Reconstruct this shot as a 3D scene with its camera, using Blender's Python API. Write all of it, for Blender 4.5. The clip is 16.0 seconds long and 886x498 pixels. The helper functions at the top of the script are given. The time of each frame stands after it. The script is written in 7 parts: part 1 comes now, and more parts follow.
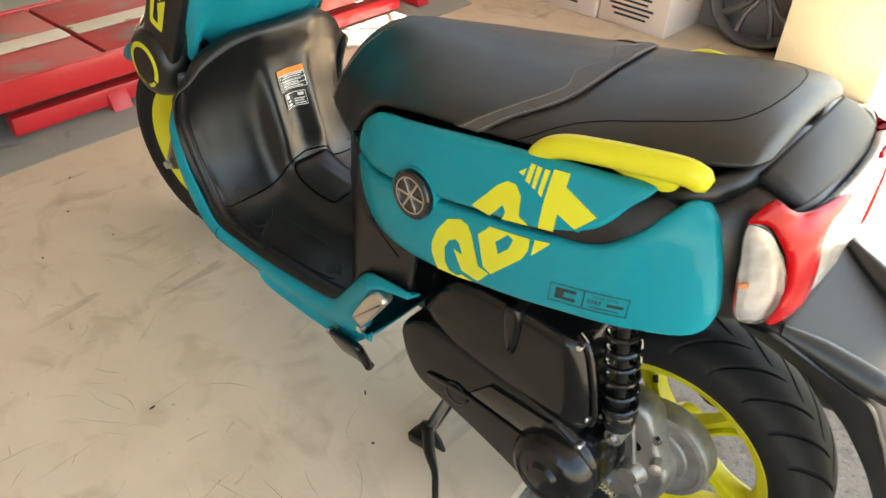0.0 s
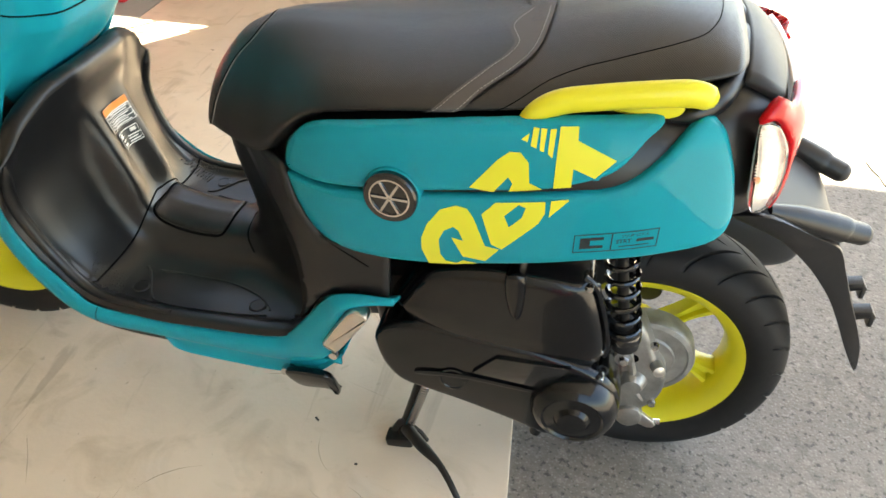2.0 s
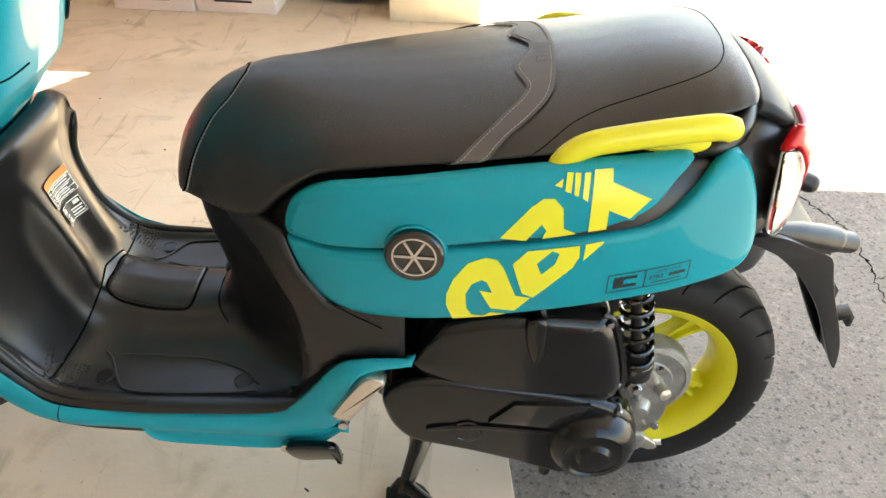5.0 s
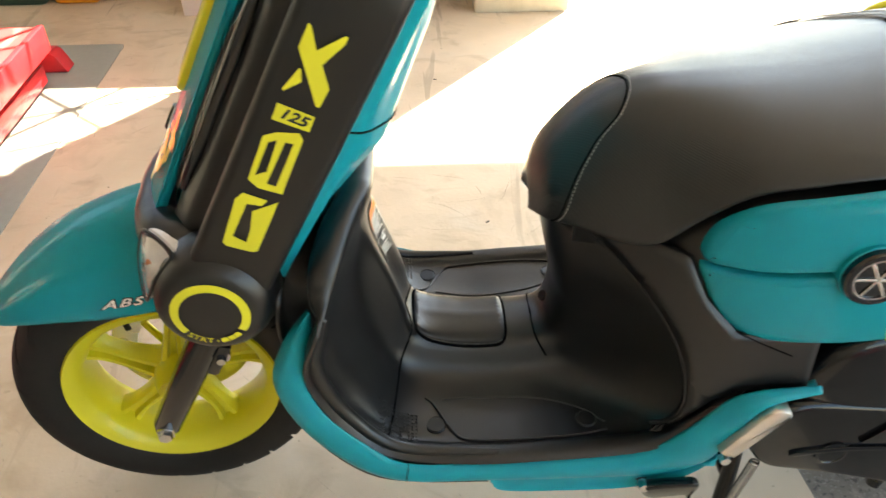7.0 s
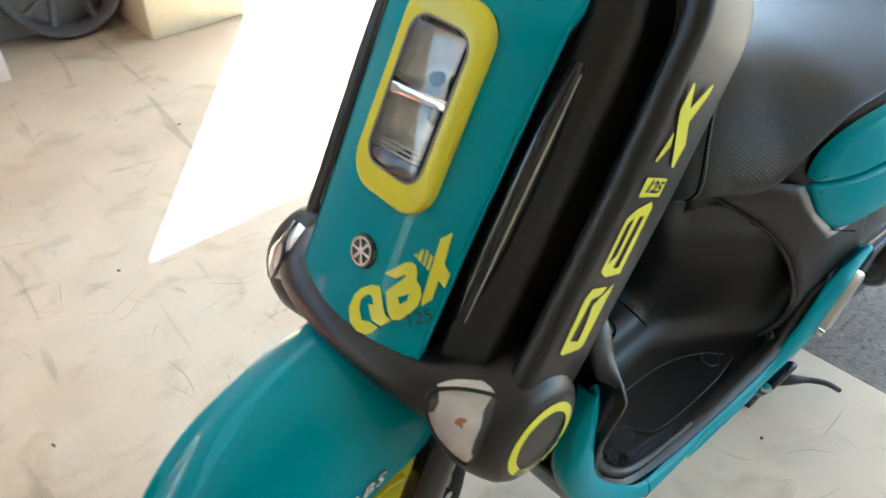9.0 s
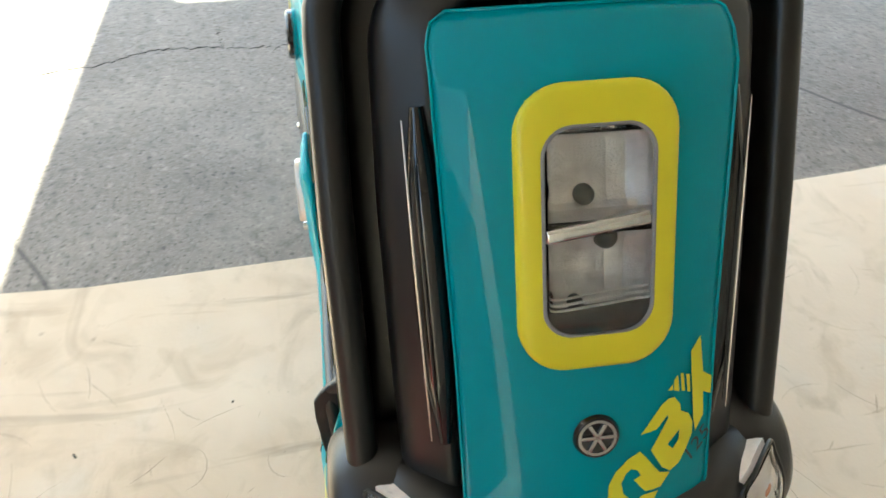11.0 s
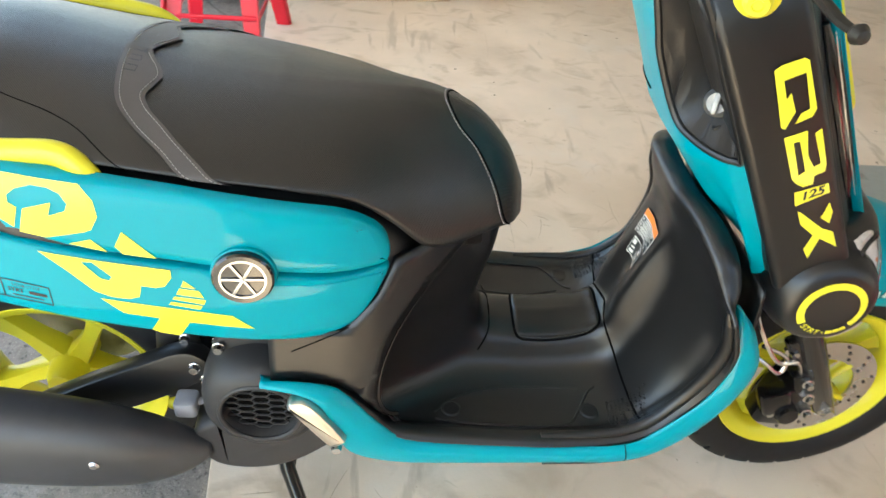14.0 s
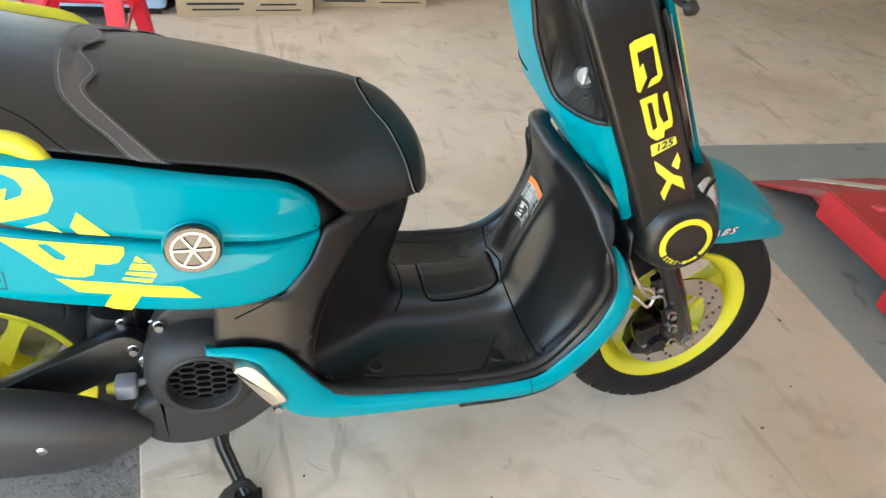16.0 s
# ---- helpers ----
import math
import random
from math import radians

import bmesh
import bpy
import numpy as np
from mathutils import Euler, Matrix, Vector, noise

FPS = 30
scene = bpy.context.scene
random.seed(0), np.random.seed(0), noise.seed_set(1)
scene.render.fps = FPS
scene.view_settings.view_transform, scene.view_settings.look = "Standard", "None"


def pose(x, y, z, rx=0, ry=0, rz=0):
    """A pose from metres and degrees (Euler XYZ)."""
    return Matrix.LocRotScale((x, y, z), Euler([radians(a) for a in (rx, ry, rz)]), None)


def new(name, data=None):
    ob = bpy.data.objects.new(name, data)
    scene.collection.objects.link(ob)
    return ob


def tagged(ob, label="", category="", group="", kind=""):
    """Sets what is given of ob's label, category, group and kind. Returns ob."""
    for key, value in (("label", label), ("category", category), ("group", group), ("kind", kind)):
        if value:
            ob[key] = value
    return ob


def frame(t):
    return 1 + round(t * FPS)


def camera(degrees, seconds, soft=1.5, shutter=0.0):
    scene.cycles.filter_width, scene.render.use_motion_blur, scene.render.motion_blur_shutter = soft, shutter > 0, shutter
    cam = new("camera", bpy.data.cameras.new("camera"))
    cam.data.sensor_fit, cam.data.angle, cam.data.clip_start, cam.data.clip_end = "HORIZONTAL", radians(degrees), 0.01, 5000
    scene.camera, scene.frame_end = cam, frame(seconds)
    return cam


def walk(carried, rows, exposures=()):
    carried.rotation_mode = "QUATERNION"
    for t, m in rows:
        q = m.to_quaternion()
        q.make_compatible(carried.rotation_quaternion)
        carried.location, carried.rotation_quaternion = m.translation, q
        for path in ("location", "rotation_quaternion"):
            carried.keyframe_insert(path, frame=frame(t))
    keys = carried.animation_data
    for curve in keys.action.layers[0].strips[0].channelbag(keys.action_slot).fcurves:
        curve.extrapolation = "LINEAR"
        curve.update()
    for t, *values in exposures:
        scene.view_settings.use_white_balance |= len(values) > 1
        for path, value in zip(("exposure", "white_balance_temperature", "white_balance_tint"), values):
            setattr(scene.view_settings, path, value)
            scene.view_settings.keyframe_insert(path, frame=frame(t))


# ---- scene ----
cam = camera(61.04, 16.0, soft=1.5, shutter=0.3)
PATH = [
    (0, pose(-0.2035, 0.8888, 1.1795, 53.061, -2.199, -139.088)),
    (0.5, pose(-0.0856, 0.8644, 1.1499, 52.017, -0.944, -141.061)),
    (1, pose(-0.0130, 0.8876, 1.1745, 50.741, -0.677, -147.633)),
    (1.5, pose(0.0699, 0.9644, 1.1779, 50.528, -0.663, -158.852)),
    (2, pose(0.1465, 0.9919, 1.1766, 50.422, -0.084, -167.219)),
    (2.5, pose(0.2281, 0.9192, 1.1689, 51.221, 0.357, -175.190)),
    (3, pose(0.3266, 0.9628, 1.1922, 51.866, -1.118, 179.030)),
    (3.2, pose(0.3565, 0.9888, 1.1973, 52.050, -1.591, 177.847)),
    (5.3, pose(0.3481, 0.9517, 1.1815, 51.985, -1.818, -177.783)),
    (5.5, pose(0.4039, 0.9695, 1.1873, 51.996, -2.211, -177.532)),
    (6, pose(0.5787, 1.0009, 1.1902, 52.001, -1.967, -178.968)),
    (6.5, pose(0.7320, 0.9505, 1.1767, 51.830, -0.788, 179.745)),
    (7, pose(0.8970, 0.8388, 1.1629, 50.965, 0.087, 176.897)),
    (7.5, pose(1.0885, 0.8161, 1.1737, 50.033, -1.066, 170.638)),
    (8, pose(1.2653, 0.7723, 1.1874, 49.265, -0.681, 161.748)),
    (8.5, pose(1.3709, 0.6036, 1.1456, 48.200, 0.745, 152.926)),
    (9, pose(1.5017, 0.4700, 1.1930, 49.342, -0.700, 138.777)),
    (9.2, pose(1.5408, 0.4128, 1.2189, 49.171, -0.062, 133.918)),
    (11.3, pose(1.4227, -0.2277, 1.1862, 45.406, -1.418, 72.594)),
    (11.5, pose(1.3761, -0.2666, 1.1607, 45.666, -2.014, 66.157)),
    (12, pose(1.2459, -0.4053, 1.1686, 46.390, -3.371, 48.945)),
    (12.5, pose(1.1095, -0.6403, 1.1952, 48.379, -4.091, 34.328)),
    (13, pose(0.9073, -0.7201, 1.1725, 50.004, -2.529, 22.197)),
    (13.5, pose(0.7245, -0.8223, 1.1924, 50.398, -2.321, 9.184)),
    (14, pose(0.5686, -0.9167, 1.2052, 51.460, -3.450, -1.439)),
    (14.5, pose(0.4219, -0.9565, 1.2100, 52.842, -3.973, -11.435)),
    (15, pose(0.3191, -1.0038, 1.2278, 52.561, -4.544, -18.242)),
    (15.5, pose(0.3533, -1.0317, 1.2283, 52.920, -5.638, -17.312)),
    (16, pose(0.4694, -1.0667, 1.2228, 53.732, -6.086, -12.593)),
]

# ---- world, sun, exposure ----
GAIN = [(0.0, 3.47, 7850, 5), (1.0, 3.65, 7950, 5), (1.5, 3.65, 7950, 7), (2.0, 3.68, 7600, 5), (3.0, 3.8, 7550, 5), (5.5, 3.75, 7650, 6), (7.0, 3.71, 7600, 4),
        (8.5, 3.77, 6400, 0), (9.0, 3.73, 6250, -1), (11.5, 3.59, 6800, -1), (12.0, 3.83, 6400, -3), (13.5, 3.73, 6800, 1), (15.0, 3.47, 6450, 3), (16.0, 3.49, 6400, 3)]
walk(cam, PATH, GAIN)
SUN_TO = Vector((0.63, 0.78, 0)).normalized()
SUN_EL = radians(52.8)
world = bpy.data.worlds.new("sky")
scene.world = world
world.use_nodes = True
wn = world.node_tree.nodes
sky = wn.new("ShaderNodeTexSky")
sky.sky_type = "NISHITA"
sky.sun_disc = False
sky.sun_elevation = SUN_EL
sky.sun_rotation = math.atan2(-SUN_TO.x, -SUN_TO.y)
world.node_tree.links.new(sky.outputs[0], wn["Background"].inputs[0])
wn["Background"].inputs[1].default_value = 0.08
sun_data = bpy.data.lights.new("sun", "SUN")
sun_data.energy = 5.0
sun_data.angle = radians(0.5)
sun_data.color = (1.0, 0.95, 0.86)
sun = new("sun", sun_data)
sun_way = Vector((SUN_TO.x * math.cos(SUN_EL), SUN_TO.y * math.cos(SUN_EL), -math.sin(SUN_EL)))
sun.matrix_world = Matrix.Translation((-4, -5, 8)) @ sun_way.to_track_quat("-Z", "Y").to_matrix().to_4x4()


# ---- materials ----
def mat(name, col, rough=0.5, metal=0.0, coat=0.0, var=0.15, scale=6.0, fine=60.0, bump=0.0, bscale=400.0,
        trans=0.0, ior=1.45, rvar=0.08, spec=0.5, coat_rough=0.05):
    m = bpy.data.materials.new(name)
    m.use_nodes = True
    t, n = m.node_tree, m.node_tree.nodes
    b = n["Principled BSDF"]
    co = n.new("ShaderNodeTexCoord")
    big, small = n.new("ShaderNodeTexNoise"), n.new("ShaderNodeTexNoise")
    big.inputs["Scale"].default_value, small.inputs["Scale"].default_value = scale, fine
    big.inputs["Detail"].default_value = small.inputs["Detail"].default_value = 5
    for q in (big, small):
        t.links.new(co.outputs["Object"], q.inputs["Vector"])
    mix = n.new("ShaderNodeMath")
    mix.operation = "MULTIPLY_ADD"
    t.links.new(small.outputs["Fac"], mix.inputs[0])
    mix.inputs[1].default_value = 0.5
    t.links.new(big.outputs["Fac"], mix.inputs[2])
    val = n.new("ShaderNodeMapRange")
    val.inputs["From Min"].default_value, val.inputs["From Max"].default_value = 0.4, 1.1
    val.inputs["To Min"].default_value, val.inputs["To Max"].default_value = 1 - var, 1 + var
    t.links.new(mix.outputs[0], val.inputs["Value"])
    hue = n.new("ShaderNodeMixRGB")
    hue.blend_type = "MULTIPLY"
    hue.inputs[0].default_value = 1
    hue.inputs[1].default_value = (*col, 1)
    t.links.new(val.outputs[0], hue.inputs[2])
    t.links.new(hue.outputs[0], b.inputs["Base Color"])
    rr = n.new("ShaderNodeMapRange")
    rr.inputs["To Min"].default_value, rr.inputs["To Max"].default_value = max(0.02, rough - rvar), min(1, rough + rvar)
    t.links.new(big.outputs["Fac"], rr.inputs["Value"])
    t.links.new(rr.outputs[0], b.inputs["Roughness"])
    b.inputs["Metallic"].default_value = metal
    b.inputs["Coat Weight"].default_value = coat
    b.inputs["Coat Roughness"].default_value = coat_rough
    b.inputs["Transmission Weight"].default_value = trans
    b.inputs["IOR"].default_value = ior
    b.inputs["Specular IOR Level"].default_value = spec
    if bump:
        bn, bp = n.new("ShaderNodeTexNoise"), n.new("ShaderNodeBump")
        bn.inputs["Scale"].default_value = bscale
        bn.inputs["Detail"].default_value = 3
        t.links.new(co.outputs["Object"], bn.inputs["Vector"])
        t.links.new(bn.outputs["Fac"], bp.inputs["Height"])
        bp.inputs["Strength"].default_value = bump
        bp.inputs["Distance"].default_value = 0.002
        t.links.new(bp.outputs[0], b.inputs["Normal"])
    return m


def chain(m):
    """Nodes, links, shader, coordinates and colour node of a material that mat() made."""
    n = m.node_tree.nodes
    b = n["Principled BSDF"]
    return n, m.node_tree.links, b, [q for q in n if q.bl_idname == "ShaderNodeTexCoord"][0], b.inputs["Base Color"].links[0].from_node


def stain(m, col, scale, lo, hi, detail=8, distort=0.0, stretch=(1, 1, 1), turn=0.0, amount=1.0, kind="noise"):
    """Lays blotches or specks of another colour over a material."""
    n, l, b, co, last = chain(m)
    mp = n.new("ShaderNodeMapping")
    mp.inputs["Scale"].default_value = stretch
    mp.inputs["Rotation"].default_value = (0, 0, turn)
    l.new(co.outputs["Object"], mp.inputs["Vector"])
    if kind == "cell":
        tx = n.new("ShaderNodeTexVoronoi")
        tx.inputs["Scale"].default_value = scale
        out = tx.outputs["Distance"]
    elif kind == "crack":
        wob = n.new("ShaderNodeTexNoise")
        wob.inputs["Scale"].default_value = scale * 3
        add = n.new("ShaderNodeMixRGB")
        add.blend_type = "ADD"
        add.inputs[0].default_value = 0.12
        l.new(mp.outputs[0], wob.inputs["Vector"])
        l.new(mp.outputs[0], add.inputs[1])
        l.new(wob.outputs["Color"], add.inputs[2])
        tx = n.new("ShaderNodeTexVoronoi")
        tx.feature = "DISTANCE_TO_EDGE"
        tx.inputs["Scale"].default_value = scale
        l.new(add.outputs[0], tx.inputs["Vector"])
        out = tx.outputs["Distance"]
    else:
        tx = n.new("ShaderNodeTexNoise")
        tx.inputs["Scale"].default_value = scale
        tx.inputs["Detail"].default_value = detail
        tx.inputs["Distortion"].default_value = distort
        out = tx.outputs["Fac"]
    if kind != "crack":
        l.new(mp.outputs[0], tx.inputs["Vector"])
    mr = n.new("ShaderNodeMapRange")
    mr.inputs["From Min"].default_value, mr.inputs["From Max"].default_value = lo, hi
    mr.inputs["To Max"].default_value = amount
    l.new(out, mr.inputs["Value"])
    mx = n.new("ShaderNodeMixRGB")
    mx.inputs[2].default_value = (*col, 1)
    l.new(mr.outputs[0], mx.inputs[0])
    l.new(last.outputs[0], mx.inputs[1])
    l.new(mx.outputs[0], b.inputs["Base Color"])
    return m


TEAL = mat("teal_paint", (0.0, 0.245, 0.300), 0.40, coat=0.32, var=0.02, rvar=0.03, spec=0.06, coat_rough=0.025)
YELLOW = mat("yellow_paint", (0.66, 0.60, 0.032), 0.38, coat=0.35, var=0.04, spec=0.3)
DECAL = mat("yellow_vinyl", (0.67, 0.64, 0.04), 0.34, coat=0.45, var=0.03, spec=0.3)
INK = mat("dark_print", (0.012, 0.02, 0.022), 0.4, var=0.05)
PLASTIC = mat("black_plastic", (0.0075, 0.0075, 0.0078), 0.33, var=0.2, spec=0.62, bump=0.12, bscale=1400, scale=3)
SATIN = mat("satin_black_plastic", (0.0075, 0.0074, 0.0074), 0.35, var=0.15, spec=0.55, bump=0.06, bscale=900, scale=3)
GLOSS = mat("gloss_black", (0.008, 0.008, 0.008), 0.15, var=0.1, coat=0.5)
SEAT = mat("black_vinyl", (0.0120, 0.0112, 0.0106), 0.34, var=0.15, scale=4, spec=0.62)
STRIP = mat("grey_vinyl", (0.080, 0.071, 0.066), 0.55, var=0.1, bump=0.2, bscale=500)
STITCH = mat("pale_thread", (0.24, 0.225, 0.21), 0.7, var=0.1)
RUBBER = mat("tyre_rubber", (0.015, 0.014, 0.0135), 0.66, spec=0.25, var=0.3, scale=5, bump=0.15, bscale=300)
GRIP = mat("grip_rubber", (0.018, 0.018, 0.018), 0.6, var=0.2)
CASE = mat("black_engine_paint", (0.0042, 0.0044, 0.0048), 0.20, spec=0.34, coat=0.25, var=0.2, scale=4, bump=0.05, bscale=300)
MUFF = mat("dark_grey_heat_shield", (0.035, 0.035, 0.037), 0.45, var=0.2, bump=0.1, bscale=900)
ALLOY = mat("cast_aluminium", (0.33, 0.32, 0.30), 0.5, metal=0.9, var=0.35, scale=22, bump=0.5, bscale=240)
STEEL = mat("bright_steel", (0.62, 0.61, 0.6), 0.25, metal=1.0, var=0.15)
CHROME = mat("chrome", (0.85, 0.85, 0.86), 0.08, metal=1.0, var=0.03, rvar=0.03)
BRUSHED = mat("brushed_silver", (0.62, 0.58, 0.53), 0.34, metal=1.0, var=0.08)
STEELDARK = mat("dark_steel", (0.022, 0.021, 0.02), 0.4, metal=0.4, var=0.3)
CLEAR = mat("clear_lens", (1, 1, 1), 0.03, trans=1.0, var=0.0, rvar=0.01, ior=1.4)
SMOKED = mat("pale_lens", (0.70, 0.63, 0.55), 0.16, coat=0.8, var=0.25, scale=30, metal=0.15, bump=0.4, bscale=90)
RED = mat("red_lens", (0.46, 0.002, 0.006), 0.22, coat=0.22, var=0.25, scale=30, spec=0.3)
AMBER = mat("amber_bulb", (0.72, 0.24, 0.10), 0.25, var=0.05)
REFLECT = mat("lamp_reflector", (0.66, 0.64, 0.62), 0.36, metal=0.45, var=0.35, scale=45, bump=0.45, bscale=520)
WHITE = mat("white_print", (0.75, 0.74, 0.7), 0.5, var=0.05)
SIGNAL = mat("cream_reflector", (0.84, 0.78, 0.74), 0.30, metal=0.08, coat=0.6, var=0.18, scale=60, bump=0.35, bscale=110)
TAILCUP = mat("silver_reflector", (0.56, 0.50, 0.45), 0.24, metal=0.45, coat=0.6, var=0.3, scale=70, bump=0.5, bscale=130)
ORANGE = mat("orange_print", (0.8, 0.22, 0.03), 0.5, var=0.05)
REDPAINT = mat("red_paint", (0.52, 0.018, 0.026), 0.36, var=0.15, scale=4, coat=0.2)
REDPLAST = mat("red_plastic", (0.62, 0.012, 0.03), 0.35, var=0.08)
CARTON = stain(mat("cardboard", (0.52, 0.40, 0.26), 0.85, var=0.12, scale=3, bump=0.1, bscale=80), (0.30, 0.2, 0.12), 3, 0.58, 0.8, amount=0.5)
CARTONW = stain(mat("white_carton", (0.68, 0.60, 0.55), 0.75, var=0.06, scale=3), (0.5, 0.4, 0.33), 2.2, 0.55, 0.8, amount=0.5)
CREAM = stain(mat("cream_paint", (0.60, 0.53, 0.40), 0.6, var=0.1, scale=2.5, bump=0.15, bscale=40), (0.25, 0.17, 0.09), 3.5, 0.55, 0.75, amount=0.55)
PLASTER = mat("pale_plaster", (0.50, 0.46, 0.40), 0.8, var=0.1, scale=1.2, bump=0.2, bscale=30)
CEIL = mat("pale_ceiling_paint", (0.52, 0.51, 0.49), 0.8, var=0.08, scale=1)
BLUEBIN = mat("pale_blue_plastic", (0.38, 0.55, 0.72), 0.45, var=0.06)
GREYMET = mat("grey_metal", (0.22, 0.22, 0.23), 0.5, var=0.15)
WHEELGREY = mat("blue_grey_alloy_paint", (0.10, 0.105, 0.115), 0.38, metal=0.4, var=0.15)
GREENBIN = mat("dark_green_plastic", (0.02, 0.05, 0.035), 0.5, var=0.1)
ORANGEBIN = mat("orange_plastic", (0.65, 0.27, 0.02), 0.45, var=0.1)
BAG = mat("black_film", (0.01, 0.01, 0.01), 0.25, var=0.3, bump=0.6, bscale=30)
TIN = mat("grey_crate_plastic", (0.33, 0.33, 0.32), 0.5, var=0.1)

CONCRETE = mat("smooth_concrete", (0.63, 0.505, 0.38), 0.62, var=0.13, scale=1.6, fine=9, bump=0.25, bscale=90, rvar=0.15, spec=0.12)
stain(CONCRETE, (0.38, 0.28, 0.19), 1.7, 0.52, 0.78, amount=0.6)
stain(CONCRETE, (0.60, 0.54, 0.46), 5, 0.58, 0.75, amount=0.5)
stain(CONCRETE, (0.33, 0.25, 0.175), 4.5, 0.58, 0.74, distort=1.2, stretch=(1.0, 1.6, 1), turn=0.5, amount=0.55)
stain(CONCRETE, (0.68, 0.60, 0.49), 1.1, 0.54, 0.75, amount=0.5)
for tn, sc, st in ((-0.55, 1.5, 6.0), (0.35, 1.9, 8.0), (1.2, 1.3, 7.0)):
    stain(CONCRETE, (0.19, 0.145, 0.10), sc, 0.655, 0.71, distort=0.8, stretch=(st, 1.0, 1), turn=tn, amount=0.34)
stain(CONCRETE, (0.44, 0.33, 0.22), 0.9, 0.48, 0.70, distort=0.6, amount=0.55)
stain(CONCRETE, (0.36, 0.27, 0.18), 7.5, 0.56, 0.74, distort=0.8, amount=0.5)
stain(CONCRETE, (0.24, 0.185, 0.13), 2.2, 0.62, 0.76, distort=2.0, amount=0.45)
stain(CONCRETE, (0.19, 0.145, 0.105), 11, 0.69, 0.78, distort=2.5, amount=0.4)
stain(CONCRETE, (0.2, 0.16, 0.12), 60, 0.70, 0.75, amount=0.5)
ASPHALT = mat("worn_asphalt", (0.205, 0.182, 0.158), 0.85, var=0.3, scale=2.5, fine=90, bump=1.0, bscale=150)
stain(ASPHALT, (0.38, 0.35, 0.31), 150, 0.40, 0.1, kind="cell", amount=0.5)
stain(ASPHALT, (0.06, 0.055, 0.05), 85, 0.56, 0.66, amount=0.8)
stain(ASPHALT, (0.30, 0.27, 0.235), 1.3, 0.5, 0.75, amount=0.5)
stain(ASPHALT, (0.11, 0.10, 0.088), 28, 0.52, 0.70, amount=0.55)
stain(ASPHALT, (0.36, 0.33, 0.29), 45, 0.58, 0.72, amount=0.4)
stain(ASPHALT, (0.06, 0.055, 0.05), 0.45, 0.0035, 0.0, kind="crack", amount=0.8)
# near-black for joints and cracks, and for shade painted into recesses
SEAM_SHADE = mat("dark_joint_and_shade", (0.003, 0.003, 0.003), 0.9, spec=0.05)
FANGREY = mat("dark_grey_cast_cover", (0.028, 0.027, 0.027), 0.46, var=0.15, spec=0.35, bump=0.1, bscale=900)
SCUFF = mat("faint_scuff", (0.46, 0.36, 0.26), 0.55, var=0.3, scale=9)
SCUFFDARK = mat("dark_scuff", (0.27, 0.205, 0.145), 0.6, var=0.4, scale=9)
FLOORGREY = mat("grey_floor_paint", (0.235, 0.235, 0.205), 0.5, var=0.12, scale=2, bump=0.15, bscale=120)
stain(FLOORGREY, (0.36, 0.31, 0.24), 4, 0.6, 0.75, amount=0.7)
stain(FLOORGREY, (0.09, 0.085, 0.075), 6, 0.66, 0.75, distort=1.0, amount=0.6)
LIFTRED = stain(mat("worn_red_deck", (0.42, 0.028, 0.03), 0.5, var=0.2, scale=5), (0.17, 0.16, 0.15), 3.5, 0.54, 0.66, stretch=(2.2, 0.8, 1), amount=0.85)
LIFTWHITE = stain(mat("worn_cream_stripe", (0.62, 0.54, 0.42), 0.6, var=0.12, scale=6), (0.16, 0.13, 0.1), 12, 0.62, 0.7, amount=0.9)


def weave(m, scale, strength, turn=0.0):
    """Fine woven or knurled relief."""
    n, l, b, co, last = chain(m)
    tx = []
    for a in (turn + 0.785, turn - 0.785):
        mp, w = n.new("ShaderNodeMapping"), n.new("ShaderNodeTexWave")
        mp.inputs["Rotation"].default_value = (0, 0, a)
        w.inputs["Scale"].default_value = scale
        l.new(co.outputs["Object"], mp.inputs["Vector"])
        l.new(mp.outputs[0], w.inputs["Vector"])
        tx.append(w)
    mu, bp = n.new("ShaderNodeMath"), n.new("ShaderNodeBump")
    mu.operation = "MULTIPLY"
    l.new(tx[0].outputs["Fac"], mu.inputs[0])
    l.new(tx[1].outputs["Fac"], mu.inputs[1])
    l.new(mu.outputs[0], bp.inputs["Height"])
    bp.inputs["Strength"].default_value = strength
    bp.inputs["Distance"].default_value = 0.0008
    l.new(bp.outputs[0], b.inputs["Normal"])
    return m


weave(SEAT, 150, 0.30)

# ---- geometry helpers ----
A = np.array


def cr(P, n, closed=False):
    """Smooth curve through the points P, n steps a span."""
    P = A(P, float)
    if closed:
        Q, spans = np.vstack([P[-1:], P, P[:2]]), len(P)
    else:
        Q, spans = np.vstack([2 * P[:1] - P[1:2], P, 2 * P[-1:] - P[-2:-1]]), len(P) - 1
    out = []
    for i in range(spans):
        a, b, c, d = Q[i:i + 4]
        for j in range(n):
            t = j / n
            out.append(0.5 * (2 * b + (c - a) * t + (2 * a - 5 * b + 4 * c - d) * t * t + (3 * b - a - 3 * c + d) * t ** 3))
    if not closed:
        out.append(P[-1])
    return A(out)


def sheet(P, cu=False, cv=False, cap=False):
    """Quads over a grid of points P[u][v]; cu, cv: closed; cap: both u ends closed by a face."""
    P = A(P, float)
    nu, nv = P.shape[:2]
    F = []
    for i in range(nu if cu else nu - 1):
        for j in range(nv if cv else nv - 1):
            i2, j2 = (i + 1) % nu, (j + 1) % nv
            F.append((i * nv + j, i2 * nv + j, i2 * nv + j2, i * nv + j2))
    if cap:
        F.append(tuple(range(nv)))
        F.append(tuple(range((nu - 1) * nv, nu * nv))[::-1])
    return P.reshape(-1, 3), F


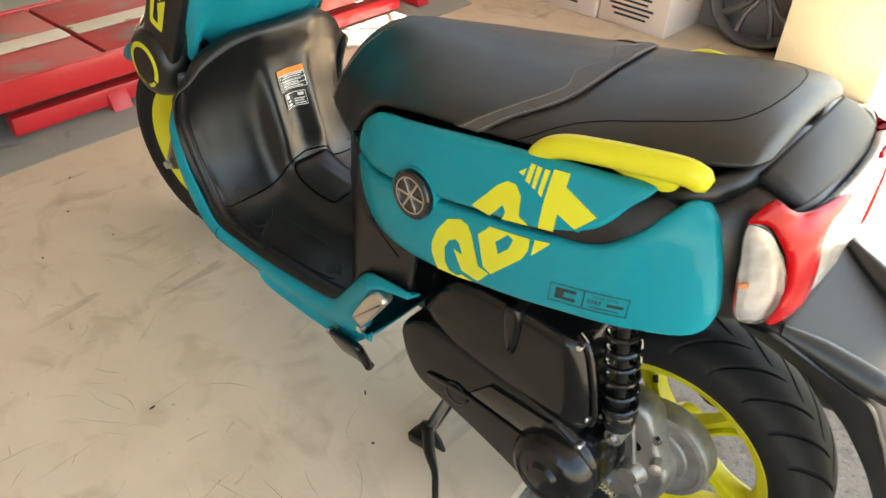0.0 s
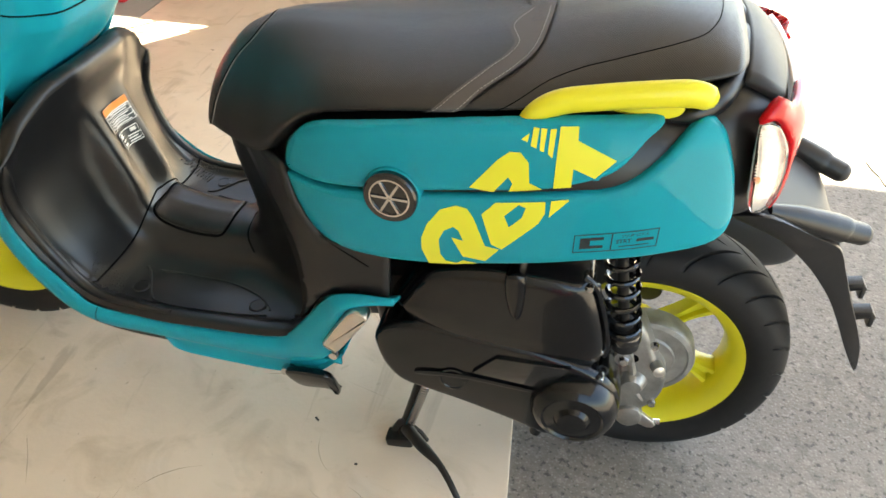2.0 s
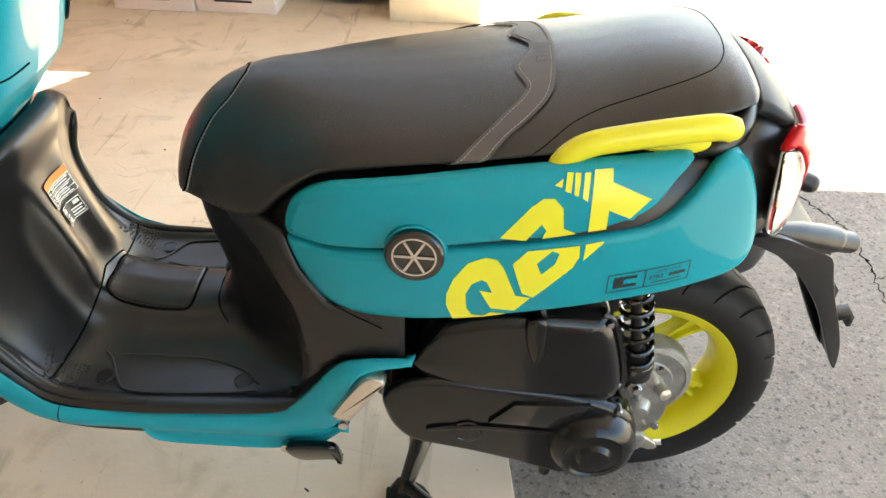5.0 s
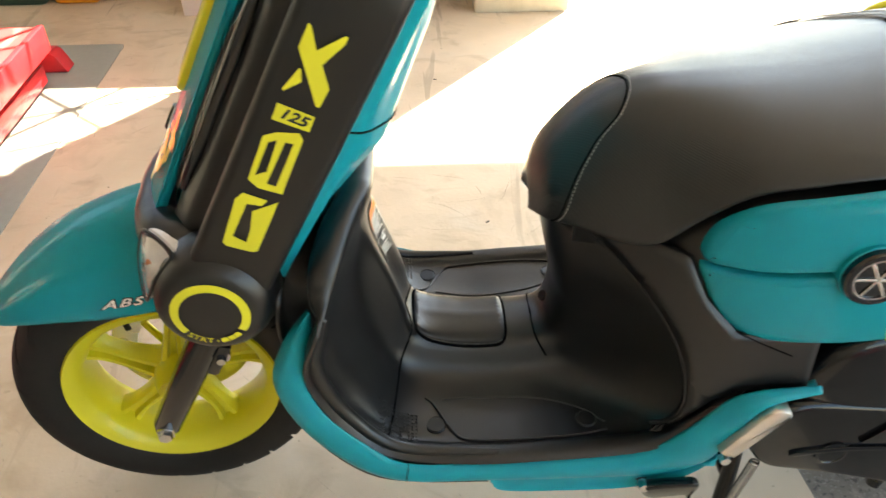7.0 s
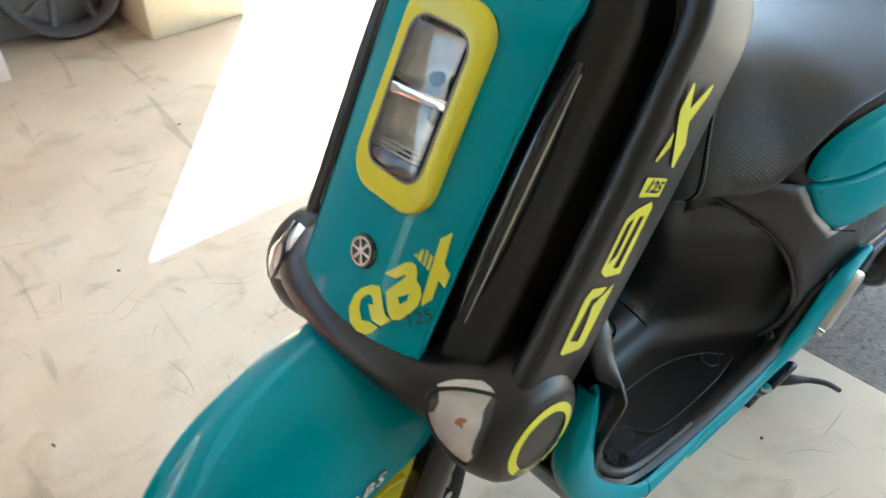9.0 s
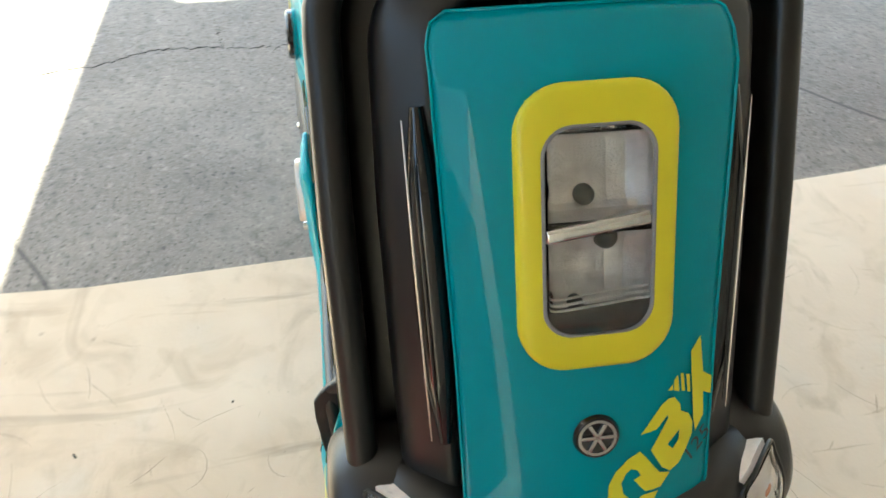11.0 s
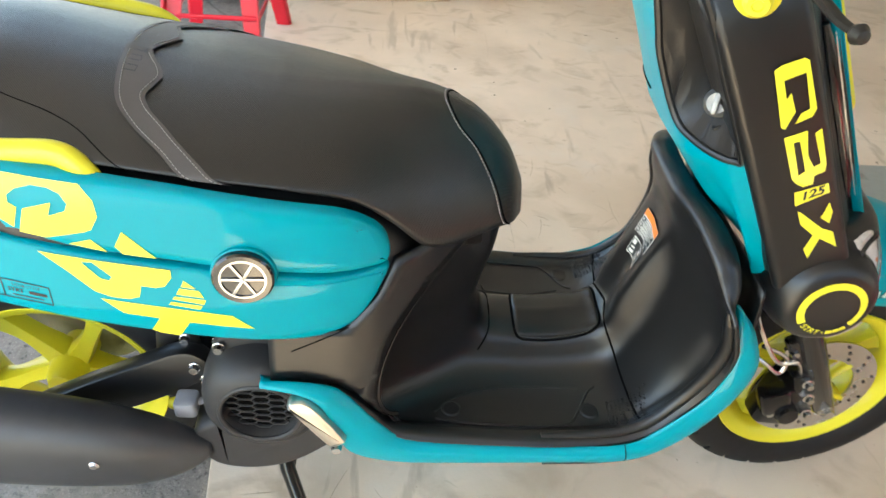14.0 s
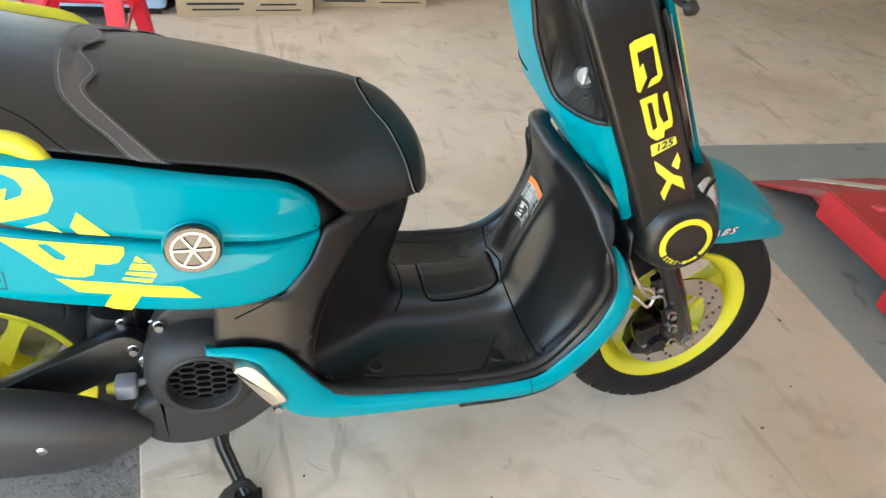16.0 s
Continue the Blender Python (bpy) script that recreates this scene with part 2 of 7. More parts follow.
def fine(P, nu, nv, cu=False, cv=False):
    """A smooth, denser grid through the grid of control points P."""
    P = A(P, float)
    P = A([cr(P[:, j], nu, cu) for j in range(P.shape[1])]).transpose(1, 0, 2)
    return A([cr(P[i], nv, cv) for i in range(P.shape[0])])


def merge(*geos):
    V, F, k = [], [], 0
    for v, f in geos:
        V.append(A(v))
        F += [tuple(i + k for i in q) for q in f]
        k += len(v)
    return np.vstack(V), F


def xf(geo, m):
    m = A(m)
    return A(geo[0]) @ m[:3, :3].T + m[:3, 3], geo[1]


def mir(geo):
    return A(geo[0]) * (1, -1, 1), [tuple(reversed(f)) for f in geo[1]]


def tube(path, r, seg=10, closed=False, squash=1.0, ref=(0, 0, 1)):
    """A round bar along a path; r: a radius or one for each point."""
    path = A(path, float)
    n = len(path)
    r = np.broadcast_to(A(r, float), (n,)) if np.ndim(r) == 0 or len(r) == n else np.interp(np.linspace(0, 1, n), np.linspace(0, 1, len(r)), r)
    d = np.gradient(path, axis=0) if not closed else np.roll(path, -1, 0) - np.roll(path, 1, 0)
    d /= np.linalg.norm(d, axis=1)[:, None] + 1e-12
    up = A(ref, float)
    if abs(d[0] @ up) > 0.95:
        up = A((1.0, 0.2, 0))
    rings = []
    for i in range(n):
        s = np.cross(d[i], up)
        s /= np.linalg.norm(s)
        up = np.cross(s, d[i])
        a = np.arange(seg) * 2 * math.pi / seg
        rings.append(path[i] + r[i] * (np.outer(np.cos(a), s) * squash + np.outer(np.sin(a), up)))
    return sheet(rings, cu=closed, cv=True, cap=not closed)


def lathe(prof, centre, axis, seg=48, close=False):
    """A turned body: prof holds (radius, distance along the axis)."""
    axis = Vector(axis).normalized()
    q = axis.to_track_quat("Z", "X").to_matrix()
    rings = []
    for r, h in prof:
        rings.append([A(q @ Vector((r * math.cos(a), r * math.sin(a), h))) + A(centre) for a in np.arange(seg) * 2 * math.pi / seg])
    return sheet(rings, cu=close, cv=True, cap=not close)


def inset(poly, b):
    """A closed outline moved inwards by b."""
    P = A(poly, float)
    area = 0.5 * np.sum(P[:, 0] * np.roll(P[:, 1], -1) - np.roll(P[:, 0], -1) * P[:, 1])
    e = np.roll(P, -1, 0) - P
    nrm = np.stack([-e[:, 1], e[:, 0]], 1) / (np.linalg.norm(e, axis=1)[:, None] + 1e-9)
    v = nrm + np.roll(nrm, 1, 0)
    v /= np.maximum(np.linalg.norm(v, axis=1)[:, None], 0.7)
    return P + v * b * np.sign(area)


def prism(poly, fn, w0, w1, bevel=0.004, steps=2):
    """An outline (u, v) made solid between w0 and w1, with rounded rims; fn(u, v, w) gives the place."""
    rings = []
    for k in range(steps + 1):
        a = math.pi / 2 * k / steps
        rings.append((inset(poly, bevel * (1 - math.sin(a))), w0 + bevel * (1 - math.cos(a)) * (1 if w1 > w0 else -1)))
    for k in range(steps + 1):
        a = math.pi / 2 * k / steps
        rings.append((inset(poly, bevel * (1 - math.cos(a))), w1 - bevel * (1 - math.sin(a)) * (1 if w1 > w0 else -1)))
    return sheet([[fn(u, v, w) for u, v in p] for p, w in rings], cv=True, cap=True)


def side(u, v, w):
    return (u, w, v)


def rrect(w, h, r, n=5):
    """A rectangle with rounded corners, about its middle."""
    out = []
    for cx, cy, a0 in ((w / 2 - r, h / 2 - r, 0), (-w / 2 + r, h / 2 - r, 90), (-w / 2 + r, -h / 2 + r, 180), (w / 2 - r, -h / 2 + r, 270)):
        for k in range(n + 1):
            a = radians(a0 + 90 * k / n)
            out.append((cx + r * math.cos(a), cy + r * math.sin(a)))
    return out


def block(size, m=Matrix.Identity(4), r=0.006):
    """A block with rounded edges about its middle."""
    x, y, z = size
    r = min(r, 0.45 * min(size))
    return xf(prism(rrect(x, y, r, 3), lambda u, v, w: (u, v, w), -z / 2, z / 2, r * 0.7), m)


def fill(loops, fn, cut=0.02):
    """A flat shape with holes, cut small and laid on the surface fn(u, v)."""
    bm = bmesh.new()
    for loop in loops:
        vs = [bm.verts.new((u, v, 0)) for u, v in loop]
        for i in range(len(vs)):
            bm.edges.new((vs[i], vs[(i + 1) % len(vs)]))
    bmesh.ops.triangle_fill(bm, use_beauty=True, edges=bm.edges[:])
    for _ in range(4):
        long = [e for e in bm.edges if e.calc_length() > cut]
        if not long:
            break
        bmesh.ops.subdivide_edges(bm, edges=long, cuts=1)
        bmesh.ops.triangulate(bm, faces=bm.faces[:])
    V = A([fn(v.co.x, v.co.y) for v in bm.verts])
    for i, v in enumerate(bm.verts):
        v.index = i
    F = [tuple(v.index for v in f.verts) for f in bm.faces]
    bm.free()
    return V, F


def standing(ob):
    if ob.parent is None:
        return ob.matrix_basis.copy()
    return standing(ob.parent) @ ob.matrix_parent_inverse @ ob.matrix_basis


def part(name, geo, material, parent=None, label="", sharp=38, solid=0.0, out=None):
    """Links vertices and faces as ONE mesh object, under a thing or a part."""
    me = bpy.data.meshes.new(name)
    me.from_pydata([tuple(v) for v in geo[0]], [], geo[1])
    me.validate()
    bm = bmesh.new()
    bm.from_mesh(me)
    bmesh.ops.remove_doubles(bm, verts=bm.verts[:], dist=1e-5)
    bmesh.ops.recalc_face_normals(bm, faces=bm.faces[:])
    if out is not None:
        total = Vector((0, 0, 0))
        for f in bm.faces:
            total += f.normal * f.calc_area()
        if total.dot(Vector(out)) < 0:
            bmesh.ops.reverse_faces(bm, faces=bm.faces[:])
    bm.to_mesh(me)
    bm.free()
    me.materials.append(material)
    me.shade_smooth()
    me.set_sharp_from_angle(angle=radians(sharp))
    ob = new(name, me)
    if parent is not None:
        ob.parent = parent
        ob.matrix_parent_inverse = standing(parent).inverted()
    if solid:
        s = ob.modifiers.new("thickness", "SOLIDIFY")
        s.thickness, s.offset = solid, -1
    if label:
        tagged(ob, label)
    return ob


def thing(name, at, label, category, group="", kind=""):
    ob = new(name)
    ob.location = at
    ob.empty_display_size = 0.1
    return tagged(ob, label, category, group, kind)


def words(text, size, fn, material, parent, name="print", spacing=1.0, shear=0.0, bold=0.0):
    """Built-in lettering, laid on the surface fn(u, v)."""
    cu = bpy.data.curves.new(name, "FONT")
    cu.body, cu.size, cu.align_x, cu.align_y, cu.space_character, cu.shear = text, size, "CENTER", "CENTER", spacing, shear
    cu.resolution_u, cu.offset = 3, bold
    tmp = bpy.data.objects.new("tmp", cu)
    me = bpy.data.meshes.new_from_object(tmp)
    V = A([fn(v.co.x, v.co.y) for v in me.vertices])
    F = [tuple(p.vertices) for p in me.polygons]
    bpy.data.objects.remove(tmp)
    bpy.data.meshes.remove(me)
    bpy.data.curves.remove(cu)
    return part(name, (V, F), material, parent)

# ================= the scooter =================
scooter = thing("scooter", (0.64, 0, 0), "teal, black and lime-yellow motor scooter on its centre stand", "scooter")

# ---- seat ----
# stations: x, top, rim, half width
SEAT_X = A([-0.023, -0.015, 0.0, 0.028, 0.07, 0.15, 0.25, 0.35, 0.45, 0.52, 0.56, 0.60, 0.636, 0.672, 0.704, 0.727, 0.741])
SEAT_TOP = A([0.799, 0.808, 0.815, 0.819, 0.818, 0.802, 0.782, 0.765, 0.755, 0.752, 0.750, 0.747, 0.736, 0.716, 0.683, 0.648, 0.614])
SEAT_RIM = A([0.784, 0.782, 0.779, 0.773, 0.760, 0.743, 0.730, 0.716, 0.698, 0.674, 0.640, 0.598, 0.588, 0.590, 0.591, 0.585, 0.575])
SEAT_W = A([0.114, 0.137, 0.150, 0.159, 0.170, 0.188, 0.196, 0.195, 0.186, 0.172, 0.162, 0.150, 0.134, 0.114, 0.094, 0.070, 0.034])
PROF_Y = A([0, 0.25, 0.48, 0.68, 0.84, 0.945, 1.0, 1.005, 0.985])
PROF_Z = A([0, 0.048, 0.178, 0.355, 0.545, 0.73, 0.86, 0.94, 1.0])


def curve1(xs, ys, x):
    """Smooth value at x between the stations."""
    i = int(np.clip(np.searchsorted(xs, x) - 1, 0, len(xs) - 2))
    t = (x - xs[i]) / (xs[i + 1] - xs[i])
    m = np.gradient(ys, xs)
    h = xs[i + 1] - xs[i]
    return ((2 * t ** 3 - 3 * t * t + 1) * ys[i] + (t ** 3 - 2 * t * t + t) * h * m[i] + (3 * t * t - 2 * t ** 3) * ys[i + 1] + (t ** 3 - t * t) * h * m[i + 1])


def seat_at(x, a, up=0.0):
    """The seat's skin at x; a from -1 (right rim) over 0 (middle) to 1 (left rim)."""
    top, rim, w = (curve1(SEAT_X, c, x) for c in (SEAT_TOP, SEAT_RIM, SEAT_W))
    k = abs(a)
    yy, zz = np.interp(k * 64, np.arange(65), PROF_SM_Y), np.interp(k * 64, np.arange(65), PROF_SM_Z)
    zz = zz ** np.interp(x, (0.05, 0.2), (1.22, 1.0))
    e = np.interp(k, (0, 0.5, 0.8, 1), (0, 0.3, 0.8, 1))
    return (x, math.copysign(w * yy + up * e, a) if a else 0.0, top - (top - rim) * zz + up * (1 - e))


PROF_SM_Y, PROF_SM_Z = cr(np.stack([PROF_Y, PROF_Z], 1), 8).T
xs = cr(SEAT_X[:, None], 5)[:, 0]
rows = [[seat_at(x, a) for a in np.linspace(-1, 1, 65)] for x in xs]
low = [[(p[0] + (0.004 if p[0] < 0.3 else -0.01), p[1] * 0.8, p[2] - 0.012) for p in (r[0], r[-1])] for r in rows]
rows = [[l[0], *r, l[1]] for r, l in zip(rows, low)]
seat = part("seat", sheet(rows, cv=True, cap=True), SEAT, scooter, "long black vinyl seat with a grey band", sharp=60)


def skewed(a):
    """The band runs a little further forwards down the right side."""
    return 0.022 * max(0.0, -a)


def band(edge0, edge1, up, n=64, steps=6):
    """A strip on the seat between two edges x(a)."""
    out = []
    for a in np.linspace(-1, 1, 2 * n + 1):
        x0, x1 = np.interp(abs(a), *edge0) + skewed(a), np.interp(abs(a), *edge1) + skewed(a)
        out.append([seat_at(x0 + (x1 - x0) * k / steps, a, up) for k in range(steps + 1)])
    return sheet(out)


f_line = cr([(0.0, 0.246), (0.05, 0.253), (0.10, 0.264), (0.15, 0.269), (0.20, 0.263), (0.26, 0.256), (0.33, 0.265), (0.43, 0.290), (0.62, 0.325), (0.85, 0.345), (1.0, 0.356)], 8)
f_edge = (f_line[:, 0], f_line[:, 1])
r_line = cr([(0.0, 0.215), (0.16, 0.217), (0.31, 0.225), (0.42, 0.246), (0.57, 0.281), (0.75, 0.299), (1.0, 0.313)], 8)
r_edge = (r_line[:, 0], r_line[:, 1])
part("seat_band", band(f_edge, r_edge, 0.0035), STRIP, seat, "grey vinyl band with wavy stitched edge")


def stitches(name, line, up=0.0042, r=0.0006, gap=0.009, parent=seat):
    """A row of short thread stitches along a line of (x, a) on the seat."""
    pts = A([seat_at(x, a, up) for x, a in line])
    d = np.r_[0, np.cumsum(np.linalg.norm(np.diff(pts, axis=0), axis=1))]
    geos = []
    for s in np.arange(0.004, d[-1] - 0.006, gap * 0.62):
        ends = [[np.interp(q, d, pts[:, k]) for k in range(3)] for q in (s, s + gap * 0.42)]
        geos.append(tube(ends, r, 5))
    return part(name, merge(*geos), STITCH, parent, "pale stitching")


for s in (1, -1):
    stitches("band_stitching", [(np.interp(a, *f_edge) - 0.006 + skewed(s * a), s * a) for a in np.linspace(0.02, 0.99, 60)])
    stitches("band_stitching", [(np.interp(a, *r_edge) + 0.006 + skewed(s * a), s * a) for a in np.linspace(0.02, 0.99, 60)])
nose_x = cr([(0.0, 0.626), (0.07, 0.629), (0.18, 0.643), (0.30, 0.674), (0.52, 0.700), (1.0, 0.719)], 8)
nose_line = [(np.interp(abs(a), nose_x[:, 0], nose_x[:, 1]), a) for a in np.linspace(-1, 1, 120)]
part("nose_seam", tube([seat_at(x, a, 0.0003) for x, a in nose_line], 0.0014, 6), SEAM_SHADE, seat)
stitches("nose_stitching", [(x - 0.004, a) for x, a in nose_line], 0.0010, 0.0009, 0.008)
half_seam = [(0.262, 0.97), (0.246, 0.74), (0.211, 0.53), (0.17, 0.445), (0.12, 0.42), (0.07, 0.40), (0.034, 0.35), (0.016, 0.24), (0.009, 0.10)]
rear_line = cr(half_seam + [(0.008, 0.0)] + [(x, -a) for x, a in half_seam[::-1]], 8)
part("rear_seam", tube([seat_at(x, a, -0.0002) for x, a in rear_line], 0.0008, 6), SEAM_SHADE, seat)
for k in range(5):
    a0 = -0.155 + 0.062 * k
    for u0, u1, v0, v1 in ((0.227, 0.241, 0.0, 0.008), (0.227, 0.241, 0.030, 0.038), (0.2395, 0.241, 0.0, 0.038)):
        bar = [(u0, a0 + v0), (u1, a0 + v0), (u1, a0 + v1), (u0, a0 + v1)]
        part("embossed_mark", fill([bar], lambda u, v: seat_at(u, v, 0.0042), 0.02), SEAT, seat)

base_rows = []
for x in (0.30, 0.40, 0.50, 0.56, 0.60, 0.64, 0.67, 0.685):
    w, r0 = curve1(SEAT_X, SEAT_W, x) * 0.70, curve1(SEAT_X, SEAT_RIM, x) + 0.012
    base_rows.append([(x, -w, r0), (x, -w, r0 - 0.05), (x, -w * 0.8, r0 - 0.07), (x, w * 0.8, r0 - 0.07), (x, w, r0 - 0.05), (x, w, r0)])
part("seat_base", sheet(base_rows, cv=True, cap=True), SATIN, seat, "black seat base")

# ---- side covers ----
FX = A([-0.10, -0.037, 0.05, 0.15, 0.30, 0.40, 0.50, 0.556, 0.60])
FY = A([0.160, 0.206, 0.236, 0.247, 0.244, 0.236, 0.212, 0.182, 0.15])
GZ = A([0.44, 0.48, 0.50, 0.54, 0.60, 0.65, 0.70, 0.74, 0.76, 0.80])
GY = A([-0.03, -0.012, -0.006, 0, -0.002, -0.008, -0.017, -0.033, -0.045, -0.08])


def flank(x, z, s=1, up=0.0):
    """The bowed side of the body."""
    return (x, s * (curve1(FX, FY, x) + curve1(GZ, GY, z) + up), z)


TOP_COVER = cr([(0.554, 0.597), (0.551, 0.630), (0.534, 0.655), (0.504, 0.677), (0.461, 0.691), (0.341, 0.714), (0.211, 0.733), (0.13, 0.741), (0.067, 0.744),
                (0.083, 0.720), (0.105, 0.690), (0.135, 0.671), (0.199, 0.650), (0.265, 0.639), (0.354, 0.623), (0.423, 0.611), (0.482, 0.601), (0.52, 0.596)], 5, True)
LOW_COVER = cr([(0.554, 0.588), (0.52, 0.590), (0.482, 0.594), (0.423, 0.605), (0.353, 0.617), (0.265, 0.632), (0.166, 0.650), (0.105, 0.664), (0.064, 0.697), (0.025, 0.745),
                (-0.002, 0.733), (-0.016, 0.708), (-0.027, 0.676), (-0.037, 0.622), (-0.022, 0.590), (0.040, 0.574), (0.112, 0.560), (0.182, 0.544), (0.265, 0.524),
                (0.337, 0.507), (0.412, 0.494), (0.470, 0.492), (0.510, 0.506), (0.535, 0.538), (0.548, 0.565)], 5, True)


def cover(poly, s, thick=0.016, rim=0.012):
    """A bowed cover with a rolled rim."""
    mid = A(poly).mean(0)
    rings = []
    for k, d in ((0, -thick), (0, -0.007), (0.0012, -0.0035), (0.004, -0.0012), (rim, 0)):
        rings.append([flank(u, v, s, d) for u, v in inset(poly, k)])
    base = inset(poly, rim)
    for f in (0.85, 0.7, 0.5, 0.3, 0.12, 0.0):
        spine = np.stack([np.clip(base[:, 0], mid[0] - 0.2, mid[0] + 0.2), mid[1] + (np.interp(base[:, 0], (0.05, 0.3, 0.5), (0.012, 0.0, -0.012)))], 1)
        rings.append([flank(u, v, s) for u, v in spine + (base - spine) * f])
    return sheet(rings, cv=True)


for s, nm in ((1, ""), (-1, "")):
    top = part("side_cover", cover(TOP_COVER, s), TEAL, scooter, "glossy teal upper side cover", sharp=50)
    low_c = part("side_cover", cover(LOW_COVER, s), TEAL, scooter, "glossy teal lower side cover with yellow graphics", sharp=50)
    # round badge with a plain six-armed emblem
    c = A(flank(0.385, 0.614, s, 0.0))
    ax = (0.06 * 1, s, 0.05)
    badge = part("badge", lathe([(0.001, 0.009), (0.026, 0.009), (0.028, 0.0115), (0.034, 0.0115), (0.0365, 0.009), (0.037, -0.01)], c, ax, 40), GLOSS, low_c, "round black badge with a silver emblem")
    q = Vector(ax).normalized().to_track_quat("Z", "X").to_matrix().to_4x4()
    place = Matrix.Translation(c) @ q
    part("emblem_ring", lathe([(0.0255, 0.0090), (0.0255, 0.0112), (0.0288, 0.0112), (0.0288, 0.0090)], c, ax, 40, close=True), STEEL, badge, "silver ring")
    for k in range(6):
        part("emblem_arm", xf(block((0.0038, 0.025, 0.002)), place @ pose(0, 0, 0.0102, 0, 0, 60 * k) @ pose(0, 0.0125, 0)), STEEL, badge)
    part("badge_surround", lathe([(0.0365, -0.012), (0.0365, 0.002), (0.0385, 0.001), (0.040, -0.012)], c, ax, 40), TEAL, low_c)

# plain yellow shapes on the covers
LEFT = {
    "top": [[(0.284, 0.643), (0.25, 0.686), (0.237, 0.697), (0.224, 0.698), (0.213, 0.687), (0.21, 0.661), (0.194, 0.655), (0.234, 0.646), (0.23, 0.657), (0.236, 0.665), (0.253, 0.642)],
            [(0.181, 0.732), (0.16, 0.734), (0.159, 0.719), (0.112, 0.70), (0.134, 0.676), (0.16, 0.686), (0.16, 0.662), (0.181, 0.658)],
            [(0.225, 0.713), (0.216, 0.721), (0.217, 0.711)], [(0.212, 0.728), (0.205, 0.728), (0.206, 0.705), (0.213, 0.707)],
            [(0.203, 0.728), (0.196, 0.728), (0.197, 0.702), (0.202, 0.703)], [(0.192, 0.728), (0.185, 0.729), (0.186, 0.696), (0.192, 0.70)]],
    "low": [[(0.336, 0.511), (0.345, 0.537), (0.345, 0.556), (0.337, 0.58), (0.32, 0.605), (0.299, 0.615), (0.285, 0.613), (0.276, 0.601), (0.259, 0.561), (0.24, 0.559),
             (0.258, 0.535), (0.288, 0.536), (0.304, 0.565), (0.288, 0.563), (0.295, 0.578), (0.302, 0.582), (0.314, 0.574), (0.321, 0.558), (0.319, 0.533), (0.312, 0.522),
             (0.297, 0.521), (0.288, 0.529), (0.268, 0.528), (0.297, 0.519)],
            [(0.266, 0.608), (0.249, 0.628), (0.188, 0.639), (0.187, 0.623), (0.194, 0.607), (0.237, 0.56), (0.251, 0.565)],
            [(0.181, 0.641), (0.161, 0.646), (0.16, 0.644), (0.182, 0.618)]]}
LEFT_HOLE = [(0.237, 0.611), (0.22, 0.630), (0.211, 0.627), (0.215, 0.612), (0.23, 0.596)]
RIGHT = {
    "top": [[(0.123, 0.737), (0.215, 0.727), (0.229, 0.709), (0.232, 0.691), (0.223, 0.675), (0.214, 0.672), (0.172, 0.664), (0.144, 0.670), (0.152, 0.698), (0.184, 0.706),
             (0.179, 0.691), (0.198, 0.697), (0.201, 0.705), (0.194, 0.716), (0.181, 0.722), (0.164, 0.724), (0.146, 0.719), (0.137, 0.712), (0.137, 0.704), (0.146, 0.699),
             (0.139, 0.675), (0.122, 0.687), (0.11, 0.706), (0.109, 0.721)],
            [(0.195, 0.657), (0.22, 0.663), (0.236, 0.647)], [(0.245, 0.654), (0.255, 0.673), (0.289, 0.638), (0.253, 0.644)]],
    "low": [[(0.158, 0.646), (0.302, 0.622), (0.302, 0.611), (0.293, 0.599), (0.282, 0.597), (0.266, 0.60), (0.262, 0.584), (0.25, 0.581), (0.231, 0.584), (0.213, 0.592), (0.186, 0.621)],
            [(0.217, 0.582), (0.366, 0.552), (0.39, 0.527), (0.314, 0.542), (0.299, 0.517), (0.276, 0.524), (0.267, 0.530), (0.28, 0.55), (0.24, 0.559)],
            [(0.315, 0.607), (0.328, 0.595), (0.311, 0.598)], [(0.309, 0.596), (0.331, 0.592), (0.336, 0.581), (0.304, 0.587)],
            [(0.302, 0.584), (0.338, 0.578), (0.335, 0.571), (0.299, 0.58)], [(0.297, 0.576), (0.333, 0.569), (0.329, 0.563), (0.294, 0.572)]]}
RIGHT_HOLE = [(0.204, 0.633), (0.216, 0.633), (0.235, 0.613), (0.231, 0.608), (0.222, 0.611)]
covers = [o for o in scooter.children if o.name.startswith("side_cover")]
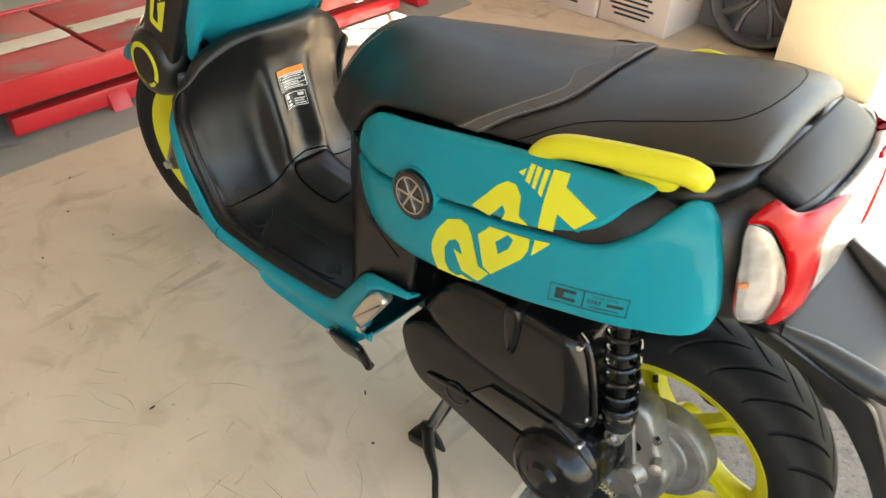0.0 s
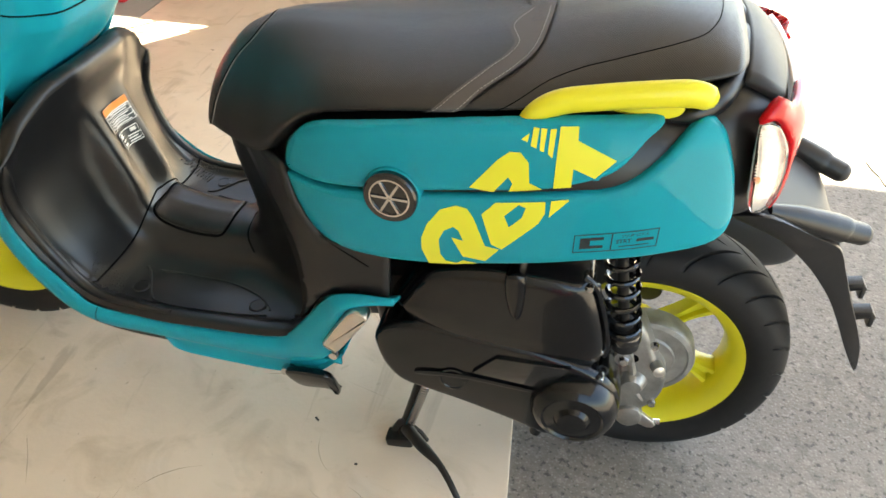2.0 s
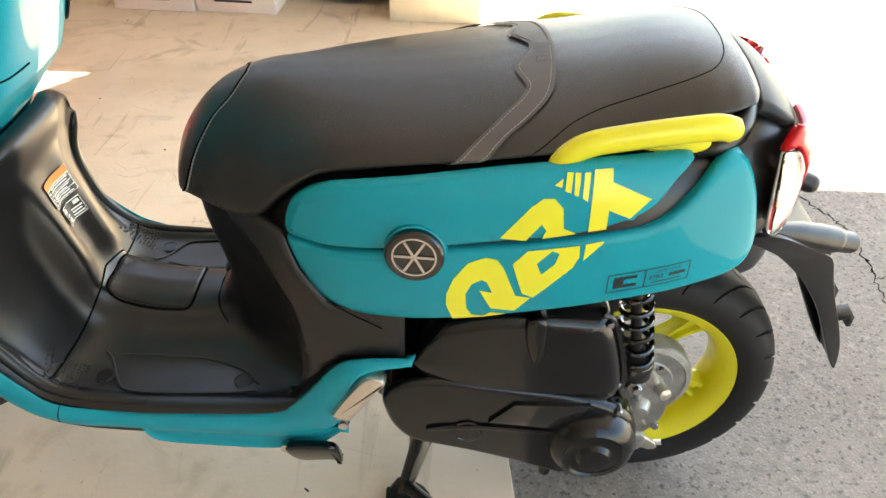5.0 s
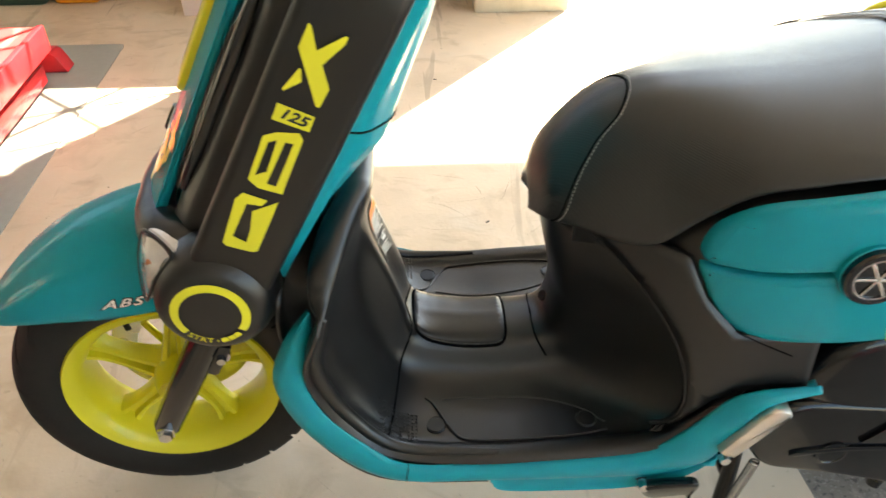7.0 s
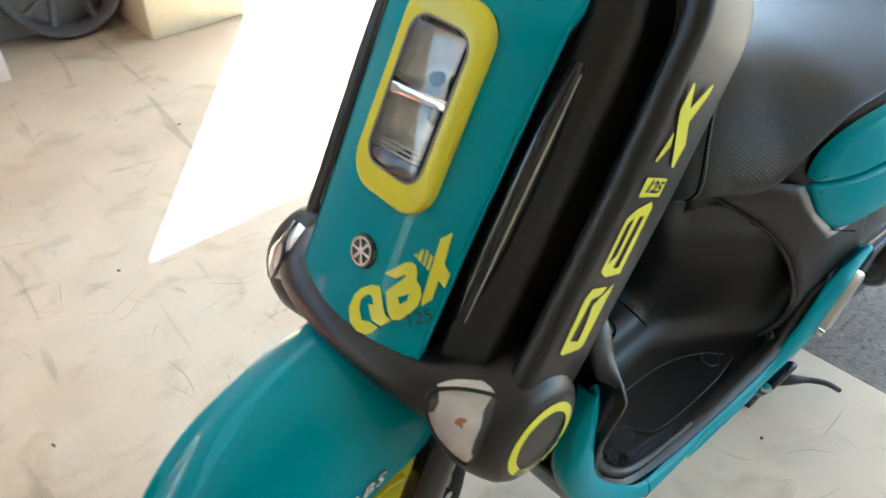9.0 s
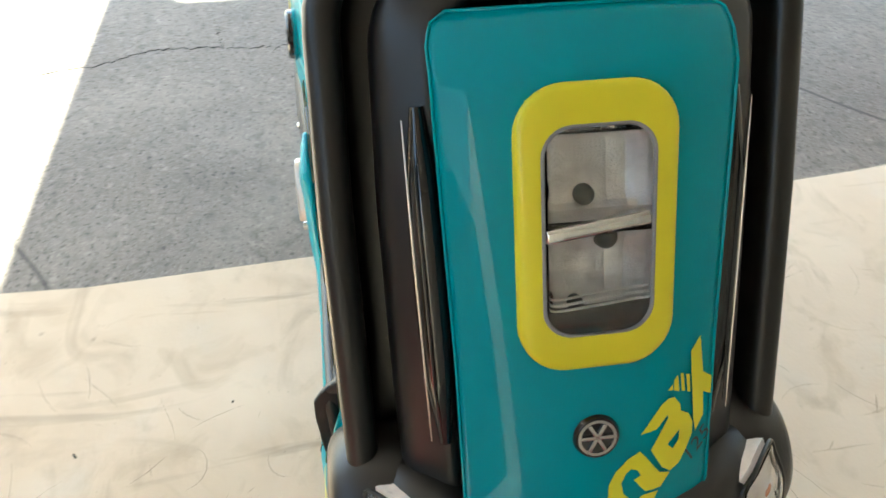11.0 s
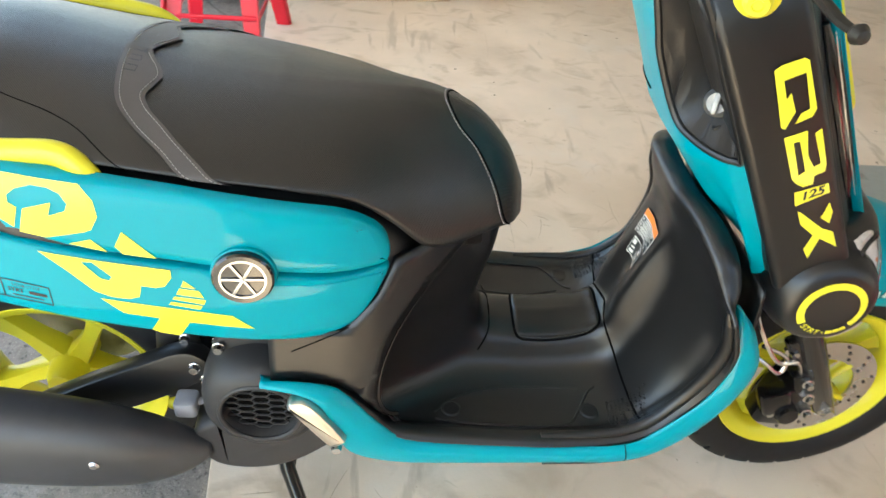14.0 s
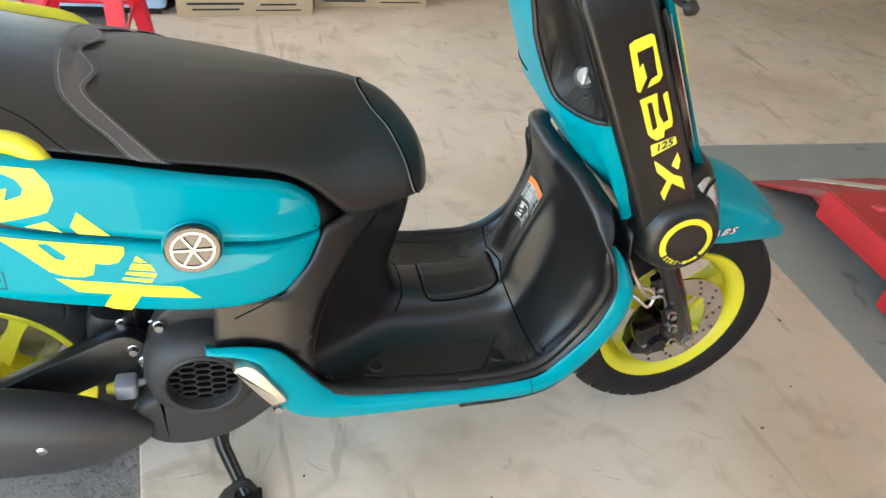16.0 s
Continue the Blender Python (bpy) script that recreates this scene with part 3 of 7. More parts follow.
for shapes, hole, s, tc, lc in ((LEFT, LEFT_HOLE, 1, covers[0], covers[1]), (RIGHT, RIGHT_HOLE, -1, covers[2], covers[3])):
    for key, host in (("top", tc), ("low", lc)):
        for poly in shapes[key]:
            loops = [poly] + ([hole] if poly[0] in ((0.266, 0.608), (0.158, 0.646)) else [])
            part("graphic", fill(loops, lambda u, v: flank(u, v, s, 0.0008), 0.018), DECAL, host, "yellow vinyl graphic shape")
    # small outlined sticker with unreadable print
    x0, x1, z0, z1, dz = 0.148, 0.048, 0.597, 0.570, 0.020
    f = lambda u, v: flank(x0 + (x1 - x0) * u if s > 0 else x1 + 0.012 + (x0 - x1) * u, z0 + (z1 - z0) * v + dz * u * 1.0 if s > 0 else z0 + 0.018 + (z1 - z0) * v - dz * u, s, 0.0008)
    frames = [[(0, 0), (1, 0), (1, 1), (0, 1)], [(0.012, 0.05), (0.45, 0.05), (0.45, 0.95), (0.012, 0.95)], [(0.465, 0.05), (0.988, 0.05), (0.988, 0.95), (0.465, 0.95)]]
    bars = [[[(0.08, 0.2), (0.36, 0.2), (0.36, 0.36), (0.2, 0.36), (0.2, 0.64), (0.36, 0.64), (0.36, 0.8), (0.08, 0.8)]]] + [[[(a, b), (c2, b), (c2, d), (a, d)]] for a, b, c2, d in ((0.75, 0.44, 0.95, 0.60), (0.55, 0.76, 0.9, 0.81))]
    part("sticker", merge(fill(frames, f, 0.3), *[fill(b, f, 0.3) for b in bars]), INK, lc, "small dark outlined sticker")
    words("YOUR STYLE", 0.0058, lambda a, b: f(0.725 + a / 0.1035, 0.24 - b / 0.03), INK, lc)
    words("STRT", 0.0082, lambda a, b: f(0.60 + a / 0.1035, 0.52 - b / 0.03), INK, lc, bold=0.0002)

# ---- black body round the seat: filler between covers and seat, rear cowl ----
TAIL = A([0.60, 0.56, 0.50, 0.40, 0.25, 0.10, 0.03, -0.03, -0.065, -0.086, -0.096])
T_TOP = A([0.600, 0.630, 0.672, 0.695, 0.720, 0.742, 0.746, 0.764, 0.750, 0.732, 0.706])
T_BOT = A([0.50, 0.488, 0.486, 0.492, 0.52, 0.556, 0.572, 0.578, 0.582, 0.588, 0.60])
T_W = A([0.135, 0.170, 0.195, 0.219, 0.229, 0.224, 0.206, 0.177, 0.153, 0.120, 0.070])


def tail_ring(x):
    top, bot, w = (curve1(TAIL[::-1], c[::-1], x) for c in (T_TOP, T_BOT, T_W))
    half = [(0, top + 0.004), (0.55 * w, top + 0.003), (0.80 * w, top - 0.008), (0.93 * w, top - 0.035), (w, top - 0.45 * (top - bot)), (0.985 * w, bot + 0.16 * (top - bot)), (0.9 * w, bot + 0.02), (0.6 * w, bot), (0, bot)]
    h = cr(half, 4)
    full = [*h, *[(-y, z) for y, z in h[-2:0:-1]]]
    return [(x, y, z) for y, z in full]


part("tail_body", sheet([tail_ring(x) for x in cr(TAIL[:, None], 4)[:, 0]], cv=True, cap=True), PLASTIC, scooter, "black plastic body under the seat", sharp=50)
# ridge behind the seat and the flat textured plate on the tail
half_r = [(0.045, 0.184, 0.735), (0.022, 0.181, 0.743), (-0.002, 0.164, 0.753), (-0.019, 0.130, 0.764), (-0.030, 0.088, 0.772), (-0.035, 0.04, 0.777)]
half_r = [(x + 0.012, y - 0.002, z + 0.002) for x, y, z in half_r]
ridge = cr(half_r + [(-0.033, 0.0, 0.774)] + [(x, -y, z) for x, y, z in half_r[::-1]], 6)
part("tail_ridge", tube(ridge, (0.005, 0.011, 0.0145, 0.0150, 0.0150, 0.0150, 0.0150, 0.0150, 0.0150, 0.0150, 0.0145, 0.011, 0.005), 14), PLASTIC, scooter, "black ridge behind the seat", sharp=60)
plate_rows = []
for x0, x1, z0, z1, w in ((-0.022, -0.030, 0.776, 0.794, 0.134), (-0.040, -0.048, 0.771, 0.787, 0.136), (-0.056, -0.066, 0.763, 0.774, 0.135), (-0.070, -0.083, 0.754, 0.758, 0.130)):
    plate_rows.append([(x1 + (x0 - x1) * abs(t) ** 2.2, w * t, z1 + (z0 - z1) * abs(t) ** 2.4) for t in np.linspace(-1, 1, 21)])
plate_rows = fine(plate_rows, 4, 1)
part("tail_plate", sheet(plate_rows), FANGREY, scooter, "grey textured plate on the tail", sharp=60, solid=0.02, out=(0, 0, 1))

# grab rails
for s in (1, -1):
    end, low, dip = (0.004, 0.003, 0.003) if s > 0 else (0.014, 0.005, 0.032)
    path = cr([(0.225, 0.200 * s, 0.718 - low), (0.212, 0.199 * s, 0.737 - low), (0.186, (0.197 - 0.15 * dip) * s, 0.754 - low - 0.12 * dip), (0.14, (0.194 - 0.15 * dip) * s, 0.765 - low - 0.5 * dip), (0.08, 0.189 * s, 0.775 - low - 0.9 * dip), (0.034 + end, 0.184 * s, 0.778 - low - dip), (0.010 + end, 0.180 * s, 0.770 - low - dip)], 6)
    rr = np.interp(np.linspace(0, 1, len(path)), (0, 0.06, 0.2, 0.8, 0.94, 1), (0.009, 0.0135, 0.0155, 0.0166, 0.0156, 0.009))
    rail = part("grab_rail", tube(path, rr, 12, squash=0.85), YELLOW, scooter, "lime-yellow grab rail beside the seat", sharp=60)
    part("rail_lug", prism(cr([(0.128, 0.750 - low - 0.8 * dip), (0.085, 0.762 - low - 0.8 * dip), (0.050, 0.764 - low - 0.8 * dip), (0.046, 0.754 - low - 0.8 * dip), (0.060, 0.745 - low - 0.8 * dip), (0.095, 0.743 - low - 0.8 * dip)], 3, True), side, 0.168 * s, 0.190 * s, 0.004), YELLOW, rail)
    for x, z in ((0.05, 0.752), (0.130, 0.740)):
        part("rail_bracket", block((0.036, 0.026, 0.045), pose(x, 0.168 * s, z - 0.006), 0.008), PLASTIC, rail)

# ---- tail lamp ----
PLAN = cr([(-0.030, 0.184), (-0.048, 0.180), (-0.069, 0.166), (-0.084, 0.144), (-0.092, 0.114), (-0.097, 0.075), (-0.099, 0.037), (-0.100, 0.0)], 6)
P_LEN = np.r_[0, np.cumsum(np.linalg.norm(np.diff(PLAN, axis=0), axis=1))]
P_LEN = P_LEN / P_LEN[-1]


def tail_at(u, v, s=1, up=0.0):
    """The lamp's skin: u from the flank (0) to the middle (1), v upwards."""
    x, y = np.interp(u, P_LEN, PLAN[:, 0]), np.interp(u, P_LEN, PLAN[:, 1])
    x1, y1 = np.interp(u + 0.02, P_LEN, PLAN[:, 0]), np.interp(u + 0.02, P_LEN, PLAN[:, 1])
    x0, y0 = np.interp(u - 0.02, P_LEN, PLAN[:, 0]), np.interp(u - 0.02, P_LEN, PLAN[:, 1])
    n = A((y1 - y0, x0 - x1)) / (math.hypot(y1 - y0, x1 - x0) + 1e-9)
    curl = 0.010 * min(1.2, max(0, (v - 0.7) / 0.4)) ** 2 + 0.007 * max(0, (0.25 - v) / 0.25) ** 2 + 0.012 * min(1, max(0, (v - 0.75) / 0.25)) ** 2 * min(1, max(0, (u - 0.14) / 0.14))
    return (x + n[0] * (up - curl), s * (y + n[1] * (up - curl)), 0.608 + 0.148 * v)


lamp = part("tail_lamp", sheet([[tail_at(1 - abs(t), v, 1 if t >= 0 else -1, 0.009) for v in np.linspace(-0.06, 0.97, 14)] for t in np.linspace(-0.62, 0.62, 39)]), SMOKED, scooter, "tail lamp with pale middle and red edges", solid=0.012, out=(-1, 0, 0))
LENS = cr([(0.035, 0.93), (0.085, 0.945), (0.13, 0.91), (0.18, 0.79), (0.232, 0.62), (0.268, 0.38), (0.245, 0.12), (0.15, 0.08), (0.09, 0.18), (0.066, 0.42), (0.047, 0.65), (0.034, 0.83)], 4, True)
RED_L = cr([(0.028, 0.945), (0.055, 1.03), (0.095, 1.11), (0.14, 1.12), (0.20, 1.07), (0.25, 1.03), (0.33, 1.01), (0.50, 1.0), (0.66, 0.985), (0.74, 0.95), (0.64, 0.925), (0.50, 0.895), (0.43, 0.84), (0.41, 0.74), (0.45, 0.60), (0.48, 0.46), (0.50, 0.25), (0.47, 0.06), (0.38, 0.0), (0.285, 0.03), (0.262, 0.12), (0.283, 0.38), (0.245, 0.64), (0.19, 0.82), (0.135, 0.94), (0.085, 0.968)], 3, True)
for s in (1, -1):
    part("red_lens", fill([RED_L], lambda u, v: tail_at(u, v if s > 0 else min(v, 0.80 + 0.25 * u), s, 0.0140), 0.06), RED, lamp, "red translucent lens", solid=0.010, out=(-1, s, 0), sharp=60)
    cup = part("indicator_cup", fill([inset(LENS, 0.004)], lambda u, v: tail_at(u, v, s, 0.0095 - 0.003 * math.sin(math.pi * np.clip((v - 0.08) / 0.9, 0, 1)) * math.sin(math.pi * np.clip(u / 0.27, 0, 1))), 0.05), TAILCUP, lamp, "silver turn-signal reflector", solid=0.003, out=(-1, s, 0))
    skin = part("indicator_lens", fill([LENS], lambda u, v: tail_at(u, v, s, 0.0140), 0.03), CLEAR, lamp, "clear turn-signal lens", solid=0.002, out=(-1, s, 0))
    skin.visible_shadow = False
    part("bulb", lathe([(0.001, 0), (0.004, 0.001), (0.005, 0.004), (0.004, 0.006), (0.001, 0.007)], tail_at(0.10, 0.42, s, 0.004), (-0.4, s, 0), 16), AMBER, cup)

# ---- rear mudguard and plate carrier ----
GUARD = [(-0.050, 0.580), (-0.09, 0.550), (-0.13, 0.520), (-0.175, 0.478), (-0.212, 0.435), (-0.249, 0.382), (-0.303, 0.280), (-0.334, 0.232), (-0.322, 0.288), (-0.298, 0.345), (-0.268, 0.405), (-0.240, 0.465), (-0.212, 0.518), (-0.165, 0.550), (-0.10, 0.588)]
SPINE = ((-0.080, 0.594), (-0.15, 0.563), (-0.200, 0.536), (-0.222, 0.500), (-0.246, 0.452), (-0.274, 0.395), (-0.300, 0.342), (-0.324, 0.288), (-0.334, 0.242))


def guard_w(z):
    return np.interp(z, (0.23, 0.35, 0.45, 0.515, 0.60), (0.030, 0.050, 0.064, 0.085, 0.146))


guard = part("rear_mudguard", sheet(fine([[(x, guard_w(z) * t, z) for t in (-0.95, -0.5, 0, 0.5, 0.95)] for x, z in SPINE], 3, 2)), FANGREY, scooter, "black plastic rear mudguard with plate carrier", solid=0.005)
for s in (1, -1):
    part("side_plate", prism(cr(GUARD, 4, True), lambda u, v, w: (u, s * (guard_w(v) + w), v), -0.006, 0.006, 0.003), PLASTIC, guard)
    stalk = part("indicator_stalk", tube(cr([(-0.095, 0.122 * s, 0.586), (-0.140, 0.105 * s, 0.570), (-0.180, 0.093 * s, 0.556), (-0.206, 0.086 * s, 0.547), (-0.208, 0.0855 * s, 0.546), (-0.236, 0.078 * s, 0.537)], 4), (0.010, 0.017, 0.019, 0.019, 0.0165, 0.016), 18), PLASTIC, guard)
    part("stalk_end", lathe([(0.001, 0.012), (0.008, 0.011), (0.013, 0.007), (0.0155, 0.0), (0.0155, -0.006)], (-0.236, 0.078 * s, 0.537), (-0.93, -0.22 * s, -0.28), 20), FANGREY, stalk)
    for x, z in ((-0.283, 0.352),):
        clip = [(0, 0.012), (-0.030, 0.020), (-0.038, 0.010), (-0.038, -0.012), (-0.031, -0.012), (-0.030, 0.006), (0, -0.006)]
        part("plate_clip", prism([(x + a, z + b) for a, b in clip], side, 0.022 * s, 0.044 * s, 0.002), PLASTIC, guard)

# ---- floor, tunnel and leg shield in one black moulding ----
# profiles (x, z) from the top of the shield, over the floor, up to the seat, at growing y
COLS = [
    (0.000, [(0.944, 0.640), (0.946, 0.618), (0.957, 0.580), (0.954, 0.535), (0.942, 0.480), (0.927, 0.428), (0.903, 0.370), (0.835, 0.352), (0.755, 0.349), (0.706, 0.362), (0.694, 0.412), (0.698, 0.455), (0.712, 0.515), (0.722, 0.575)]),
    (0.049, [(0.945, 0.640), (0.947, 0.617), (0.958, 0.580), (0.949, 0.535), (0.929, 0.478), (0.912, 0.422), (0.896, 0.363), (0.835, 0.341), (0.755, 0.339), (0.700, 0.350), (0.684, 0.405), (0.690, 0.455), (0.704, 0.515), (0.710, 0.570)]),
    (0.075, [(0.949, 0.639), (0.954, 0.613), (0.965, 0.574), (0.970, 0.522), (0.963, 0.466), (0.944, 0.392), (0.909, 0.324), (0.82, 0.300), (0.74, 0.298), (0.668, 0.312), (0.650, 0.370), (0.656, 0.44), (0.670, 0.51), (0.672, 0.560)]),
    (0.115, [(0.965, 0.628), (0.974, 0.602), (0.984, 0.562), (0.988, 0.515), (0.979, 0.46), (0.957, 0.385), (0.914, 0.310), (0.82, 0.286), (0.74, 0.286), (0.622, 0.296), (0.585, 0.352), (0.590, 0.432), (0.618, 0.505), (0.628, 0.552)]),
    (0.165, [(0.984, 0.598), (0.995, 0.575), (1.003, 0.545), (1.006, 0.505), (0.998, 0.452), (0.974, 0.375), (0.920, 0.304), (0.83, 0.286), (0.74, 0.288), (0.580, 0.297), (0.532, 0.344), (0.528, 0.428), (0.548, 0.500), (0.566, 0.540)]),
    (0.186, [(0.995, 0.572), (1.002, 0.553), (1.009, 0.529), (1.014, 0.492), (1.009, 0.443), (0.982, 0.366), (0.925, 0.301), (0.83, 0.288), (0.74, 0.290), (0.575, 0.301), (0.522, 0.342), (0.504, 0.418), (0.512, 0.488), (0.528, 0.528)]),
    (0.198, [(0.999, 0.560), (1.006, 0.541), (1.013, 0.519), (1.019, 0.485), (1.013, 0.438), (0.985, 0.365), (0.925, 0.308), (0.83, 0.295), (0.74, 0.297), (0.580, 0.309), (0.525, 0.348), (0.497, 0.412), (0.49, 0.478), (0.50, 0.520)]),
    (0.214, [(1.004, 0.548), (1.010, 0.531), (1.017, 0.512), (1.025, 0.480), (1.020, 0.433), (0.991, 0.364), (0.932, 0.307), (0.83, 0.296), (0.74, 0.298), (0.585, 0.310), (0.535, 0.352), (0.488, 0.405), (0.46, 0.455), (0.45, 0.500)]),
]
WID = [1.0, 1.0, 0.99, 0.98, 0.97, 0.96, 1.0, 1.03, 1.04, 1.04, 1.02, 1.01, 0.98, 0.95]
half = [[(x, y * (1 if j < 3 else WID[i]), z) for j, (y, prof) in enumerate(COLS) for x, z in [prof[i]]] for i in range(14)]
half = [r + [(r[-1][0] + (0.004 if i < 6 else 0), r[-1][1] + 0.010, r[-1][2] - (0.012 if i < 6 else 0.007))] for i, r in enumerate(half)]
full = [[(x, -y, z) for x, y, z in r[:0:-1]] + r for r in half]
floor_part = part("floorboard", sheet(fine(full, 6, 5)), PLASTIC, scooter, "black plastic floorboard and leg shield", sharp=60, solid=0.006, out=(-0.3, 0, 1))
FLOOR_GRID = fine(half, 6, 5)
DENSE = fine(half, 18, 14)[90:216].reshape(-1, 3)

lip = A([FLOOR_GRID[0, j] for j in range(FLOOR_GRID.shape[1] - 6)])
lip = list(lip * (1, -1, 1))[:0:-1] + list(lip)
lip_rows = []
for k, p in enumerate(lip):
    wide = min(1.0, min(k, len(lip) - 1 - k) / 16) * 0.85 + 0.15
    lip_rows.append([p + A((dx, 0, dz)) * wide for dx, dz in ((-0.002, -0.006), (-0.001, 0.001), (0.004, 0.006), (0.012, 0.009), (0.022, 0.008), (0.034, 0.002), (0.040, -0.008), (0.040, -0.03))])
part("shield_lip", sheet(fine(lip_rows, 2, 2)), PLASTIC, floor_part, sharp=60)

for s in (1, -1):
    part("shield_bead", tube([FLOOR_GRID[i, -8] * (1, s, 1) + A((-0.001, 0, 0.0)) for i in range(1, 46)], (0.003, 0.0095, 0.0105, 0.0105, 0.0095, 0.0085, 0.004), 12), PLASTIC, floor_part, sharp=60)


def on_floor(px, py, up=0.001):
    """The floorboard's height at (px, py), on its level stretch."""
    d = (DENSE[:, 0] - px) ** 2 + (DENSE[:, 1] - abs(py)) ** 2
    k = np.argpartition(d, 8)[:8]
    w = 1 / (d[k] + 1e-6)
    return (px, py, (DENSE[k, 2] * w).sum() / w.sum() + up)


for s in (1, -1):
    for x in (0.872, 0.655):
        part("floor_plug", lathe([(0.001, 0.0015), (0.012, 0.0015), (0.013, 0.0005), (0.0145, 0.0015), (0.0155, 0.0)], on_floor(x, 0.163 * s), (0, 0, 1), 24), SATIN, floor_part)
    rib = cr([(0.885, 0.118 * s), (0.872, 0.130 * s), (0.845, 0.178 * s), (0.82, 0.190 * s), (0.75, 0.194 * s), (0.68, 0.192 * s), (0.63, 0.184 * s)], 8)
    part("floor_rib", tube([on_floor(x, y, 0.001) for x, y in rib], 0.0021, 8), PLASTIC, floor_part)
    inner = cr([(0.86, 0.118 * s), (0.80, 0.112 * s), (0.72, 0.118 * s), (0.66, 0.14 * s), (0.63, 0.17 * s)], 8)
    part("floor_rib", tube([on_floor(x, y, 0.0) for x, y in inner], 0.0021, 8), PLASTIC, floor_part)
hatch = cr([(0.898, 0.0), (0.897, 0.034), (0.890, 0.048), (0.86, 0.053), (0.79, 0.054), (0.766, 0.051), (0.759, 0.036), (0.758, 0.0), (0.759, -0.036), (0.766, -0.051), (0.79, -0.054), (0.86, -0.053), (0.890, -0.048), (0.897, -0.034)], 4, True)
part("hatch", fill([inset(hatch, 0.002)], lambda u, v: on_floor(u, v, 0.0035), 0.012), SATIN, floor_part, "black service hatch in the tunnel", solid=0.004, out=(0, 0, 1))
part("hatch_joint", tube([on_floor(x, y, 0.0012) for x, y in hatch], 0.0022, 6, closed=True), SEAM_SHADE, floor_part)
joint2 = [FLOOR_GRID[52, j] + A((0.0, 0, 0.0008)) for j in range(0, 9)]
part("tunnel_joint", tube([p * (1, -1, 1) for p in joint2[:0:-1]] + joint2, 0.0016, 6), SEAM_SHADE, floor_part)
part("hatch_screw", lathe([(0.001, 0.002), (0.007, 0.002), (0.009, 0.0)], (0.703, 0.008, 0.392), (0.8, 0.3, 0.5), 16), STEELDARK, floor_part)
seam_pts = [FLOOR_GRID[35, j] for j in range(0, FLOOR_GRID.shape[1] - 4)]
seam_pts = [(x + 0.001, y, z + 0.001) for x, y, z in seam_pts]
part("shield_joint", tube([(x, -y, z) for x, y, z in seam_pts[:0:-1]] + seam_pts, 0.0019, 6), SEAM_SHADE, floor_part)
dots = []
for s in (1, -1):
    for x in np.arange(0.900, 0.955, 0.0055):
        for y in np.arange(0.150 + (0.002 if int(x * 1000) % 2 else 0), 0.205, 0.0055):
            near = FLOOR_GRID[20:40].reshape(-1, 3)
            k = np.argsort((near[:, 0] - x) ** 2 + (near[:, 1] - y) ** 2)[:3]
            dots.append(lathe([(0.0004, 0.0010), (0.0017, 0.0005), (0.0019, -0.001)], A((x - 0.0008, y * s, near[k, 2].mean() + 0.0008)), (-0.6, 0, 0.8), 6))
tagged(part("grip_dots", merge(*dots), SATIN, floor_part), "", "", "", "stuff")
# side panels behind the foot wells; their front edge sweeps round the well
WELL = cr([(0.672, 0.580), (0.640, 0.556), (0.600, 0.520), (0.567, 0.472), (0.548, 0.420), (0.544, 0.370), (0.556, 0.328), (0.572, 0.312)], 5)
BACK = [(0.552, 0.330), (0.514, 0.392), (0.487, 0.412), (0.40, 0.420), (0.40, 0.500), (0.50, 0.500), (0.545, 0.545), (0.566, 0.590), (0.61, 0.598), (0.655, 0.592)]


def flank_y(x, z):
    y = np.interp(x, (0.40, 0.50, 0.545, 0.60, 0.64, 0.675), (0.226, 0.218, 0.204, 0.168, 0.132, 0.100))
    return y + np.clip((0.45 - z) * 0.14, -0.02, 0.010)


for s in (1, -1):
    flank_panel = part("flank_panel", fill([list(WELL) + BACK], lambda u, v: (u, s * flank_y(u, v), v), 0.02), PLASTIC, scooter, "black side panel behind the foot well", solid=0.012, out=(0, s, 0))
    part("well_edge", tube([(u, s * (flank_y(u, v) - 0.0055), v) for u, v in WELL], 0.0036, 8), PLASTIC, flank_panel)
    part("panel_joint", tube([(u, s * (flank_y(u, v) + 0.0003), v) for u, v in ((0.43, 0.470), (0.47, 0.488), (0.505, 0.505))], 0.001, 6), SEAM_SHADE, flank_panel)
# warning labels on the shield
RISER = fine(half, 18, 14)[30:110].reshape(-1, 3)


def on_shield(u, v, up=0.0016):
    y, z = 0.027 - 0.066 * u, 0.549 - 0.078 * v
    d = (RISER[:, 2] - z) ** 2 + (RISER[:, 1] - abs(y)) ** 2
    k = np.argpartition(d, 8)[:8]
    w = 1 / (d[k] + 1e-6)
    return ((RISER[k, 0] * w).sum() / w.sum() - up, y, z)


def label_box(u0, v0, u1, v1, material, up, parent, name="label_print"):
    return part(name, fill([[(u0, v0), (u1, v0), (u1, v1), (u0, v1)]], lambda u, v: on_shield(u, v, up), 0.2), material, parent)


sticker = label_box(0, 0.0, 1, 0.54, WHITE, 0.0016, floor_part, "warning_label")
label_box(0, 0, 1, 0.15, ORANGE, 0.0020, sticker, "label_band")
for k, (a, b) in enumerate(((0.17, 0.29), (0.305, 0.405), (0.42, 0.525))):
    label_box(0.025, a, 0.975, b, INK, 0.0020, sticker)
    label_box(0.16 if k else 0.20, a + 0.012, 0.90 - 0.07 * k, a + 0.038, WHITE, 0.0024, sticker)
    label_box(0.16, a + 0.062, 0.84 - 0.12 * (k == 1), a + 0.086, WHITE, 0.0024, sticker)
    label_box(0.055, a + 0.03, 0.11, a + 0.07, WHITE, 0.0024, sticker)
sticker = label_box(0.12, 0.63, 0.86, 1.0, WHITE, 0.0016, floor_part, "warning_label")
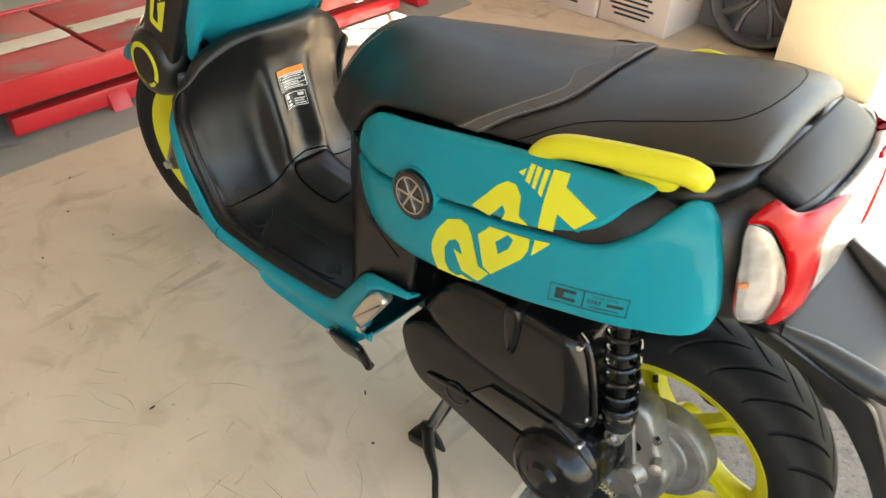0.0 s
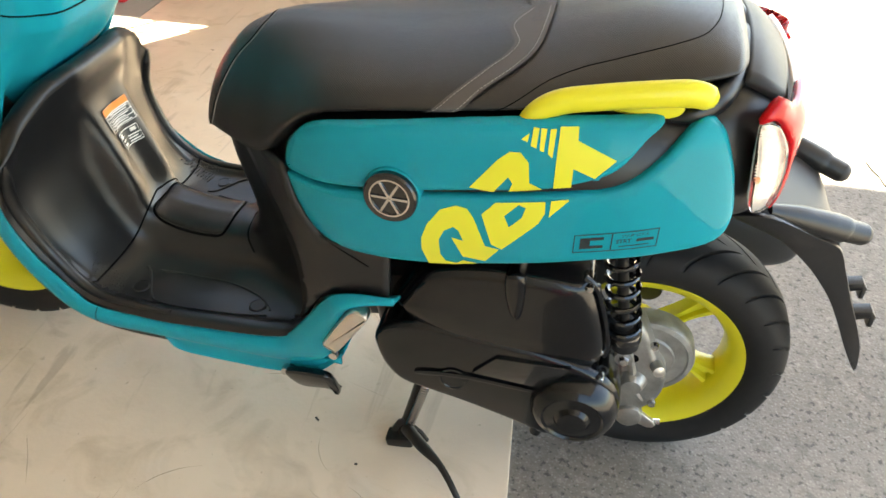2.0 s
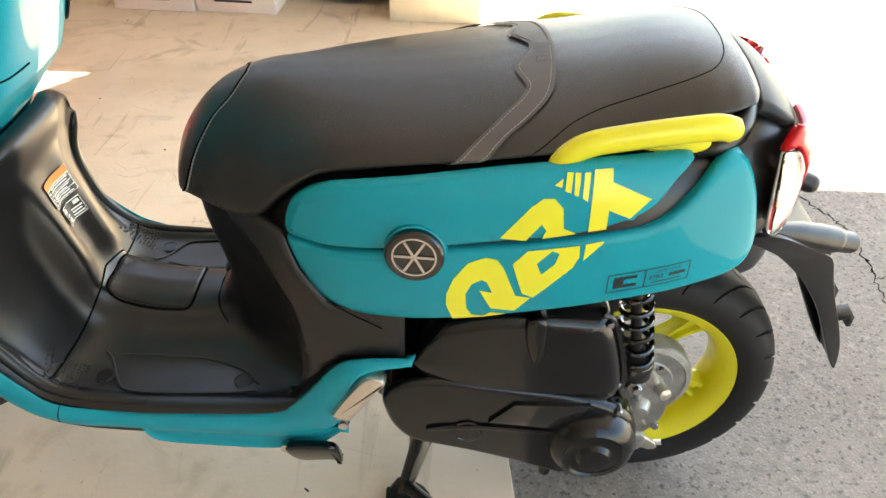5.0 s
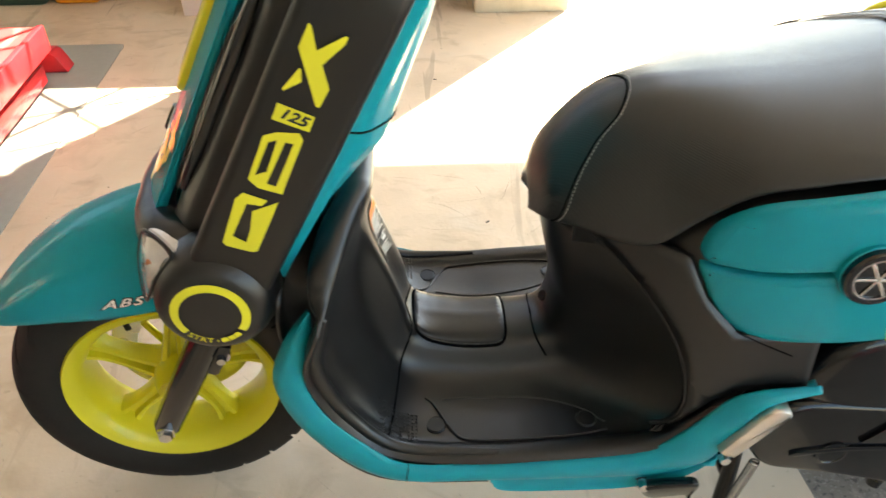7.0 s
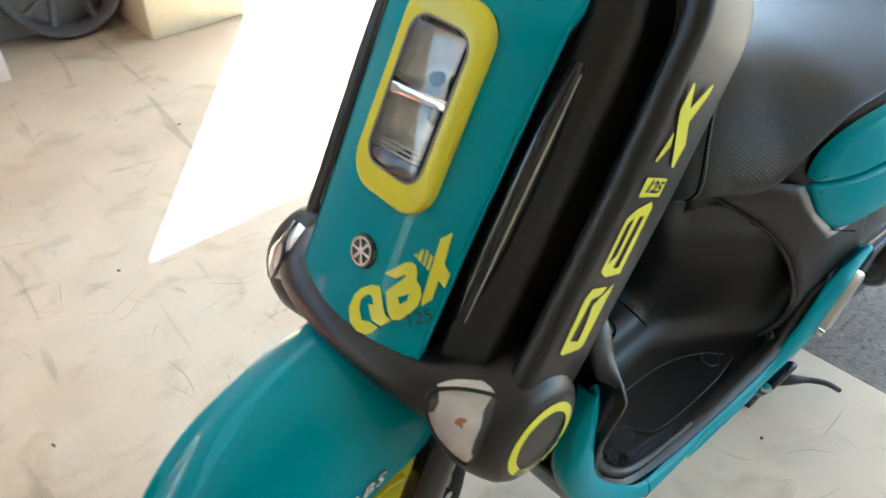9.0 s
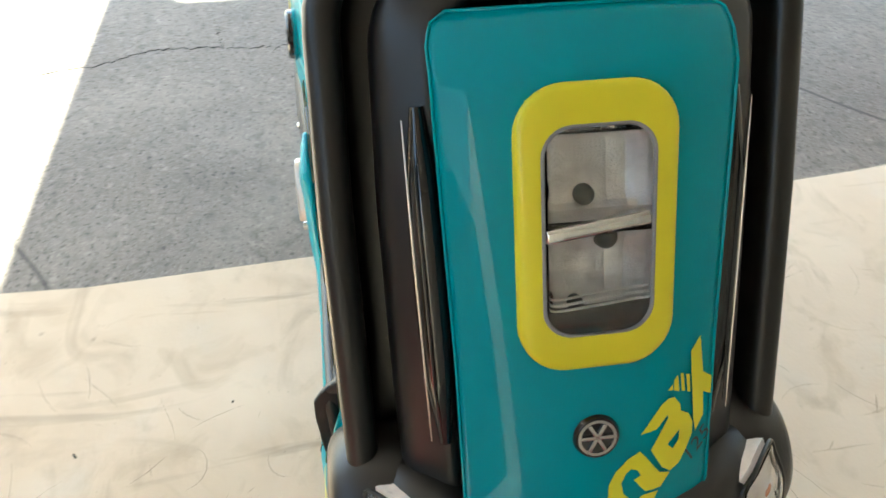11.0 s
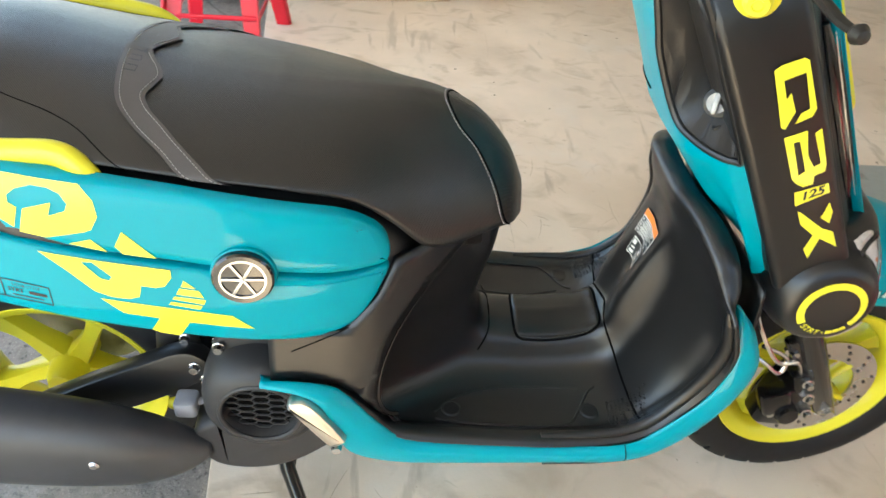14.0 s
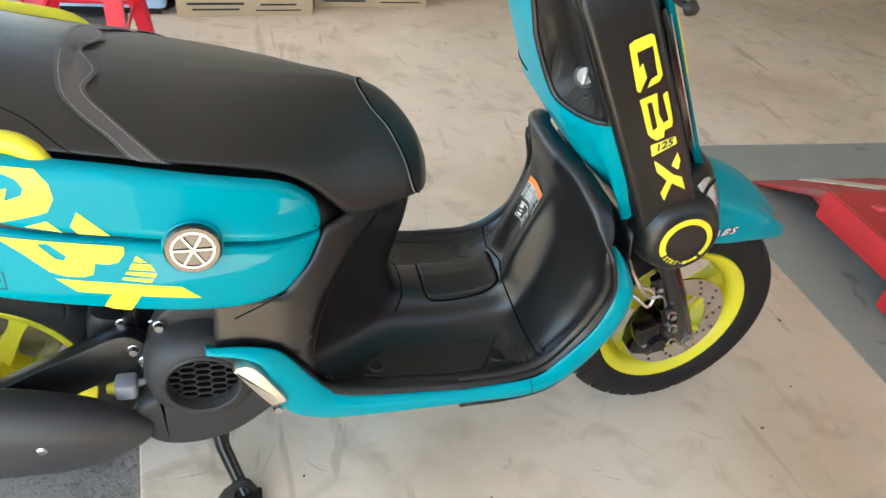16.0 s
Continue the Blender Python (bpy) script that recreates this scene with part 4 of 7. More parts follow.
label_box(0.14, 0.65, 0.84, 0.98, INK, 0.0020, sticker)
for u0, v0, u1, v1 in ((0.17, 0.665, 0.29, 0.765), (0.35, 0.68, 0.46, 0.76), (0.60, 0.67, 0.78, 0.75), (0.20, 0.81, 0.34, 0.85), (0.18, 0.89, 0.36, 0.95), (0.42, 0.80, 0.80, 0.83), (0.44, 0.86, 0.76, 0.89), (0.42, 0.92, 0.80, 0.95)):
    label_box(u0, v0, u1, v1, WHITE, 0.0024, sticker)

# ---- teal lower trim along shield and floor ----
U_ED = cr([(1.020, 0.188, 0.545), (1.022, 0.199, 0.510), (1.033, 0.212, 0.460), (1.018, 0.218, 0.396), (0.958, 0.226, 0.326), (0.912, 0.231, 0.298), (0.82, 0.226, 0.284), (0.69, 0.227, 0.286), (0.590, 0.228, 0.298), (0.543, 0.234, 0.346), (0.500, 0.234, 0.403), (0.477, 0.236, 0.421), (0.44, 0.238, 0.430), (0.388, 0.238, 0.432)], 8)
M_ED = cr([(1.027, 0.197, 0.543), (1.044, 0.209, 0.508), (1.060, 0.217, 0.450), (1.037, 0.225, 0.376), (0.975, 0.235, 0.308), (0.915, 0.241, 0.281), (0.81, 0.237, 0.271), (0.68, 0.238, 0.271), (0.580, 0.241, 0.281), (0.528, 0.248, 0.318), (0.490, 0.250, 0.382), (0.474, 0.252, 0.408), (0.44, 0.250, 0.421), (0.388, 0.246, 0.427)], 8)
L_ED = cr([(1.031, 0.190, 0.538), (1.060, 0.195, 0.498), (1.076, 0.205, 0.440), (1.048, 0.214, 0.362), (0.985, 0.226, 0.294), (0.916, 0.232, 0.262), (0.81, 0.230, 0.252), (0.68, 0.230, 0.247), (0.572, 0.231, 0.248), (0.506, 0.240, 0.282), (0.482, 0.246, 0.348), (0.466, 0.250, 0.395), (0.44, 0.246, 0.413), (0.388, 0.240, 0.422)], 8)
for s in (1, -1):
    g = A([[u - A((0, 0.006, 0.010)) for u in U_ED], U_ED, 0.55 * U_ED + 0.45 * M_ED + A((0, 0.003, 0)), M_ED, 0.45 * M_ED + 0.55 * L_ED + A((0, 0.003, 0)), L_ED, [p - A((0.004, 0.02, 0.004)) for p in L_ED]]).transpose(1, 0, 2) * (1, s, 1)
    trim = part("side_trim", sheet(fine(g, 1, 3)), TEAL, scooter, "glossy teal trim along floor and shield", sharp=60, solid=0.004, out=(0, s, 0))
    part("trim_joint", tube([g[40][k] + A((0, 0.0006 * s, 0)) for k in range(1, 6)], 0.0009, 6), SEAM_SHADE, trim)
belly = []
for x, zb, w in ((0.800, 0.246, 0.228), (0.780, 0.219, 0.226), (0.70, 0.211, 0.225), (0.60, 0.210, 0.225), (0.53, 0.228, 0.227), (0.484, 0.272, 0.230)):
    belly.append([(x, -w * 0.80, 0.262), (x, -w * 0.78, zb + 0.012), (x, -w * 0.72, zb), (x, 0, zb - 0.004), (x, w * 0.93, zb), (x, w * 0.99, zb + 0.012), (x, w, 0.262)])
part("belly_cover", sheet(fine(belly, 4, 3)), TEAL, scooter, "teal belly cover under the floor", sharp=60, solid=0.004, out=(0, 0, -1))
under = [[(x, y, z) for y, z in ((-0.2, z0), (-0.195, z0 - 0.02), (0, z0 - 0.03), (0.195, z0 - 0.02), (0.2, z0))] for x, z0 in ((1.06, 0.43), (1.03, 0.345), (0.97, 0.27), (0.90, 0.245), (0.80, 0.238))]
part("under_cover", sheet(fine(under, 4, 3)), PLASTIC, scooter, "black cover under the floor", sharp=60, solid=0.004)

# folded pillion pegs in the end of the trim
for s in (1, -1):
    peg = part("pillion_peg", prism(cr([(0.431, 0.409), (0.455, 0.406), (0.497, 0.340), (0.499, 0.327), (0.484, 0.319), (0.474, 0.324), (0.428, 0.393), (0.425, 0.402)], 3, True), side, 0.236 * s, 0.262 * s, 0.006), BRUSHED, scooter, "folded silver pillion foot peg")
    part("peg_hinge", prism(cr([(0.452, 0.418), (0.468, 0.40), (0.522, 0.318), (0.516, 0.305), (0.496, 0.312), (0.45, 0.40)], 3, True), side, 0.225 * s, 0.247 * s, 0.004), PLASTIC, peg)
    part("peg_bolt", lathe([(0.001, 0.01), (0.007, 0.01), (0.008, 0.0)], (0.487, 0.248 * s, 0.306), (0, s, 0), 12), STEEL, peg)

# ---- front box: black frame, teal face, headlamp ----
FB_O, FB_U, FB_N = A((1.197, 0, 0.643)), A((-0.466, 0, 0.885)), A((0.885, 0, 0.466))


def fb(u, y, n):
    """A place of the raked front: u up along it, y across, n forwards."""
    return FB_O + FB_U * u + FB_N * n + A((0, y, 0))


def face_n(y, u):
    return 0.020 * (1 - min(1.0, abs(y) / 0.104) ** 2.2) - max(0, u - 0.328) * 0.46


def face(y, u, up=0.0):
    return fb(u, y, face_n(y, u) + up)


def u_sweep(y0, u_top, rad, across, n0, n1, r, u0=-0.03, steps=9, lean=0.0):
    """A rounded bar that runs up one side, over the top and down the other."""
    pts = [(y0, u0), (y0 + 0.002, 0.10), (y0 + 0.003, 0.22)]
    pts += [(y0 - rad + rad * math.cos(a), u_top - rad + rad * math.sin(a)) for a in np.linspace(0, math.pi / 2, steps)]
    pts += [(0, u_top + 0.004)]
    pts = A(pts + [(-y, u) for y, u in pts[-2::-1]])
    d = np.gradient(pts, axis=0)
    d /= np.linalg.norm(d, axis=1)[:, None]
    sec = rrect(across, n1 - n0, r, 4)
    rings = []
    for (y, u), (dy, du) in zip(pts, d):
        rings.append([fb(u - dy * a, y + du * a, (n0 + n1) / 2 + b - a * lean) for a, b in sec])
    return sheet(rings, cv=True, cap=True)


part("front_box", prism(rrect(0.33, 0.45, 0.06, 5), lambda a, b, w: fb(b + 0.19, a, w), -0.15, -0.098, 0.01), PLASTIC, scooter, "black front box behind the teal face", sharp=50)
frame_bar = part("front_frame", u_sweep(0.1745, 0.4455, 0.088, 0.027, -0.150, -0.052, 0.0115), SATIN, scooter, "satin black rounded front frame with yellow lettering shapes", sharp=60)
part("inner_frame", u_sweep(0.119, 0.397, 0.055, 0.046, -0.115, -0.028, 0.013, lean=0.55), SATIN, scooter, "black inner frame beside the teal face", sharp=60)

rows = []
for u in np.linspace(-0.035, 0.369, 57):
    w = np.interp(u, (-0.035, 0.0, 0.12, 0.30, 0.350, 0.364, 0.369), (0.088, 0.098, 0.099, 0.105, 0.106, 0.101, 0.091))
    rows.append([fb(u, y * w / 0.104, face_n(y, u)) for y in np.linspace(-0.104, 0.104, 41)])
V_, F_ = sheet(rows)
F_ = [f for f in F_ if not all(abs(V_[i][1]) < 0.049 and abs((V_[i] - FB_O) @ FB_U - 0.2205) < 0.092 for i in f)]
panel = part("front_panel", (V_, F_), TEAL, scooter, "glossy teal front face panel", sharp=50, solid=0.012, out=FB_N)
part("front_panel_rim", tube(list(A(rows)[:, 0]) + list(A(rows)[-1, 1:-1]) + list(A(rows)[::-1, -1]), 0.0013, 8), TEAL, panel)

# headlamp
B_OUT, B_IN = rrect(0.112, 0.202, 0.034, 8), rrect(0.077, 0.146, 0.020, 8)


def lamp_at(a, b, n=0.0):
    y, u = a, b + 0.2205
    return fb(u, y, face_n(y * 0.6, u) + 0.001 + n)


rings = [[lamp_at(a, b, h) for a, b in ring] for ring, h in ((B_OUT, -0.010), (B_OUT, 0.002), (inset(B_OUT, 0.0015), 0.0035), (inset(B_OUT, 0.005), 0.0045), (inset(B_IN, -0.003), 0.0065), (B_IN, 0.006), (B_IN, -0.004))]
lampbox = part("headlamp", sheet(rings, cv=True), YELLOW, scooter, "upright rectangular headlamp in a yellow surround", sharp=50)
for b0, b1, deep in ((-0.074, -0.001, 0.026), (0.009, 0.074, 0.024)):
    refl = []
    for b in np.linspace(b0, b1, 17):
        tb = (b - (b0 + b1) / 2) / ((b1 - b0) / 2)
        row = []
        for a in np.linspace(-0.039, 0.039, 25):
            d = deep * (max(0, 1 - (a / 0.039) ** 4) * max(0, 1 - tb ** 4)) ** 0.5
            row.append(lamp_at(a, b, 0.003 - d - 0.0008 * (round((a + 0.039) / 0.00325) % 4 == 0) * (a > 0.008) * (d > 0.01)))
        refl.append(row)
    part("reflector", sheet(refl), REFLECT, lampbox, "faceted silver reflector", sharp=15)
divider = Matrix(((0, FB_N[0], FB_U[0], lamp_at(0, 0.004, 0.0)[0]), (1, 0, 0, 0), (0, FB_N[2], FB_U[2], lamp_at(0, 0.004, 0.0)[2]), (0, 0, 0, 1)))
part("reflector_step", xf(block((0.074, 0.012, 0.010), pose(0, 0, 0, 0, -7, 0), 0.002), divider), CHROME, lampbox)
for a, b, r in ((0.012, -0.010, 0.009), (-0.010, -0.058, 0.006), (-0.004, 0.022, 0.008)):
    part("lamp_shade", lathe([(0.001, 0.008), (r * 0.6, 0.006), (r * 0.9, 0.001), (r, -0.010)], lamp_at(a, b, -0.016), FB_N, 24), GREYMET if r > 0.01 else STEELDARK, lampbox)
for k in range(5):
    part("lamp_ridge", tube([lamp_at(-0.034, -0.050 - 0.0045 * k, -0.004), lamp_at(0.034, -0.044 - 0.0045 * k, -0.004)], 0.0011, 6), REFLECT, lampbox)
lens_rows = [[lamp_at(a, b, 0.0045 + 0.003 * (1 - (a / 0.04) ** 2)) for a in np.linspace(-0.038, 0.038, 9)] for b in np.linspace(-0.0725, 0.0725, 13)]
glass = part("headlamp_lens", sheet(lens_rows), CLEAR, lampbox, "clear lens", solid=0.002, out=FB_N)
glass.visible_shadow = False
part("lens_rim", tube([lamp_at(a, b, 0.0055) for a, b in B_IN], 0.0016, 8, closed=True), GREYMET, lampbox)
part("lamp_base", prism(rrect(0.070, 0.014, 0.003, 3), lambda a, b, w: lamp_at(a, b - 0.064 + 0.05 * a, w), -0.012, -0.001, 0.001), GLOSS, lampbox)
for s in (1, -1):
    strip = part("light_strip", tube([fb(u, (0.107 + 0.007 * u / 0.3) * s, -0.022) for u in np.linspace(0.046, 0.308, 12)], (0.005, 0.0125, 0.0135, 0.0135, 0.0125, 0.005), 12), GLOSS, scooter, "glossy black vertical light strip with silver lines")
    part("strip_lens", tube([fb(u, (0.1185 + 0.007 * u / 0.3) * s, -0.0150) for u in np.linspace(0.052, 0.300, 12)], (0.0004, 0.0009, 0.0010, 0.0010, 0.0004), 8), BRUSHED, strip, "clear silver lens")
    part("strip_lens", tube([fb(u, (0.1125 + 0.007 * u / 0.3) * s, -0.0100) for u in np.linspace(0.062, 0.285, 12)], (0.0004, 0.0014, 0.0016, 0.0014, 0.0004), 8), STEELDARK, strip, "clear silver lens")

# badge, yellow shapes and the number on the teal face
c = fb(0.062, 0.0, 0.021)
fbadge = part("badge", lathe([(0.001, 0.002), (0.0135, 0.002), (0.0165, 0.003), (0.018, 0.0)], c, FB_N, 28), GLOSS, panel, "small round black badge with silver emblem")
q = Matrix.Translation(c) @ Vector(FB_N).to_track_quat("Z", "X").to_matrix().to_4x4()
part("emblem_ring", lathe([(0.0125, 0.0018), (0.0125, 0.0034), (0.0148, 0.0034), (0.0148, 0.0018)], c, FB_N, 28, close=True), STEEL, fbadge)
for k in range(6):
    part("emblem_arm", xf(block((0.003, 0.0125, 0.0016), r=0.0006), q @ pose(0, 0, 0.0028, 0, 0, 60 * k) @ pose(0, 0.006, 0)), STEEL, fbadge)
FRONT_SHAPES = [
    [(0.035, 0.043), (0.040, 0.037), (0.048, 0.026), (0.052, 0.021), (0.061, 0.019), (0.053, 0.008), (0.047, 0.007), (0.040, 0.007), (0.030, 0.019), (0.036, 0.022), (0.033, 0.027), (0.028, 0.029), (0.024, 0.026),
     (0.020, 0.018), (0.022, 0.008), (0.030, 0.0), (0.035, 0.002), (0.038, 0.004), (0.051, 0.005), (0.046, -0.005), (0.041, -0.010), (0.029, -0.014), (0.017, -0.011), (0.009, 0.001), (0.010, 0.018), (0.015, 0.028), (0.025, 0.038)],
    [(0.035, 0.057), (0.052, 0.079), (0.058, 0.083), (0.063, 0.083), (0.068, 0.076), (0.069, 0.070), (0.076, 0.066), (0.080, 0.058), (0.080, 0.048), (0.076, 0.038), (0.069, 0.025), (0.061, 0.020), (0.054, 0.025),
     (0.044, 0.042), (0.056, 0.063), (0.058, 0.067), (0.057, 0.069), (0.050, 0.061), (0.048, 0.059)],
    [(0.084, 0.129), (0.088, 0.098), (0.0965, 0.092), (0.0965, 0.077), (0.089, 0.081), (0.090, 0.061), (0.083, 0.049), (0.081, 0.058), (0.077, 0.103), (0.076, 0.118)],
    [(0.057, 0.090), (0.061, 0.094), (0.061, 0.089)], [(0.062, 0.089), (0.062, 0.097), (0.065, 0.101), (0.067, 0.087)],
    [(0.0675, 0.102), (0.070, 0.101), (0.072, 0.086), (0.069, 0.087)], [(0.0725, 0.100), (0.0755, 0.099), (0.0768, 0.084), (0.074, 0.085)]]
B_HOLE = [(0.068, 0.054), (0.068, 0.046), (0.063, 0.039), (0.058, 0.044)]
for k, p in enumerate(FRONT_SHAPES):
    part("graphic", fill([p] + ([B_HOLE] if k == 1 else []), lambda y, u: face(y, u, 0.0012), 0.012), DECAL, panel, "yellow vinyl graphic shape")
ca, sa = math.cos(radians(48)), math.sin(radians(48))
words("125", 0.021, lambda a, b: face(0.0845 + a * ca - b * sa * 0.8, 0.036 + a * sa + b * ca * 0.8, 0.0012), INK, panel, shear=0.2)

# yellow shapes on the flanks of the frame
BAR_L = [
    [(0.303, -0.071), (0.328, -0.071), (0.327, -0.074), (0.307, -0.087), (0.331, -0.105), (0.331, -0.108), (0.323, -0.108), (0.296, -0.097), (0.276, -0.112), (0.254, -0.111), (0.254, -0.107)],
    [(0.258, -0.072), (0.284, -0.079), (0.284, -0.081), (0.272, -0.086), (0.256, -0.074)],
    [(0.242, -0.073), (0.243, -0.111), (0.225, -0.112), (0.223, -0.074)],
    [(0.147, -0.076), (0.202, -0.073), (0.211, -0.083), (0.220, -0.104), (0.214, -0.110), (0.144, -0.114), (0.141, -0.089)],
    [(0.057, -0.078), (0.118, -0.072), (0.129, -0.077), (0.130, -0.103), (0.121, -0.100), (0.117, -0.085), (0.070, -0.085), (0.068, -0.101), (0.087, -0.099), (0.110, -0.093), (0.133, -0.114), (0.061, -0.116), (0.057, -0.110), (0.054, -0.083)]]
HOLES_L = {3: [[(0.155, -0.081), (0.197, -0.080), (0.203, -0.087), (0.164, -0.090)], [(0.150, -0.095), (0.204, -0.095), (0.206, -0.103), (0.151, -0.105)]]}
BAR_R = [
    [(0.323, -0.103), (0.326, -0.095), (0.325, -0.071), (0.320, -0.067), (0.258, -0.067), (0.250, -0.073), (0.248, -0.092), (0.259, -0.084), (0.261, -0.074), (0.307, -0.072), (0.307, -0.095), (0.283, -0.096), (0.289, -0.090), (0.264, -0.089), (0.246, -0.103), (0.250, -0.107)],
    [(0.235, -0.106), (0.234, -0.080), (0.199, -0.084), (0.181, -0.080), (0.183, -0.072), (0.227, -0.073), (0.230, -0.065), (0.179, -0.066), (0.169, -0.069), (0.168, -0.081), (0.157, -0.084), (0.157, -0.095), (0.165, -0.102), (0.174, -0.106)],
    [(0.153, -0.106), (0.150, -0.067), (0.136, -0.067), (0.132, -0.108)],
    [(0.123, -0.106), (0.120, -0.103), (0.083, -0.082), (0.072, -0.070), (0.045, -0.069), (0.068, -0.087), (0.041, -0.105), (0.059, -0.108), (0.077, -0.094), (0.101, -0.106)],
    [(0.101, -0.082), (0.120, -0.069), (0.104, -0.067), (0.088, -0.073)]]
HOLES_R = {1: [[(0.224, -0.097), (0.223, -0.090), (0.179, -0.090), (0.176, -0.098)]]}


def bar_side(u, n, s, up=0.001):
    y = 0.170 + 0.0015 + 0.0015 * min(1, u / 0.22) + 0.018
    return fb(u, s * (y + up), n)


for shapes, holes, s, spot, way in ((BAR_L, HOLES_L, 1, (0.2335, -0.0925), 1), (BAR_R, HOLES_R, -1, (0.143, -0.087), -1)):
    for k, p in enumerate(shapes):
        part("graphic", fill([p, *holes.get(k, [])], lambda u, n: bar_side(u, n, s), 0.05), DECAL, frame_bar, "yellow vinyl graphic shape")
    words("125", 0.019, lambda a, b: bar_side(spot[0] + b * 0.85, spot[1] - a * way, s, 0.0016), INK, frame_bar, shear=0.25, bold=0.0006)

# rider's side of the front box: teal shell with a pocket, key lock
def back_at(u, a, up=0.0):
    k = abs(a)
    w = np.interp(u, (-0.01, 0.02, 0.12, 0.40, 0.46), (0.86, 0.9, 0.98, 1.0, 0.92))
    d = np.interp(u, (-0.01, 0.02, 0.10, 0.20, 0.34, 0.46), (-0.145, -0.158, -0.185, -0.205, -0.190, -0.165))
    line = cr([(0.0, 0.0, d - 0.004), (0.35, 0.085, d), (0.6, 0.130, d + 0.018), (0.82, 0.158, -0.166), (1.0, 0.172, -0.146)], 10)
    y, n = np.interp(k, line[:, 0], line[:, 1]), np.interp(k, line[:, 0], line[:, 2])
    return fb(u, math.copysign(y * w + up * k, a), n - up * (1 - k) - up * 0.5)


POCKET = cr([(0.458, 0.985), (0.458, 0.40), (0.36, 0.325), (0.31, 0.325), (0.25, 0.40), (0.228, 0.55), (0.215, 0.76), (0.208, 0.90), (0.215, 0.985), (0.33, 0.99)], 4, True)


def in_pocket(u, a):
    n, odd = len(POCKET), False
    for k in range(n):
        (u0, a0), (u1, a1) = POCKET[k], POCKET[k - 1]
        if (a0 > a) != (a1 > a) and u < (u1 - u0) * (a - a0) / (a1 - a0) + u0:
            odd = not odd
    return odd


us, as_ = np.linspace(-0.005, 0.46, 94), np.linspace(-1, 1, 121)
V_, F_ = sheet([[back_at(u, a) for a in as_] for u in us])
F_ = [f for f in F_ if not in_pocket(us[f[0] // 121] + 0.0025, -as_[f[0] % 121] - 0.008)]
shell = part("inner_panel", (V_, F_), TEAL, scooter, "teal inner panel facing the rider", sharp=60)

part("panel_seam", tube([back_at(0.228, a, 0.0006) for a in np.linspace(0.12, 1.0, 30)], 0.0013, 6), SEAM_SHADE, shell)


def pocket_at(u, a):
    edge = min(math.hypot(u - p[0], (a - p[1]) * 0.14) for p in cr(POCKET, 3, True)[:, :])
    return back_at(u, -a, 0.001 - 0.05 * min(1.0, edge / 0.018))


pk = part("pocket", fill([POCKET], pocket_at, 0.05), PLASTIC, shell, "dark open pocket beside the frame", sharp=50)
part("pocket_rim", tube([back_at(u, -a, 0.002) for u, a in POCKET], 0.0048, 8, closed=True), PLASTIC, pk)
part("panel_mark", fill([[(0.30, 0.16), (0.335, 0.16), (0.335, 0.26), (0.30, 0.24)]], lambda u, a: back_at(u + 0.115, -a, 0.0012), 0.02), DECAL, shell, "yellow vinyl mark")
lock_c = A((0.946, -0.108, 0.800))
lock = part("ignition_lock", lathe([(0.001, 0.020), (0.012, 0.022), (0.014, 0.012), (0.016, 0.010), (0.018, 0.0), (0.018, -0.03)], lock_c, (-0.45, -0.8, 0.35), 24), ALLOY, scooter, "silver ignition lock knob in the pocket")
part("lock_grip", xf(block((0.026, 0.007, 0.016), r=0.003), Matrix.Translation(lock_c + A((-0.45, -0.8, 0.35)) * 0.028) @ Vector((-0.45, -0.8, 0.35)).to_track_quat("Z", "X").to_matrix().to_4x4()), ALLOY, lock)
part("switch_box", block((0.03, 0.02, 0.035), pose(0.962, -0.116, 0.765, 0, -28, 0), 0.004), PLASTIC, lock)

